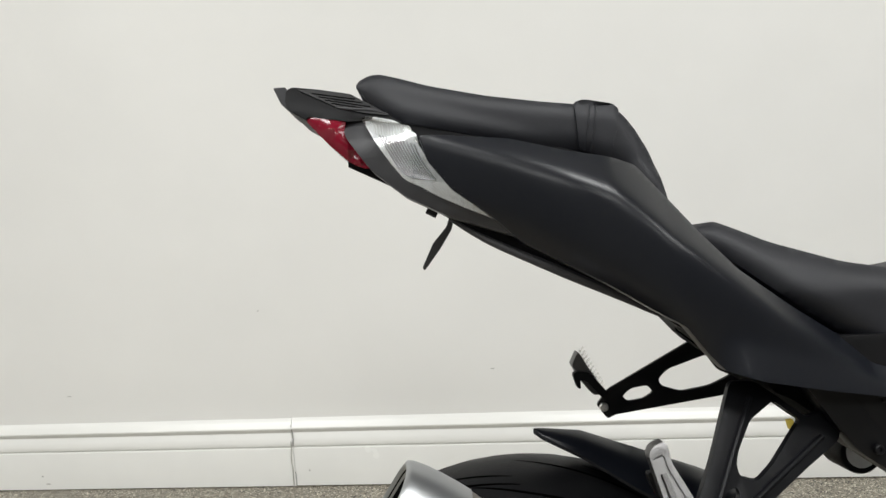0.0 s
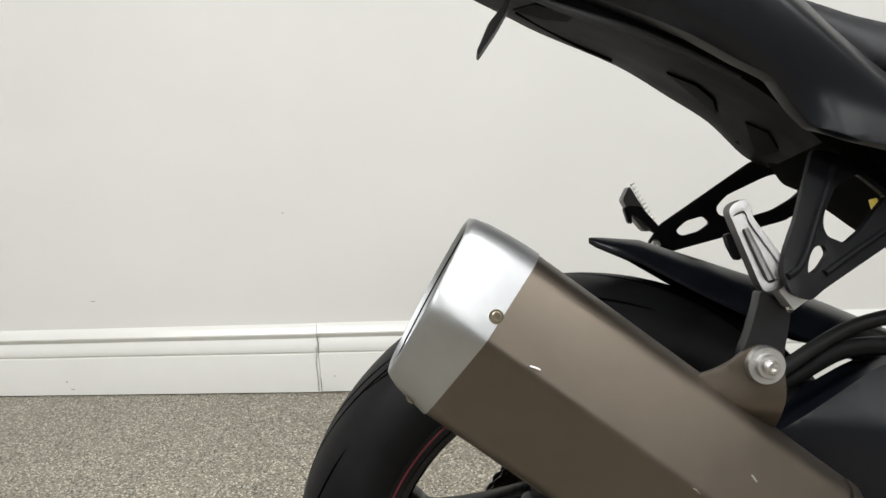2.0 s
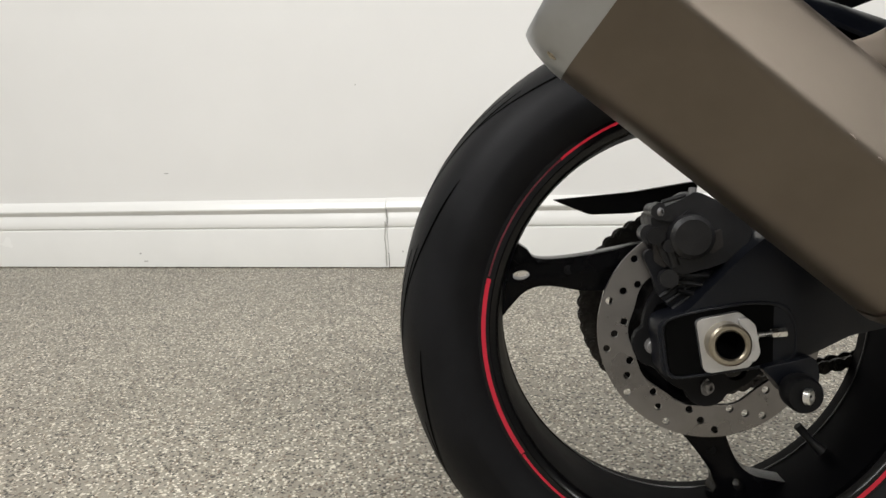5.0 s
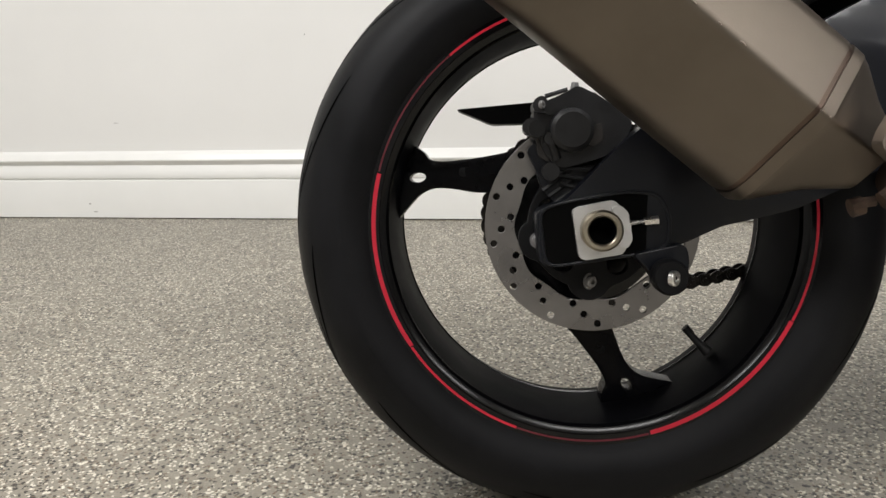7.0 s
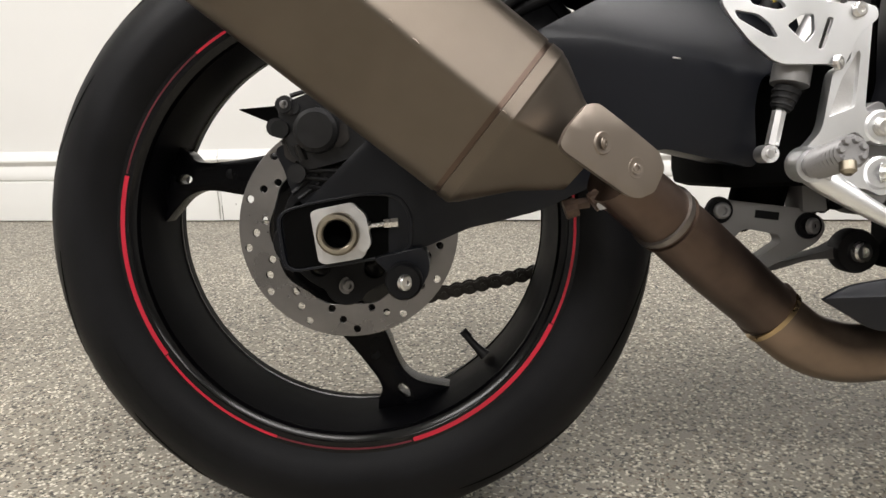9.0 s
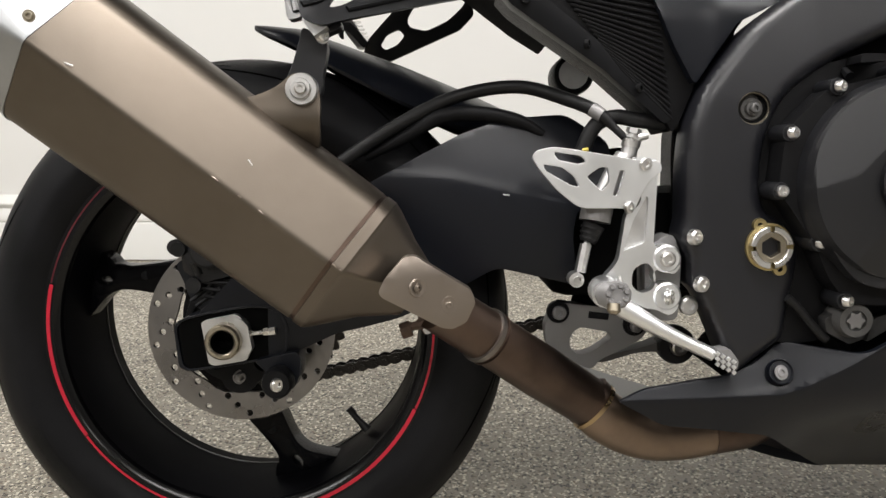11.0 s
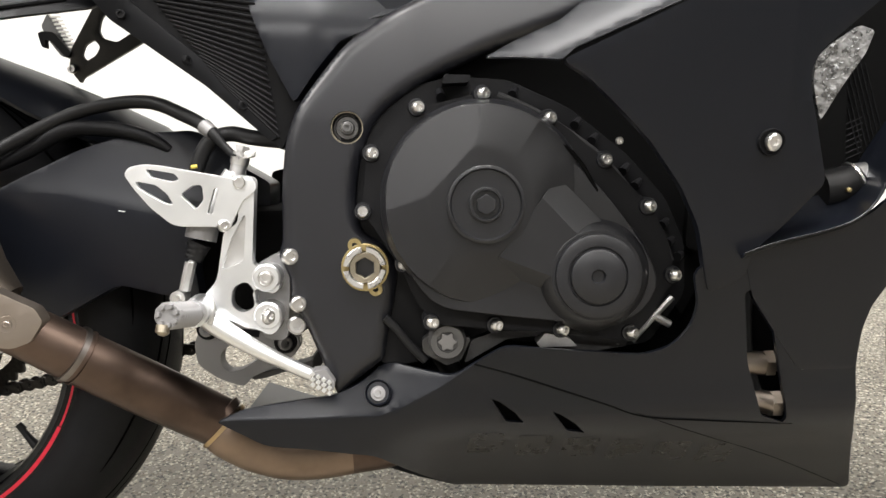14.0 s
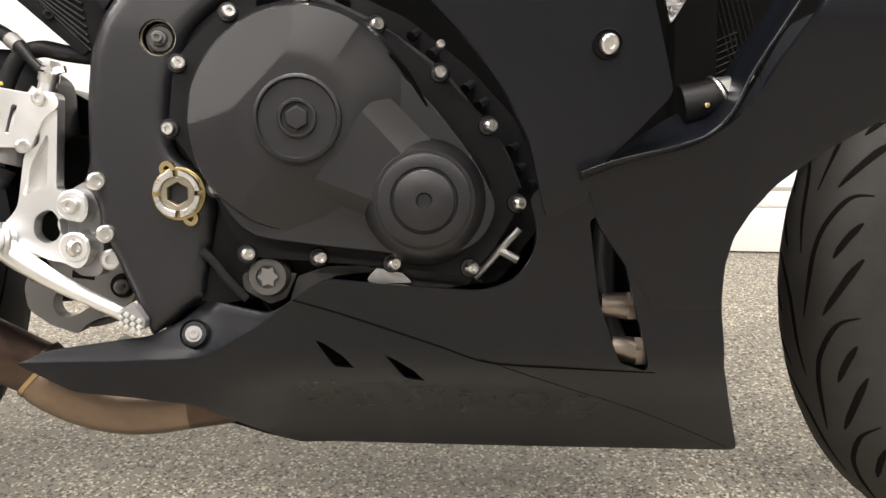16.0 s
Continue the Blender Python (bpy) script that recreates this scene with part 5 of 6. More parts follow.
frame_ob = part("frame", panel(rounded(fr_out, 0.012), frame_y, lambda x, z: -0.15, holes=[circle(0.555, 0.2305, 0.0165, 24)], grid=0.005, edge=0, dome=(0.011, 0.007), cuts=[[(0.4, 0.22), (1.3, 0.22)], [(0.62, -0.3), (0.62, 0.7)]]), FRAME_PAINT, bike, "black painted aluminium frame spar", angle=60)
part("engine_mount_bore", moved(revolve([(0.0176, -0.004), (0.0176, 0.03), (0.0, 0.03)], 28), pose(0.555, -0.194, 0.2305)), DARK, frame_ob)
part("engine_mount", moved(revolve([(0.0, -0.016), (0.004, -0.016), (0.004, -0.012), (0.0065, -0.012), (0.0075, -0.008), (0.011, -0.008), (0.0125, -0.004), (0.0140, -0.004), (0.0150, 0.0), (0.0150, 0.015)], 28), pose(0.555, -0.187, 0.2305)), RODGREY, frame_ob, "grey engine mounting bolt")
bolt("mount_bolt", 0.555, -0.2035, 0.2305, 0.005, 0.003, RODGREY, frame_ob)
part("mount_ring", moved(revolve([(0.0150, 0.0), (0.0150, -0.003), (0.0162, -0.003), (0.0162, 0.0)], 28), pose(0.555, -0.196, 0.2305)), NUT, frame_ob, "dull bronze ring")
# swingarm pivot: yellow keeper plate, ring with notches, hexagon hole
px, pz, py = 0.5700, 0.0910, -0.2040
part("pivot_keeper", panel(rounded(circle(px, pz, 0.0242, 28), 0.0), py - 0.003, py + 0.012, holes=[circle(px, pz, 0.016, 24)], edge=0.001), BRASS, frame_ob, "yellow passivated swingarm pivot keeper")
ears = [(0.560, 0.1135), (0.581, 0.072)]
for x, z in (ears[0], (2 * px - ears[0][0], 2 * pz - ears[0][1])):
    part("keeper_ear", moved(revolve([(0.0028, 0.0), (0.0028, -0.0035), (0.0068, -0.0035), (0.0074, 0.004)], 20), pose(x, py, z)), BRASS, frame_ob)
hexa = [(0.0105 * math.cos(radians(60 * k + 30)), 0.0105 * math.sin(radians(60 * k + 30))) for k in range(6)]
part("pivot_nut", moved(panel(circle(0, 0, 0.0155, 28), -0.004, 0.012, holes=[hexa], edge=0.001), pose(px, py - 0.003, pz)), NUT, frame_ob, "hexagon-socket pivot nut")
part("pivot_bore", moved(panel(hexa, 0.006, 0.012, edge=0), pose(px, py - 0.003, pz)), DARK, frame_ob)
for k in range(4):
    part("pivot_ring", moved(revolve([(0.0155, 0.004), (0.0155, -0.006), (0.0165, -0.007), (0.0205, -0.007), (0.0215, -0.006), (0.0215, 0.004)], 16, arc=(90 * k + 8, 90 * k + 84)), pose(px, py - 0.003, pz)), STEEL, frame_ob)
for x, z in [(0.493, 0.103), (0.500, 0.055)]:
    bolt("frame_bolt", x, -0.202, z, 0.0082, 0.008, STEEL, frame_ob, 0.0)
part("frame_pipe", tube([(0.62, -0.16, 0.02), (0.645, -0.17, -0.01), (0.66, -0.17, -0.03)], 0.012, 12), TRIM, bike)

# added near-black sheet that stands for the shade behind the frame's gap
gapf = [(0.496, 0.262), (0.493, 0.224), (0.491, 0.186), (0.491, 0.097), (0.526, 0.096), (0.550, 0.200), (0.556, 0.315), (0.587, 0.357), (0.540, 0.330)]
part("frame_gap_fill", panel(rounded(gapf, 0.004), -0.14, -0.13, edge=0), DARK, frame_ob)

lab = [(0.464, 0.156), (0.519, 0.156), (0.517, 0.125), (0.441, 0.127)]
part("battery_box", panel(rounded(lab, 0.004), 0.06, 0.10, edge=0.002), DARK, bike, "dark battery box behind the frame")

# -- engine --
cr_out = [(0.547, 0.223), (0.582, 0.264), (0.661, 0.280), (0.717, 0.276), (0.779, 0.247), (0.836, 0.201), (0.877, 0.155), (0.897, 0.109), (0.898, 0.056), (0.860, 0.004), (0.772, 0.003), (0.691, 0.014), (0.633, -0.008), (0.598, -0.013), (0.575, -0.007), (0.565, 0.040), (0.544, 0.121)]
crank = part("crankcase", panel(rounded(cr_out, 0.01), -0.192, 0.12, edge=0.006), TRIM, bike, "black engine crankcase")
gas = rounded([(0.575, 0.194), (0.579, 0.209), (0.599, 0.229), (0.620, 0.248), (0.637, 0.249), (0.687, 0.260), (0.703, 0.257), (0.753, 0.236), (0.769, 0.227), (0.811, 0.190), (0.851, 0.150), (0.869, 0.117), (0.877, 0.078), (0.853, 0.038), (0.835, 0.018), (0.819, 0.016), (0.763, 0.024), (0.695, 0.030), (0.639, 0.035), (0.620, 0.060), (0.608, 0.090), (0.601, 0.100), (0.580, 0.134), (0.569, 0.146)], 0.008)
flange = part("clutch_cover", panel(gas, -0.228, -0.19, edge=0.003), TRIM, bike, "black painted clutch cover with steel bolts")
cc0, sc0 = (0.688, 0.154), (0.7925, 0.0845)


FACES = [((0.6303, 0.1579), (0.6802, 0.2096), 0.26, ((0.602, 0.1421), (0.6303, 0.1579), 0.9), ((0.6802, 0.2096), (0.6877, 0.2343), 0.9))]


def facet_fall(x, z, faces):
    """How far the slanted faces beyond the given edges fall back from the flat front."""
    fall = 0.0
    for (xa, za), (xb, zb), k, *clip in faces:
        n = Vector((za - zb, xb - xa)).normalized()
        d = k * ((x - xa) * n.x + (z - za) * n.y)
        for (xa, za), (xb, zb), k in clip:
            n = Vector((za - zb, xb - xa)).normalized()
            d = min(d, k * ((x - xa) * n.x + (z - za) * n.y))
        fall = max(fall, d)
    return fall


def clutch_dome():
    """A shallow dome whose front is cut into slanted faces round a flat middle."""
    prof_r = [0.0, 0.0885, 0.0905, 0.0935, 0.0985, 0.1015]
    prof_y = [-0.0328, -0.0325, -0.0312, -0.0280, -0.012, 0.002]
    radii = [0.0] + [0.0025 * k for k in range(9, 36)] + [0.0885, 0.0905, 0.0920, 0.0935, 0.0950, 0.0970, 0.0985, 0.1015]
    n = 192
    bm = bmesh.new()
    rows = []
    for r in radii:
        row = []
        for k in range(n if r else 1):
            a = 2 * math.pi * k / n
            x, z = cc0[0] + r * math.cos(a), cc0[1] + r * math.sin(a)
            y = max(float(np.interp(r, prof_r, prof_y)), -0.0328 + max(facet_fall(x, z, FACES), (0.13 + 0.27 * max(0.0, math.cos(a + 0.6)) ** 0.7) * over(math.hypot(x - 0.684, z - 0.158) - 0.050, 0.004)))
            row.append(bm.verts.new((x, -0.228 + y, z)))
        rows.append(row)
    for k in range(n):
        bm.faces.new((rows[0][0], rows[1][k], rows[1][(k + 1) % n]))
    for A, B in zip(rows[1:], rows[2:]):
        for k in range(n):
            bm.faces.new((A[k], A[(k + 1) % n], B[(k + 1) % n], B[k]))
    return bm


part("clutch_dome", clutch_dome(), ENGINE, flange, angle=5)
part("dome_step", moved(revolve([(0.0972, 0.0), (0.0972, -0.0125), (0.0958, -0.0145), (0.0945, -0.0125)], 96), pose(cc0[0], -0.2285, cc0[1])), ENGINE, flange)
part("starter_dome", moved(revolve([(0.060, 0.002), (0.056, -0.014), (0.048, -0.028), (0.043, -0.033), (0.0, -0.034)], 56), pose(sc0[0], -0.228, sc0[1])), ENGINE, flange)
part("cover_skirt", panel(rounded([(0.701, 0.240), (0.744, 0.218), (0.798, 0.169), (0.836, 0.119), (0.858, 0.075), (0.836, 0.042), (0.798, 0.035), (0.710, 0.045), (0.639, 0.055), (0.610, 0.096), (0.614, 0.134)], 0.02), -0.247, -0.22, edge=0.012), ENGINE, flange, angle=50)
BRIDGE = [((0.7394, 0.1612), (0.7762, 0.1216), 0.40), ((0.7581, 0.1748), (0.8136, 0.1235), 1.5), ((0.7499, 0.0847), (0.7034, 0.1030), 0.9)]


def bridge_y(x, z):
    """The bridge: a flat band from the dome to the small boss, which falls away to both sides."""
    return -0.2602 - 0.01 * ((x - 0.701) * 0.655 - (z - 0.102) * 0.756) + facet_fall(x, z, BRIDGE)


part("cover_bridge", panel(rounded([(0.700, 0.104), (0.720, 0.130), (0.742, 0.160), (0.757, 0.178), (0.776, 0.160), (0.812, 0.122), (0.816, 0.085), (0.778, 0.060), (0.740, 0.070), (0.694, 0.083)], 0.003), bridge_y, -0.235, grid=0.006, edge=0, cuts=[[(0.7394, 0.1612), (0.7762, 0.1216)], [(0.7581, 0.1748), (0.8136, 0.1235)], [(0.7034, 0.1030), (0.7499, 0.0847)]]), ENGINE, flange, "raised bridge between the two domes", angle=8)
GR = [(0.712, 0.241), (0.732, 0.230), (0.748, 0.217), (0.765, 0.207), (0.780, 0.191), (0.789, 0.176), (0.796, 0.164)]
part("cover_groove", tube([(x, -0.2475, z) for x, z in GR], [0.0012, 0.002, 0.0022, 0.0022, 0.002, 0.0018, 0.0008], 6), DARK, flange)
BOLTS = [(0.625, 0.247), (0.688, 0.259), (0.752, 0.235), (0.807, 0.194), (0.849, 0.148), (0.874, 0.080), (0.832, 0.023), (0.763, 0.028), (0.698, 0.034), (0.635, 0.038), (0.609, 0.096), (0.571, 0.148), (0.580, 0.204)]
lug_base = None
for x, z in BOLTS:
    m = pose(x, -0.2265, z)
    if lug_base is None:
        lug_base = part("bolt_boss", revolve([(0.0, -0.004), (0.0078, -0.004), (0.0088, -0.002), (0.0092, 0.03)], 20), ENGINE, flange)
        lug_base.matrix_basis = m
    else:
        again(lug_base, m, flange)
    bolt("cover_bolt", x, -0.2305, z, 0.0058, 0.0070, STEEL, flange)
part("clutch_boss", moved(revolve([(0.0365, 0.006), (0.0365, -0.003), (0.035, -0.004), (0.0335, -0.004), (0.0322, -0.001), (0.0, -0.001)], 40), pose(cc0[0], -0.264, cc0[1])), ENGINE, flange)
part("clutch_plug", moved(revolve([(0.0165, 0.0), (0.0165, -0.003), (0.0155, -0.004), (0.0135, -0.004), (0.013, 0.001), (0.0, 0.001)], 32), pose(cc0[0], -0.265, cc0[1])), ENGINE, flange)
part("plug_hexagon", moved(panel([(0.010 * math.cos(radians(60 * k + 30)), 0.010 * math.sin(radians(60 * k + 30))) for k in range(6)], -0.005, 0.002, edge=0.0012), pose(cc0[0], -0.265, cc0[1])), ENGINE, flange)
part("starter_boss", moved(revolve([(0.041, 0.012), (0.0395, -0.001), (0.037, -0.002), (0.0285, -0.002), (0.0275, 0.0), (0.0265, 0.0), (0.0255, -0.0035), (0.024, -0.0045), (0.007, -0.0045), (0.0055, -0.001), (0.0, -0.001)], 44), pose(sc0[0], -0.265, sc0[1])), ENGINE, flange)
oil = [(0.650, 0.270), (0.676, 0.271), (0.678, 0.278), (0.652, 0.279)]
part("cover_clip", panel(rounded(oil, 0.002), -0.222, -0.19, edge=0.002), TRIM, bike)
pg2 = [(0.651, 0.016)]
drain = part("oil_sight_glass", moved(revolve([(0.0, -0.006), (0.0105, -0.006), (0.0105, -0.010), (0.0165, -0.010), (0.0175, -0.006), (0.019, 0.0), (0.019, 0.03)], 32), pose(pg2[0][0], -0.212, pg2[0][1])), RODGREY, bike, "dark grey oil sight glass housing")
star = []
for k in range(12):
    r = 0.0105 if k % 2 == 0 else 0.0062
    star.append((r * math.cos(math.pi * k / 6), r * math.sin(math.pi * k / 6)))
part("sight_star", moved(panel(rounded(star, 0.002), -0.003, 0.0, edge=0.0008), pose(pg2[0][0], -0.2185, pg2[0][1])), GREYCAST, drain)
CASE = plain("dull_dark_casting", (0.05, 0.049, 0.048), 0.42, metal=0.4, vary=0.3, scale=60, bump=0.15)
part("sight_lug", panel(rounded([(0.6253, 0.0157), (0.6344, 0.0227), (0.6613, 0.0194), (0.6756, 0.0172), (0.6647, -0.0054), (0.6502, -0.0105), (0.627, 0.0029)], 0.003), -0.2095, -0.19, edge=0.002), CASE, drain, "dull dark cast lug")
br1 = [(0.668, -0.009), (0.6756, 0.0145), (0.7009, 0.0235), (0.7405, 0.0240), (0.749, 0.013), (0.831, 0.004), (0.837, 0.012), (0.866, 0.043), (0.877, 0.057), (0.881, 0.051), (0.848, 0.008), (0.778, -0.003), (0.7441, 0.0178), (0.7116, 0.0151)]
part("gasket_edge", panel(rounded(br1, 0.003), -0.208, -0.19, edge=0.002), CASE, bike, "dark cast crankcase edge")
lv = [(0.740, 0.013), (0.749, 0.023), (0.772, 0.018), (0.781, 0.009), (0.743, 0.009)]
part("shift_link", panel(rounded(lv, 0.002), -0.222, -0.2, edge=0.002), CAST, bike)
tb2 = [(0.837, 0.012), (0.857, 0.034), (0.878, 0.056), (0.860, 0.037), (0.876, 0.028)]
part("cooling_stay", joined(tube([(tb2[0][0], -0.215, tb2[0][1]), (tb2[1][0], -0.215, tb2[1][1]), (tb2[2][0], -0.215, tb2[2][1])], 0.0035, 8, 2), tube([(tb2[3][0], -0.215, tb2[3][1]), (tb2[4][0], -0.215, tb2[4][1])], 0.004, 8, 0)), CAST, bike)
ln = [(0.704, 0.254), (0.748, 0.233), (0.804, 0.193), (0.833, 0.159), (0.861, 0.122), (0.875, 0.088)]
part("engine_loom", tube([(x, -0.215, z + 0.004) for x, z in ln], 0.005, 10), HOSE, bike)
# ribs and lugs of the crankcase round the cover's upper edge
for (xa, za), (xb, zb) in zip([(0.649, 0.259), (0.720, 0.260), (0.782, 0.229), (0.799, 0.213), (0.830, 0.182), (0.842, 0.167), (0.870, 0.127), (0.876, 0.109), (0.886, 0.095)], [(0.647, 0.272), (0.728, 0.271), (0.793, 0.239), (0.810, 0.223), (0.843, 0.193), (0.856, 0.177), (0.884, 0.135), (0.890, 0.115), (0.899, 0.098)]):
    part("case_rib", tube([(xa, -0.204, za), (xa + (xb - xa) * 0.6, -0.194, za + (zb - za) * 0.6)], [0.005, 0.0035], 8, 0), TRIM, crank)
# near-black fillers added to keep the gaps under the engine in shade
mnt = [(0.534, -0.049), (0.553, -0.025), (0.597, -0.016), (0.596, -0.036), (0.565, -0.053), (0.544, -0.057)]
part("mount_gap_fill", panel(rounded(mnt, 0.004), -0.16, -0.05, edge=0.002), DARK, bike)
fill = [(0.583, 0.060), (0.640, 0.035), (0.657, 0.011), (0.650, -0.026), (0.621, -0.020), (0.597, -0.025), (0.583, -0.017)]
part("crankcase_gap_fill", panel(rounded(fill, 0.006), -0.178, -0.05, edge=0.004), DARK, bike)
part("breather_hose", tube([(0.5886, -0.205, 0.039), (0.600, -0.205, 0.028), (0.612, -0.205, 0.012), (0.629, -0.205, -0.006)], 0.0046, 10), HOSE, bike, "thin black breather hose")
part("case_boss", moved(revolve([(0.0, 0.0), (0.006, -0.001), (0.007, -0.006), (0.0095, -0.007), (0.011, -0.005), (0.011, 0.02)], 24), pose(0.598, -0.182, 0.013)), CASE, crank)
# dark engine mass behind
part("engine_block", block(0.62, 1.02, -0.15, 0.12, -0.06, 0.30, 0.01), DARK, bike, "dark engine block")

# -- fairing: belly pan, side panel, intake lip --
belly = part("belly_pan", panel(rounded([(0.416, -0.064, 0.003), (0.442, -0.053), (0.482, -0.048), (0.534, -0.042), (0.563, -0.029), (0.588, -0.009), (0.621, -0.013), (0.655, -0.016), (0.674, -0.003), (0.705, 0.017), (0.764, 0.011), (0.842, 0.004), (0.869, 0.013), (0.884, 0.032), (0.889, 0.055), (0.880, 0.089), (0.915, 0.110), (0.967, 0.114), (1.052, 0.129), (1.063, 0.082), (1.051, 0.045), (1.054, -0.009), (1.066, -0.074), (1.123, -0.192), (0.885, -0.180), (0.656, -0.166), (0.575, -0.109), (0.514, -0.099), (0.463, -0.093)], 0.010),
             fairing_y, lambda x, z: fairing_y(x, z) + 0.006, holes=[rounded([(0.693, -0.040), (0.702, -0.044), (0.717, -0.056), (0.727, -0.069), (0.709, -0.067)], 0.002), rounded([(0.755, -0.056), (0.765, -0.061), (0.780, -0.072), (0.791, -0.085), (0.772, -0.081)], 0.002), rounded([(0.931, 0.068), (0.945, 0.070), (0.961, 0.042), (0.996, -0.071), (0.994, -0.077), (0.968, -0.067), (0.945, -0.006)], 0.006)], grid=0.01, edge=0.003, cuts=[BELLY_FOLD]), SATIN, bike, "matt black belly pan with two slits", angle=17)
# near-black sheets close the slits and paint the shade inside them
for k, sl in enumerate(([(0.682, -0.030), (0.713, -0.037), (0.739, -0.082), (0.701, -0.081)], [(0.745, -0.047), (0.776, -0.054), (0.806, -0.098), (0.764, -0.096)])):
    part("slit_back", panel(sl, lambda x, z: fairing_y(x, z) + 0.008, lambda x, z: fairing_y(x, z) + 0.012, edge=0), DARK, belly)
seam = [(0.676, -0.242, -0.002), (0.710, -0.238, -0.013), (0.767, -0.232, -0.034), (0.807, -0.228, -0.049), (0.849, -0.221, -0.065), (0.914, -0.217, -0.072), (1.004, -0.211, -0.079)]
part("panel_seam", tube([(x, y - 0.0002, z) for x, y, z in seam], [0.0011, 0.0011, 0.001, 0.0009, 0.0008, 0.0007, 0.0005], 6), DARK, belly)
# hair-thin near-black line drawn for the faint shade of a crease
crease = [(0.8414, -0.0608), (0.9132, -0.0917), (0.9987, -0.1286), (1.0626, -0.1613), (1.1092, -0.1865)]
part("panel_seam", tube([(x, fairing_y(x, z) - 0.0001, z) for x, z in spline(crease, 4)], 0.00032, 6), DARK, belly)
bb = [(0.580, -0.210, -0.037)]
part("bolt_recess", moved(revolve([(0.0, -0.001), (0.011, -0.001), (0.0125, -0.003), (0.0135, 0.0), (0.0135, 0.004)], 28), Matrix.Translation(bb[0]) @ pose(0, 0, 0, -18)), SATIN, belly)
bolt("fairing_bolt", bb[0][0], bb[0][1] - 0.002, bb[0][2], 0.0052, 0.003, GREYCAST, belly, 0.0075, tilt=-18)
# raised worn lettering as a row of plain bars
for k in range(6):
    x, z = 0.690 + 0.050 * k, -0.098 - 0.0050 * k
    part("mark_bar", panel(rounded([(x - 0.020, z - 0.015), (x + 0.017, z - 0.016), (x + 0.020, z + 0.015), (x - 0.017, z + 0.016)], 0.005), lambda x, z: fairing_y(x, z) - 0.00015, lambda x, z: fairing_y(x, z) + 0.002, grid=0.01, edge=0), WORN, belly)
# far half of the belly closes it below
part("belly_floor", loft([[(0.42, -0.10, -0.088), (0.42, 0.05, -0.088), (0.42, 0.05, -0.10), (0.42, -0.10, -0.10)], [(0.62, -0.10, -0.155), (0.62, 0.05, -0.155), (0.62, 0.05, -0.165), (0.62, -0.105, -0.165)], [(0.66, -0.11, -0.165), (0.66, 0.05, -0.165), (0.66, 0.05, -0.172), (0.66, -0.114, -0.172)], [(1.09, -0.09, -0.172), (1.09, 0.05, -0.172), (1.09, 0.05, -0.178), (1.09, -0.09, -0.178)]]), SATIN, bike)
up_out = [(0.750, 0.278), (0.773, 0.264), (0.796, 0.243), (0.830, 0.209), (0.860, 0.168), (0.878, 0.132), (0.887, 0.095), (0.895, 0.067), (0.927, 0.083), (0.930, 0.107), (0.959, 0.133), (0.994, 0.169), (0.985, 0.199), (0.978, 0.223), (0.970, 0.248), (0.968, 0.269), (0.974, 0.282), (0.985, 0.292), (1.025, 0.325), (1.052, 0.361), (0.934, 0.359), (0.856, 0.325)]
upper = part("side_fairing", panel(rounded(up_out, 0.008), upper_y, lambda x, z: upper_y(x, z) + 0.012, grid=0.012, edge=0.002, cuts=[[(0.95, -0.3), (0.95, 0.9)]]), SATIN, bike, "matt black side fairing panel", angle=32)
FA = [Vector(p) for p in [(0.750, 0.278), (0.856, 0.325)]]


def facet_y(x, z):
    """The angled upper face: it leans in above the line FA."""
    e = FA[1] - FA[0]
    d = (e.x * (z - FA[0].y) - e.y * (x - FA[0].x)) / e.length
    return upper_y(x, z) - 0.004 + 1.0 * over(d - 0.004, 0.008) - 0.25 * min(0.0, d)


fac = [(0.686, 0.284), (0.714, 0.282), (0.750, 0.278), (0.761, 0.288), (0.856, 0.327), (0.901, 0.351), (0.797, 0.352), (0.752, 0.315), (0.710, 0.297)]
part("fairing_facet", panel(rounded(fac, 0.003), facet_y, lambda x, z: facet_y(x, z) + 0.008, grid=0.008, edge=0.0015, cuts=[[tuple(p) for p in FA]]), SATIN, upper, "angled upper face of the fairing", angle=32)
# added near-black sheet, the shade seen between fairing and engine
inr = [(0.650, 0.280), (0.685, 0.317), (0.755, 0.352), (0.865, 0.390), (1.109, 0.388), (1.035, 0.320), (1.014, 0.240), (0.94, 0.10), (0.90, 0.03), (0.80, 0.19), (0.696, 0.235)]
part("fairing_gap_fill", panel(rounded(inr, 0.004), -0.175, -0.16, edge=0), DARK, bike)
fb = [(0.937, -0.306, 0.206)]
part("bolt_recess", moved(revolve([(0.0, -0.001), (0.010, -0.001), (0.0115, -0.0035), (0.0125, 0.0), (0.0125, 0.004)], 28), Matrix.Translation(fb[0]) @ pose(0, 0, 0, 8)), TRIM, upper)
bolt("fairing_bolt", fb[0][0], fb[0][1] - 0.002, fb[0][2], 0.0080, 0.005, STEEL, upper, tilt=8)
gp = [(0.807, -0.307, 0.210)]
bolt("loom_clip", gp[0][0], -0.285, gp[0][2], 0.0035, 0.004, STEEL, bike)
# rolled lip under the intake
lipc = [(0.919, 0.107), (0.946, 0.116), (0.995, 0.127), (1.022, 0.137), (1.040, 0.155), (1.057, 0.188), (1.091, 0.240), (1.108, 0.274)]
part("intake_lip", tube([(x, -0.298 + 0.02 * max(0, x - 1.0), z) for x, z in lipc], [0.0005, 0.0007, 0.0010, 0.0013, 0.0014, 0.0014, 0.0014, 0.0014], 10), SATIN, upper)
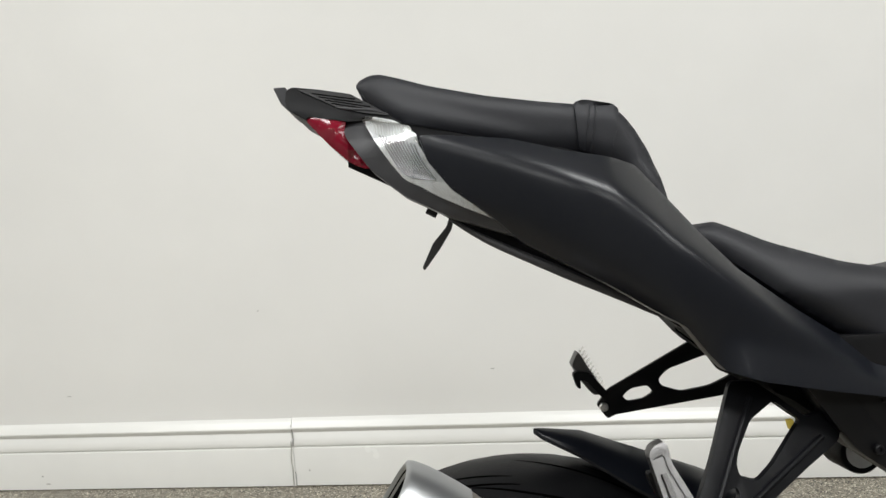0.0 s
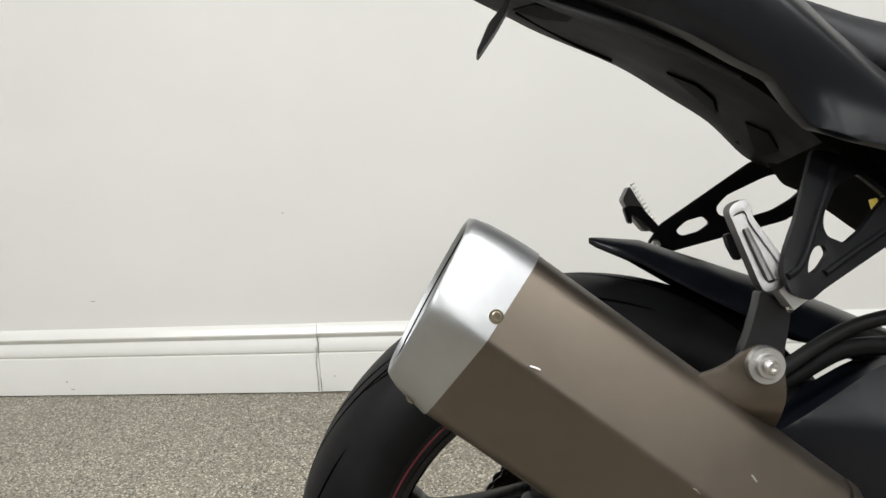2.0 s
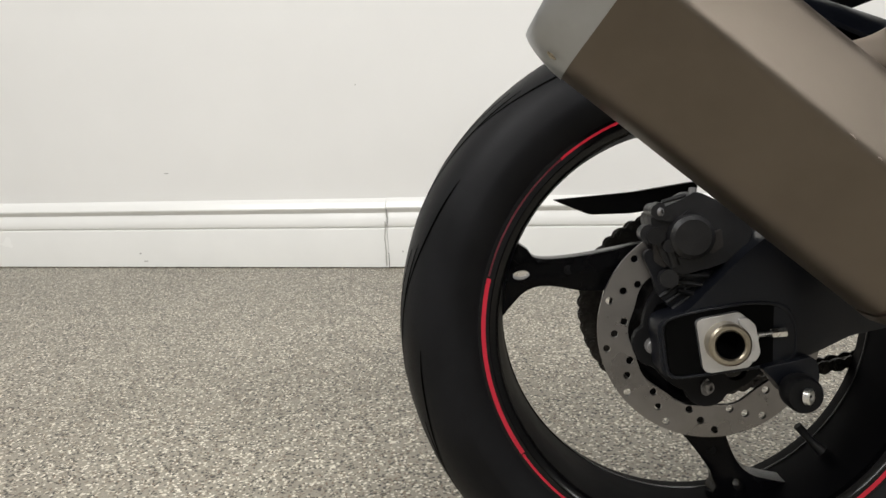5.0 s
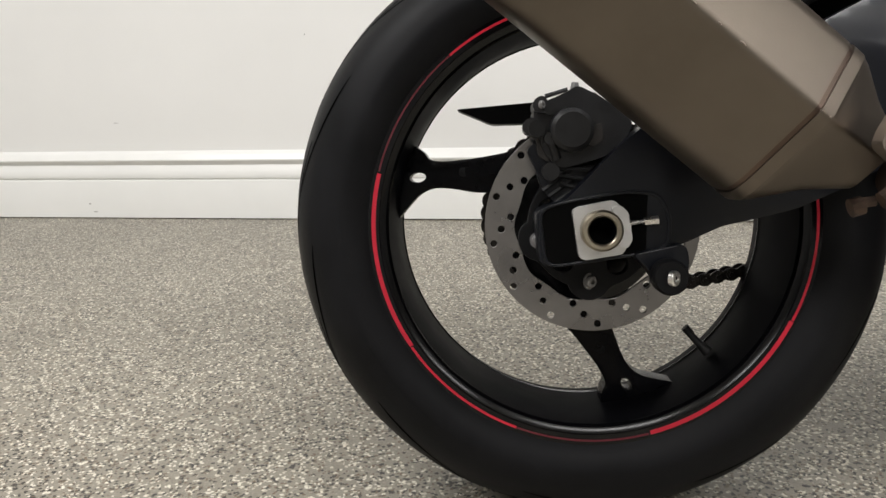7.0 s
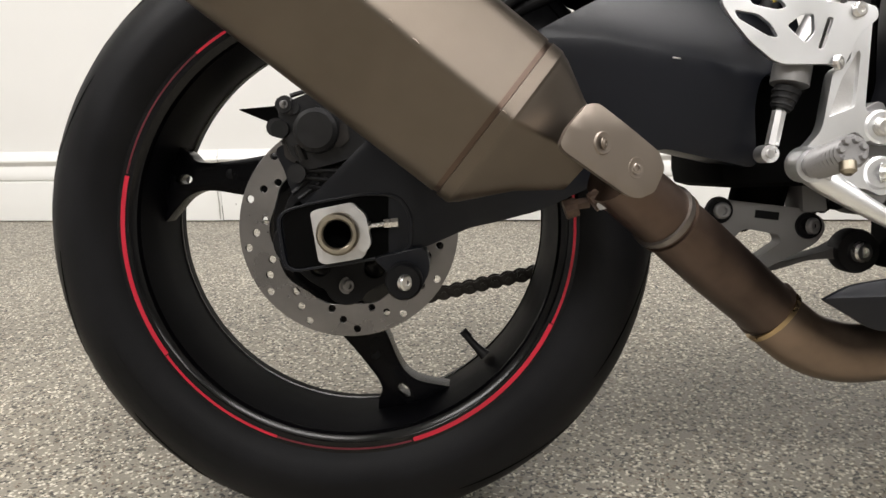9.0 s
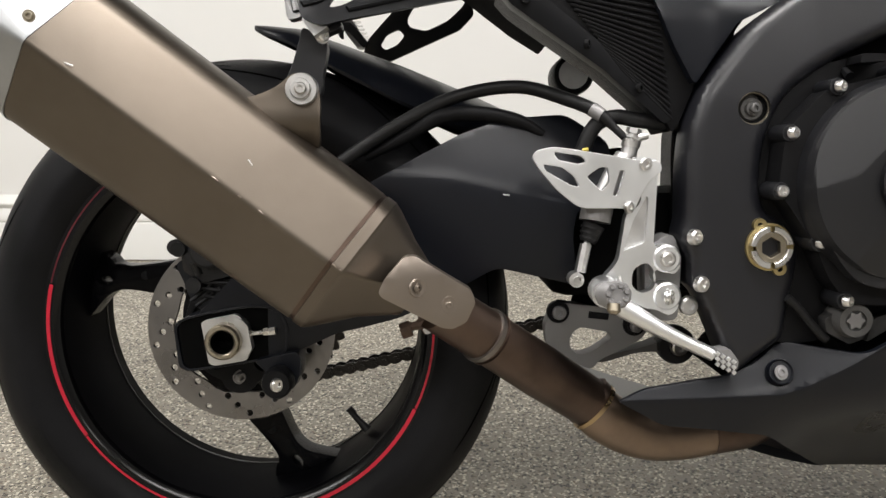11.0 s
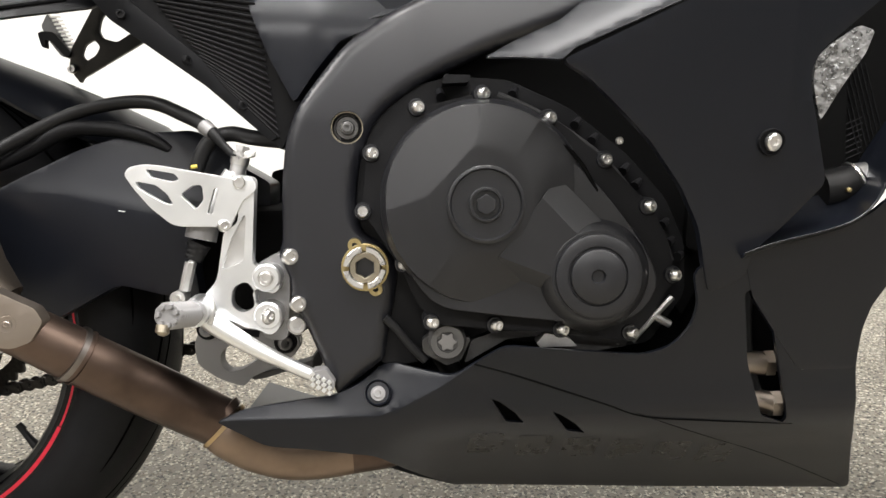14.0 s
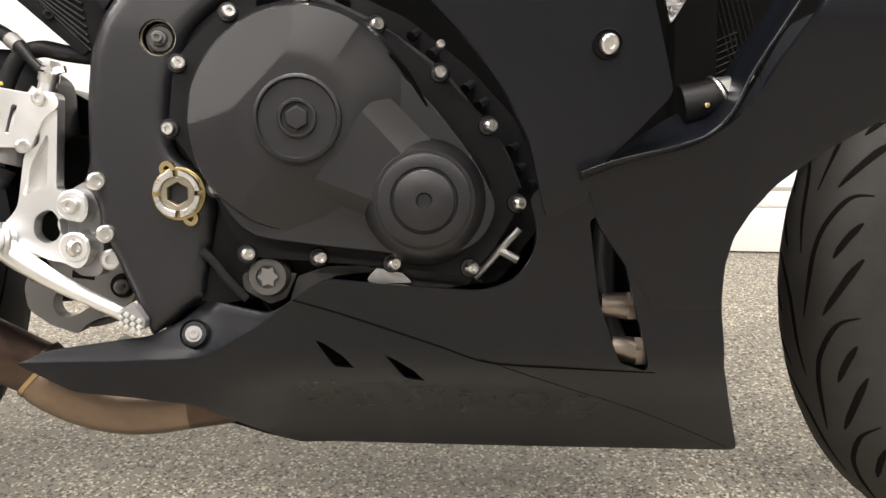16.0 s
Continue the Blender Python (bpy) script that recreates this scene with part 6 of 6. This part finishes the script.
inn = [(0.931, 0.108), (0.959, 0.124), (0.988, 0.143), (1.013, 0.157), (1.025, 0.159), (1.040, 0.167), (1.056, 0.195), (1.094, 0.252), (1.112, 0.289)]
floor_secs = [[(x, -0.298 + 0.02 * max(0, x - 1.0), z) for x, z in spline(lipc, 4)], None, None]
inner = [(x, -0.238, z) for x, z in spline(inn, 4)]
m_ = len(floor_secs[0])
inner = [inner[round(k * (len(inner) - 1) / (m_ - 1))] for k in range(m_)]
rows = [[tuple(Vector(a).lerp(Vector(b), v) + Vector((0, 0, -0.006)) * math.sin(math.pi * v)) for a, b in zip(floor_secs[0], inner)] for v in (0, 0.25, 0.5, 0.75, 1)]
back = [[(x, y + 0.004, z - 0.004) for x, y, z in r] for r in rows]
part("intake_floor", loft([[r[k] for r in rows] + [r[k] for r in reversed(back)] for k in range(m_)]), SATIN, upper, angle=60)
# front lower cheek with the wheel arch
ck = [(0.924, 0.106), (0.962, 0.116), (1.007, 0.129), (1.033, 0.139), (1.053, 0.158), (1.071, 0.191), (1.109, 0.246), (1.234, 0.272), (1.241, 0.141), (1.174, 0.147), (1.132, 0.125), (1.105, 0.108), (1.086, 0.094), (1.067, 0.072), (1.056, 0.051), (1.052, 0.027), (1.053, -0.016), (0.997, -0.016), (0.939, 0.062)]
part("front_cheek", panel(rounded(ck, 0.006), lambda x, z: fairing_y(x, z) - 0.0008 + 0.25 * max(0, x - 1.06) * min(1, max(0, z / 0.1)), lambda x, z: fairing_y(x, z) + 0.006 + 0.25 * max(0, x - 1.06) * min(1, max(0, z / 0.1)), grid=0.01, edge=0.0006), SATIN, bike, "matt black front fairing cheek around the wheel", angle=32)
# radiator and hoses behind the openings
part("far_fairing", panel(rounded([(0.70, 0.30), (0.80, 0.40), (1.40, 0.52), (1.46, 0.30), (1.25, 0.15), (1.16, 0.05), (1.12, -0.16), (0.66, -0.165), (0.72, -0.05), (0.95, 0.0), (0.98, 0.2)], 0.02), 0.17, 0.18, edge=0.003), SATIN, bike, "matt black fairing on the far side")
# near-black backing sheet added so the intake's depth stays in shade
part("intake_backing", panel(rounded([(0.90, 0.10), (0.93, 0.50), (1.40, 0.60), (1.30, 0.32), (1.13, 0.24), (1.05, 0.10)], 0.01), -0.185, -0.175, edge=0), DARK, bike)
part("radiator", block(1.02, 1.06, -0.20, 0.12, -0.08, 0.36, 0.004), DARK, bike, "dark radiator core")
for k in range(26):
    part("radiator_fin", block(1.013, 1.02, -0.174, 0.10, 0.115 + 0.009 * k, 0.1175 + 0.009 * k, 0), TRIM, bike)
hs = [(1.012, 0.1625), (1.030, 0.1655), (1.046, 0.1705)]
part("coolant_hose", tube([(x, -0.245, z) for x, z in hs], [0.0180, 0.0178, 0.0165], 20), HOSE, bike, "black coolant hose")
d0 = [(1.0295, 0.1613)]
part("hose_dot", moved(revolve([(0.0, -0.001), (0.0022, 0.0), (0.0022, 0.004)], 16), pose(d0[0][0], -0.266, d0[0][1])), BRASS, bike)
hc = [(1.0445, 0.1710), (1.0525, 0.1750), (1.0750, 0.1880)]
part("hose_clip", ring((hc[0][0], -0.245, hc[0][1]), (hc[1][0], -0.245, hc[1][1]), 0.0155, 0.0182, 0.004), STEEL, bike, "bright hose clip")
part("hose_union", tube([(hc[1][0] - 0.004, -0.245, hc[1][1] - 0.002), (hc[2][0], -0.245, hc[2][1])], [0.0150, 0.002], 16, 0), ALU, bike, "bright tapered hose end")
for i, (pts) in enumerate(([(0.955, -0.017), (0.981, -0.019)], [(0.964, -0.056), (0.989, -0.062)])):
    (x0, z0), (x1, z1) = pts
    part("oil_line_fitting", joined(tube([(x0, -0.195, z0), (x1, -0.195, z1)], 0.0125, 16, 0), tube([(x1 - 0.002, -0.195, z1), (x1 + 0.008, -0.195, z1)], 0.0145, 6, 0), tube([(x1 + 0.008, -0.195, z1), (x1 + 0.018, -0.195, z1 - 0.001)], 0.008, 12, 0)), SHIELD, bike, "bright steel hose fitting")
part("oil_line", tube([(0.97, -0.17, 0.09), (0.962, -0.18, 0.03), (0.96, -0.19, -0.01), (0.97, -0.19, -0.05), (0.99, -0.18, -0.075)], 0.011, 12), HOSE, bike)
# near-black sheet paints the shade at the back of the fairing slot
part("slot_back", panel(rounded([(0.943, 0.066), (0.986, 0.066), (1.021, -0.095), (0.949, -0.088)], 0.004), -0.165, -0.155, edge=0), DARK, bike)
# fine wire guard in the intake
gm = [(1.034, 0.258), (1.093, 0.257), (1.048, 0.186), (1.094, 0.242)]
for k in range(7):
    t = k / 12
    x0 = gm[0][0] + (gm[1][0] - gm[0][0]) * t
    part("guard_wire", tube([(x0 + 0.02, -0.187, gm[0][1] + 0.03), (x0 + 0.048, -0.187, gm[2][1])], 0.0005, 5, 0), TRIM, bike)
    z0 = gm[2][1] + (gm[0][1] - gm[2][1]) * t
    part("guard_wire", tube([(gm[0][0] + 0.02, -0.187, z0), (1.082, -0.187, z0 + 0.012)], 0.0005, 5, 0), TRIM, bike)
# crinkled foil sheet beside the intake
foil = plain("crinkled_foil", (0.26, 0.26, 0.26), 0.3, metal=0.9, vary=0.5, scale=160, bump=1.0, fine=260)
fo = [(0.987, 0.259), (0.989, 0.281), (1.004, 0.295), (1.029, 0.311), (1.043, 0.306), (1.035, 0.286), (1.015, 0.258), (0.994, 0.225)]
part("heat_foil", panel(rounded(fo, 0.004), -0.278, -0.274, grid=0.01, edge=0.001), foil, bike, "crinkled silver heat foil")

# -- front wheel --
# groove shade for the front tyre's ribbons, a little paler than the rear's
FRONT_GROOVE = plain("front_groove_shade", (0.0045, 0.0043, 0.0040), 0.85, bump=0.1, spec=0.06)
front = wheel("front_wheel", 0.302, 0.061, 0.050, "gloss black front rim behind the fairing", DUSTY)
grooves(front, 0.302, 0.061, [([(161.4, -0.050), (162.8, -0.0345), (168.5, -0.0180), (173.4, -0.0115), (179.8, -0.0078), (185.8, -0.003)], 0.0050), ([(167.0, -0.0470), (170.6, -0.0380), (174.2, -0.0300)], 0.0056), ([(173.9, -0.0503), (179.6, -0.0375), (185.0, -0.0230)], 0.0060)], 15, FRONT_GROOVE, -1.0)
front.matrix_basis = pose(1.44, -0.03, -0.008, 0, 0, 24)

# -- rearset: heel guard, master cylinder, brake pedal --
hg = rounded([(0.332, 0.188), (0.337, 0.195), (0.352, 0.198), (0.369, 0.196), (0.437, 0.183), (0.449, 0.181), (0.461, 0.182), (0.464, 0.171), (0.449, 0.160), (0.442, 0.146), (0.434, 0.130), (0.424, 0.134), (0.385, 0.135), (0.376, 0.138), (0.356, 0.155), (0.340, 0.175)], 0.005)
h1 = rounded([(0.354, 0.193), (0.382, 0.188), (0.387, 0.182), (0.379, 0.180), (0.358, 0.185)], 0.003)
h2 = rounded([(0.343, 0.181), (0.363, 0.177), (0.374, 0.168), (0.380, 0.157), (0.371, 0.159), (0.346, 0.174)], 0.003)
h3 = rounded([(0.387, 0.167), (0.400, 0.176), (0.409, 0.176), (0.410, 0.161), (0.402, 0.152)], 0.003)
h4 = rounded([(0.421, 0.173), (0.426, 0.172), (0.418, 0.147), (0.413, 0.147)], 0.003)
guard = part("heel_guard", panel(hg, -0.200, -0.194, holes=[h1, h2, h3, h4], edge=0.0015), ALU, bike, "silver aluminium heel guard with cut-outs")
bolt("guard_bolt", 0.446, -0.2, 0.178, 0.0062, 0.005, STEEL, guard)
bolt("guard_bolt", 0.428, -0.2, 0.135, 0.0062, 0.005, STEEL, guard)
rb = rounded([(0.435, 0.187), (0.461, 0.183), (0.460, 0.169), (0.455, 0.095), (0.465, 0.091), (0.480, 0.087), (0.483, 0.072), (0.476, 0.064), (0.460, 0.071), (0.454, 0.066), (0.457, 0.054), (0.479, 0.048), (0.482, 0.031), (0.472, 0.021), (0.457, 0.029), (0.447, 0.030), (0.430, 0.039), (0.412, 0.042), (0.402, 0.061), (0.419, 0.079), (0.428, 0.130), (0.442, 0.136), (0.445, 0.169)], 0.008)
rbh = rounded([(0.434, 0.072), (0.449, 0.079), (0.458, 0.066), (0.456, 0.050), (0.442, 0.045), (0.432, 0.054)], 0.012)
POCKET = rounded([(0.449, 0.146), (0.4505, 0.142), (0.4465, 0.098), (0.424, 0.090), (0.435, 0.122)], 0.003)
bracket = part("rearset_bracket", panel(rb, -0.196, -0.180, holes=[rbh, POCKET], edge=0.002), ALU, bike, "cast silver rearset bracket")
part("bracket_pocket", panel(POCKET, -0.1895, -0.182, edge=0), CAST, bracket)
for x, z in [(0.469, 0.081), (0.469, 0.042)]:
    part("bolt_boss", moved(revolve([(0.0, -0.008), (0.0125, -0.008), (0.0145, -0.006), (0.0145, 0.02)], 24), pose(x, -0.190, z)), ALU, bracket)
    bolt("rearset_bolt", x, -0.198, z, 0.0072, 0.006, STEEL, bracket, 0.0085)
part("frame_lug", panel(rounded([(0.451, 0.091), (0.481, 0.107), (0.490, 0.081), (0.486, 0.012), (0.460, 0.013), (0.451, 0.038)], 0.01), -0.175, -0.14, edge=0.004), GREYCAST, bike)
bolt("lug_bolt", *[(x, -0.176, z) for x, z in [(0.495, 0.029)]][0], 0.010, 0.008, CAST, bike)
mc = [(0.434, 0.192), (0.420, 0.165), (0.404, 0.134), (0.397, 0.116), (0.391, 0.099), (0.389, 0.094), (0.382, 0.072), (0.377, 0.061)]
master = part("brake_master_cylinder", tube([(mc[0][0], -0.165, mc[0][1] - 0.006), (mc[1][0], -0.168, mc[1][1]), (mc[2][0], -0.172, mc[2][1])], 0.0115, 16, 3), CAST, bike, "silver rear brake master cylinder")
part("cylinder_collar", tube([(mc[2][0] - 0.001, -0.174, mc[2][1] + 0.004), (mc[3][0] + 0.002, -0.176, mc[3][1] + 0.004)], 0.0165, 18, 0), GREYCAST, master)
part("rubber_boot", tube([(mc[3][0] + 0.001, -0.176, mc[3][1]), (mc[4][0], -0.178, mc[4][1])], [0.012, 0.0085], 16, 0), HOSE, master)
for k in range(3):
    t = 0.2 + 0.3 * k
    a, b = Vector((mc[3][0], -0.176, mc[3][1])), Vector((mc[4][0], -0.178, mc[4][1]))
    part("boot_ring", tube([tuple(a.lerp(b, t - 0.06)), tuple(a.lerp(b, t + 0.06))], 0.0128 - 0.0034 * t, 16, 0), HOSE, master)
part("clevis_bolt", tube([(mc[7][0], -0.197, mc[7][1]), (mc[7][0], -0.190, mc[7][1])], 0.0042, 10, 0), STEEL, master)
part("push_rod", joined(tube([(mc[4][0], -0.178, mc[4][1]), (mc[5][0], -0.18, mc[5][1])], 0.004, 10, 0), tube([(mc[5][0], -0.18, mc[5][1] + 0.003), (mc[6][0], -0.182, mc[6][1] - 0.004)], 0.0062, 8, 0), tube([(mc[7][0], -0.192, mc[7][1]), (mc[7][0], -0.172, mc[7][1])], 0.0078, 16, 0)), CAST, master, "bright push rod and clevis")
ub = [(0.4365, 0.186), (0.4400, 0.200), (0.4435, 0.2145)]
union = part("banjo_bolt", joined(tube([(ub[0][0], -0.165, ub[0][1]), (ub[1][0], -0.165, ub[1][1])], 0.0085, 12, 0), tube([(ub[1][0], -0.165, ub[1][1]), (ub[2][0], -0.165, ub[2][1])], 0.0052, 10, 0), tube([(0.4425, -0.165, 0.2105), (0.4438, -0.165, 0.2155)], 0.0080, 6, 0)), CAST, bike, "silver banjo bolt and hose union")
part("union_ring", tube([(0.4392, -0.165, 0.1965), (0.4408, -0.165, 0.2040)], 0.0098, 14, 0), STEEL, union)
part("union_ring", tube([(0.4412, -0.165, 0.2055), (0.4420, -0.165, 0.2085)], 0.0086, 14, 0), CAST, union)
part("union_arm", tube([(0.4405, -0.168, 0.2000), (0.4490, -0.168, 0.2060), (0.4570, -0.168, 0.2075)], [0.0045, 0.0040, 0.0034], 10, 3), STEEL, union)
pd = [(0.400, 0.051), (0.418, 0.036), (0.454, 0.013), (0.483, -0.003), (0.513, -0.018)]
pedal = part("brake_pedal", tube([(pd[0][0], -0.20, pd[0][1]), (pd[1][0], -0.205, pd[1][1]), (pd[2][0], -0.207, pd[2][1]), (pd[3][0], -0.206, pd[3][1]), (pd[4][0], -0.205, pd[4][1])], [0.0115, 0.011, 0.0085, 0.007, 0.007], 14), ALU, bike, "polished aluminium brake pedal")
pt = [(0.513, -0.013), (0.528, -0.011), (0.537, -0.024), (0.535, -0.033), (0.525, -0.029), (0.514, -0.022)]
part("pedal_pad", panel(rounded(pt, 0.002), -0.213, -0.19, edge=0.002), GREYCAST, pedal, "knurled pedal tip")
pc = ((pt[0][0] + pt[3][0]) / 2, (pt[0][1] + pt[3][1]) / 2)
for i in range(4):
    for j in range(3):
        part("pedal_stud", block(-0.0021, 0.0021, -0.0020, 0.001, -0.0021, 0.0021, 0.0008), ALU, pedal).matrix_basis = pose(pc[0] - 0.009 + 0.0055 * i, -0.2135, pc[1] + 0.008 - 0.0055 * j - 0.003 * i, 0, 45, 0)
# rider's peg, standing out to the side
fx0 = [(0.399, 0.050)]
p0, p1 = Vector((fx0[0][0] + 0.002, -0.222, fx0[0][1])), Vector((0.398, -0.292, 0.060))
rpeg = part("rider_peg", tube([tuple(p0), tuple(p1)], [0.0105, 0.0115], 14, 0), GREYCAST, bike, "knurled aluminium rider footrest")
part("peg_clevis", tube([(fx0[0][0] + 0.004, -0.196, fx0[0][1] + 0.001), tuple(p0)], [0.0155, 0.0140], 20, 0), ALU, rpeg)
axis = (p1 - p0).normalized()
sd = axis.orthogonal().normalized()
up_ = axis.cross(sd)
for k in range(9):
    c = p0.lerp(p1, 0.18 + 0.8 * k / 8)
    part("peg_ridge", tube([tuple(c - axis * 0.0020), tuple(c), tuple(c + axis * 0.0020)], [0.0112, 0.0132, 0.0112], 10, 0), GREYCAST, rpeg)
for k in range(7):
    a = 2 * math.pi * k / 7
    c = p1 + (sd * math.cos(a) + up_ * math.sin(a)) * 0.0085
    part("peg_tooth", tube([tuple(c), tuple(c + axis * 0.004)], [0.0034, 0.0022], 6, 0), GREYCAST, rpeg)
part("peg_spring", tube([(fx0[0][0] + 0.016, -0.212, fx0[0][1] + 0.016), (fx0[0][0] + 0.020, -0.215, fx0[0][1] + 0.002), (fx0[0][0] + 0.016, -0.216, fx0[0][1] - 0.012)], 0.0028, 8), CAST, rpeg, "steel return spring")
part("peg_feeler", tube([(0.394, -0.294, 0.052), (0.3935, -0.296, 0.0455), (0.393, -0.297, 0.043)], [0.0062, 0.0062, 0.003], 12, 0), NUT, rpeg, "dull yellow feeler bolt")

# -- linkage below the swingarm --
lk = rounded([(0.367, 0.011), (0.375, 0.019), (0.392, 0.016), (0.462, 0.006), (0.479, -0.004), (0.482, -0.015), (0.473, -0.029), (0.445, -0.043), (0.422, -0.053)] + [(0.414, -0.064), (0.385, -0.054), (0.360, -0.036), (0.357, -0.009)], 0.008)
lkh = rounded([(0.388, -0.022), (0.399, -0.012), (0.434, -0.019), (0.437, -0.027), (0.412, -0.043), (0.396, -0.046), (0.387, -0.036)], 0.006)
link = part("shock_linkage", panel(lk, -0.068, -0.045, holes=[lkh], edge=0.003), GREYCAST, bike, "grey cast suspension link")
part("link_mark", block(-0.012, 0.012, -0.001, 0.001, -0.004, 0.004, 0.0004), TRIM, link).matrix_basis = pose(*[(x, -0.0685, z) for x, z in [(0.422, 0.001)]][0], 0, 8, 0)
for x, z in [(0.374, 0.007), (0.464, -0.011)]:
    part("link_bush", moved(revolve([(0.0, -0.007), (0.008, -0.007), (0.009, -0.003), (0.013, -0.003), (0.014, 0.002)], 24), pose(x, -0.068, z)), TRIM, link)
    bolt("link_bolt", x, -0.074, z, 0.0082, 0.006, GREYCAST, link)
rod = rounded([(0.420, -0.052), (0.455, -0.045), (0.490, -0.037), (0.513, -0.023), (0.536, -0.026), (0.542, -0.044), (0.531, -0.055), (0.512, -0.056), (0.496, -0.046), (0.467, -0.047), (0.437, -0.056), (0.423, -0.058)], 0.01)
rd = part("link_rod", panel(rod, -0.06, -0.03, edge=0.004), RODGREY, bike, "grey cast link rod")
lx, lz = [(0.516, -0.039)][0]
part("rod_bush", moved(revolve([(0.0, -0.004), (0.010, -0.004), (0.012, -0.002), (0.021, -0.002), (0.023, 0.004), (0.023, 0.02)], 30), pose(lx, -0.065, lz)), HOSE, rd)
bolt("rod_bolt", lx, -0.069, lz, 0.0105, 0.008, STEEL, rd)
up = [(0.454, 0.037), (0.476, 0.034), (0.480, 0.004), (0.456, 0.003)]
part("frame_foot", panel(rounded(up, 0.003), -0.075, -0.03, edge=0.003), GREYCAST, bike)
part("shock_body", tube([(0.42, MID, 0.0), (0.44, MID, 0.08), (0.455, MID, 0.145)], 0.028, 18), DARK, bike, "dark rear shock absorber")
part("swingarm_front", block(0.36, 0.60, -0.11, 0.08, 0.03, 0.15, 0.02), DARK, bike, "swingarm pivot tube")

# -- hoses and the small reservoir --
b1 = [(0.112, -0.14, 0.173), (0.135, -0.13, 0.192), (0.194, -0.12, 0.229), (0.260, -0.11, 0.259), (0.328, -0.114, 0.267), (0.3793, -0.140, 0.2490), (0.4073, -0.158, 0.2335), (0.4229, -0.163, 0.2170), (0.4345, -0.165, 0.2055)]
hose = part("brake_hose", tube(b1, [0.0075] * 6 + [0.0070, 0.0042, 0.0040], 12), HOSE, bike, "black rear brake hose")
part("hose_ferrule", tube([(0.4015, -0.1545, 0.2375), (0.4115, -0.160, 0.2298)], [0.0082, 0.0076], 12, 0), GREYCAST, hose, "grey crimped hose ferrule")
b2 = [(0.156, 0.194), (0.197, 0.214), (0.243, 0.237), (0.289, 0.238), (0.328, 0.229), (0.354, 0.214)]
part("loom_cover", tube([(x, -0.115, z) for x, z in b2], [0.005, 0.008, 0.009, 0.009, 0.008, 0.005], 12), TRIM, bike)
b3 = [(0.3895, 0.186), (0.3925, 0.1965), (0.4000, 0.2130), (0.4105, 0.2245), (0.4290, 0.2290), (0.4490, 0.2250), (0.4741, 0.2215), (0.492, 0.2205)]
part("reservoir_hose", tube([(x, -0.15, z) for x, z in b3], 0.0082, 14), HOSE, bike, "thick black fluid hose")
yl = [(0.3923, 0.1945)]
part("hose_tag", tube([(yl[0][0] - 0.003, -0.164, yl[0][1]), (yl[0][0] + 0.003, -0.164, yl[0][1] + 0.001)], 0.0019, 8, 0), YELLOW, bike)
rc = [(0.410, 0.294)]
res = part("fluid_reservoir", moved(revolve([(0.0, -0.010), (0.018, -0.010), (0.018, -0.012), (0.024, -0.012), (0.026, -0.009), (0.026, 0.04), (0.0, 0.04)], 32), pose(rc[0][0], 0.03, rc[0][1])), TRIM, bike, "black-rimmed fluid reservoir")
part("reservoir_face", moved(revolve([(0.0, -0.013), (0.0185, -0.0125), (0.0185, -0.010)], 28), pose(rc[0][0], 0.03, rc[0][1])), PALE, res, "pale reservoir face")
ol = [(0.464, 0.188), (0.494, 0.1865), (0.494, 0.174), (0.464, 0.176)]
part("battery_label", panel(rounded(ol, 0.001), 0.03, 0.034, edge=0), ORANGE, bike, "orange warning label")
wl = [(0.464, 0.176), (0.494, 0.174), (0.494, 0.157), (0.464, 0.159)]
part("battery_label", panel(rounded(wl, 0.001), 0.0295, 0.034, edge=0), WHITE_LABEL, bike, "white label under the orange one")
part("inner_tray", panel(rounded([(0.440, 0.146), (0.505, 0.144), (0.503, 0.077), (0.456, 0.092)], 0.006), -0.105, 0.05, edge=0.004), DARK, bike)
# two dark filler panels added to hide the bright wall behind the rearset
part("swingarm_gap_fill", panel(rounded([(0.3931, 0.2067), (0.4134, 0.1979), (0.4496, 0.1766), (0.4467, 0.1126), (0.3883, 0.1137)], 0.006), -0.05, 0.02, edge=0.004), SATIN, bike, "matt black filler panel above the swingarm")
part("label_gap_fill", panel(rounded([(0.4241, 0.1904), (0.4455, 0.1956), (0.4788, 0.2024), (0.505, 0.2024), (0.505, 0.144), (0.4203, 0.1455)], 0.004), 0.105, 0.115, edge=0.002), DARK, bike, "black filler panel behind the labels")
yt = [(0.250, 0.379), (0.256, 0.380), (0.258, 0.372), (0.252, 0.370)]
part("cable_tag", panel(rounded(yt, 0.001), -0.17, -0.166, edge=0), YELLOW, bike, "small yellow cable tag")
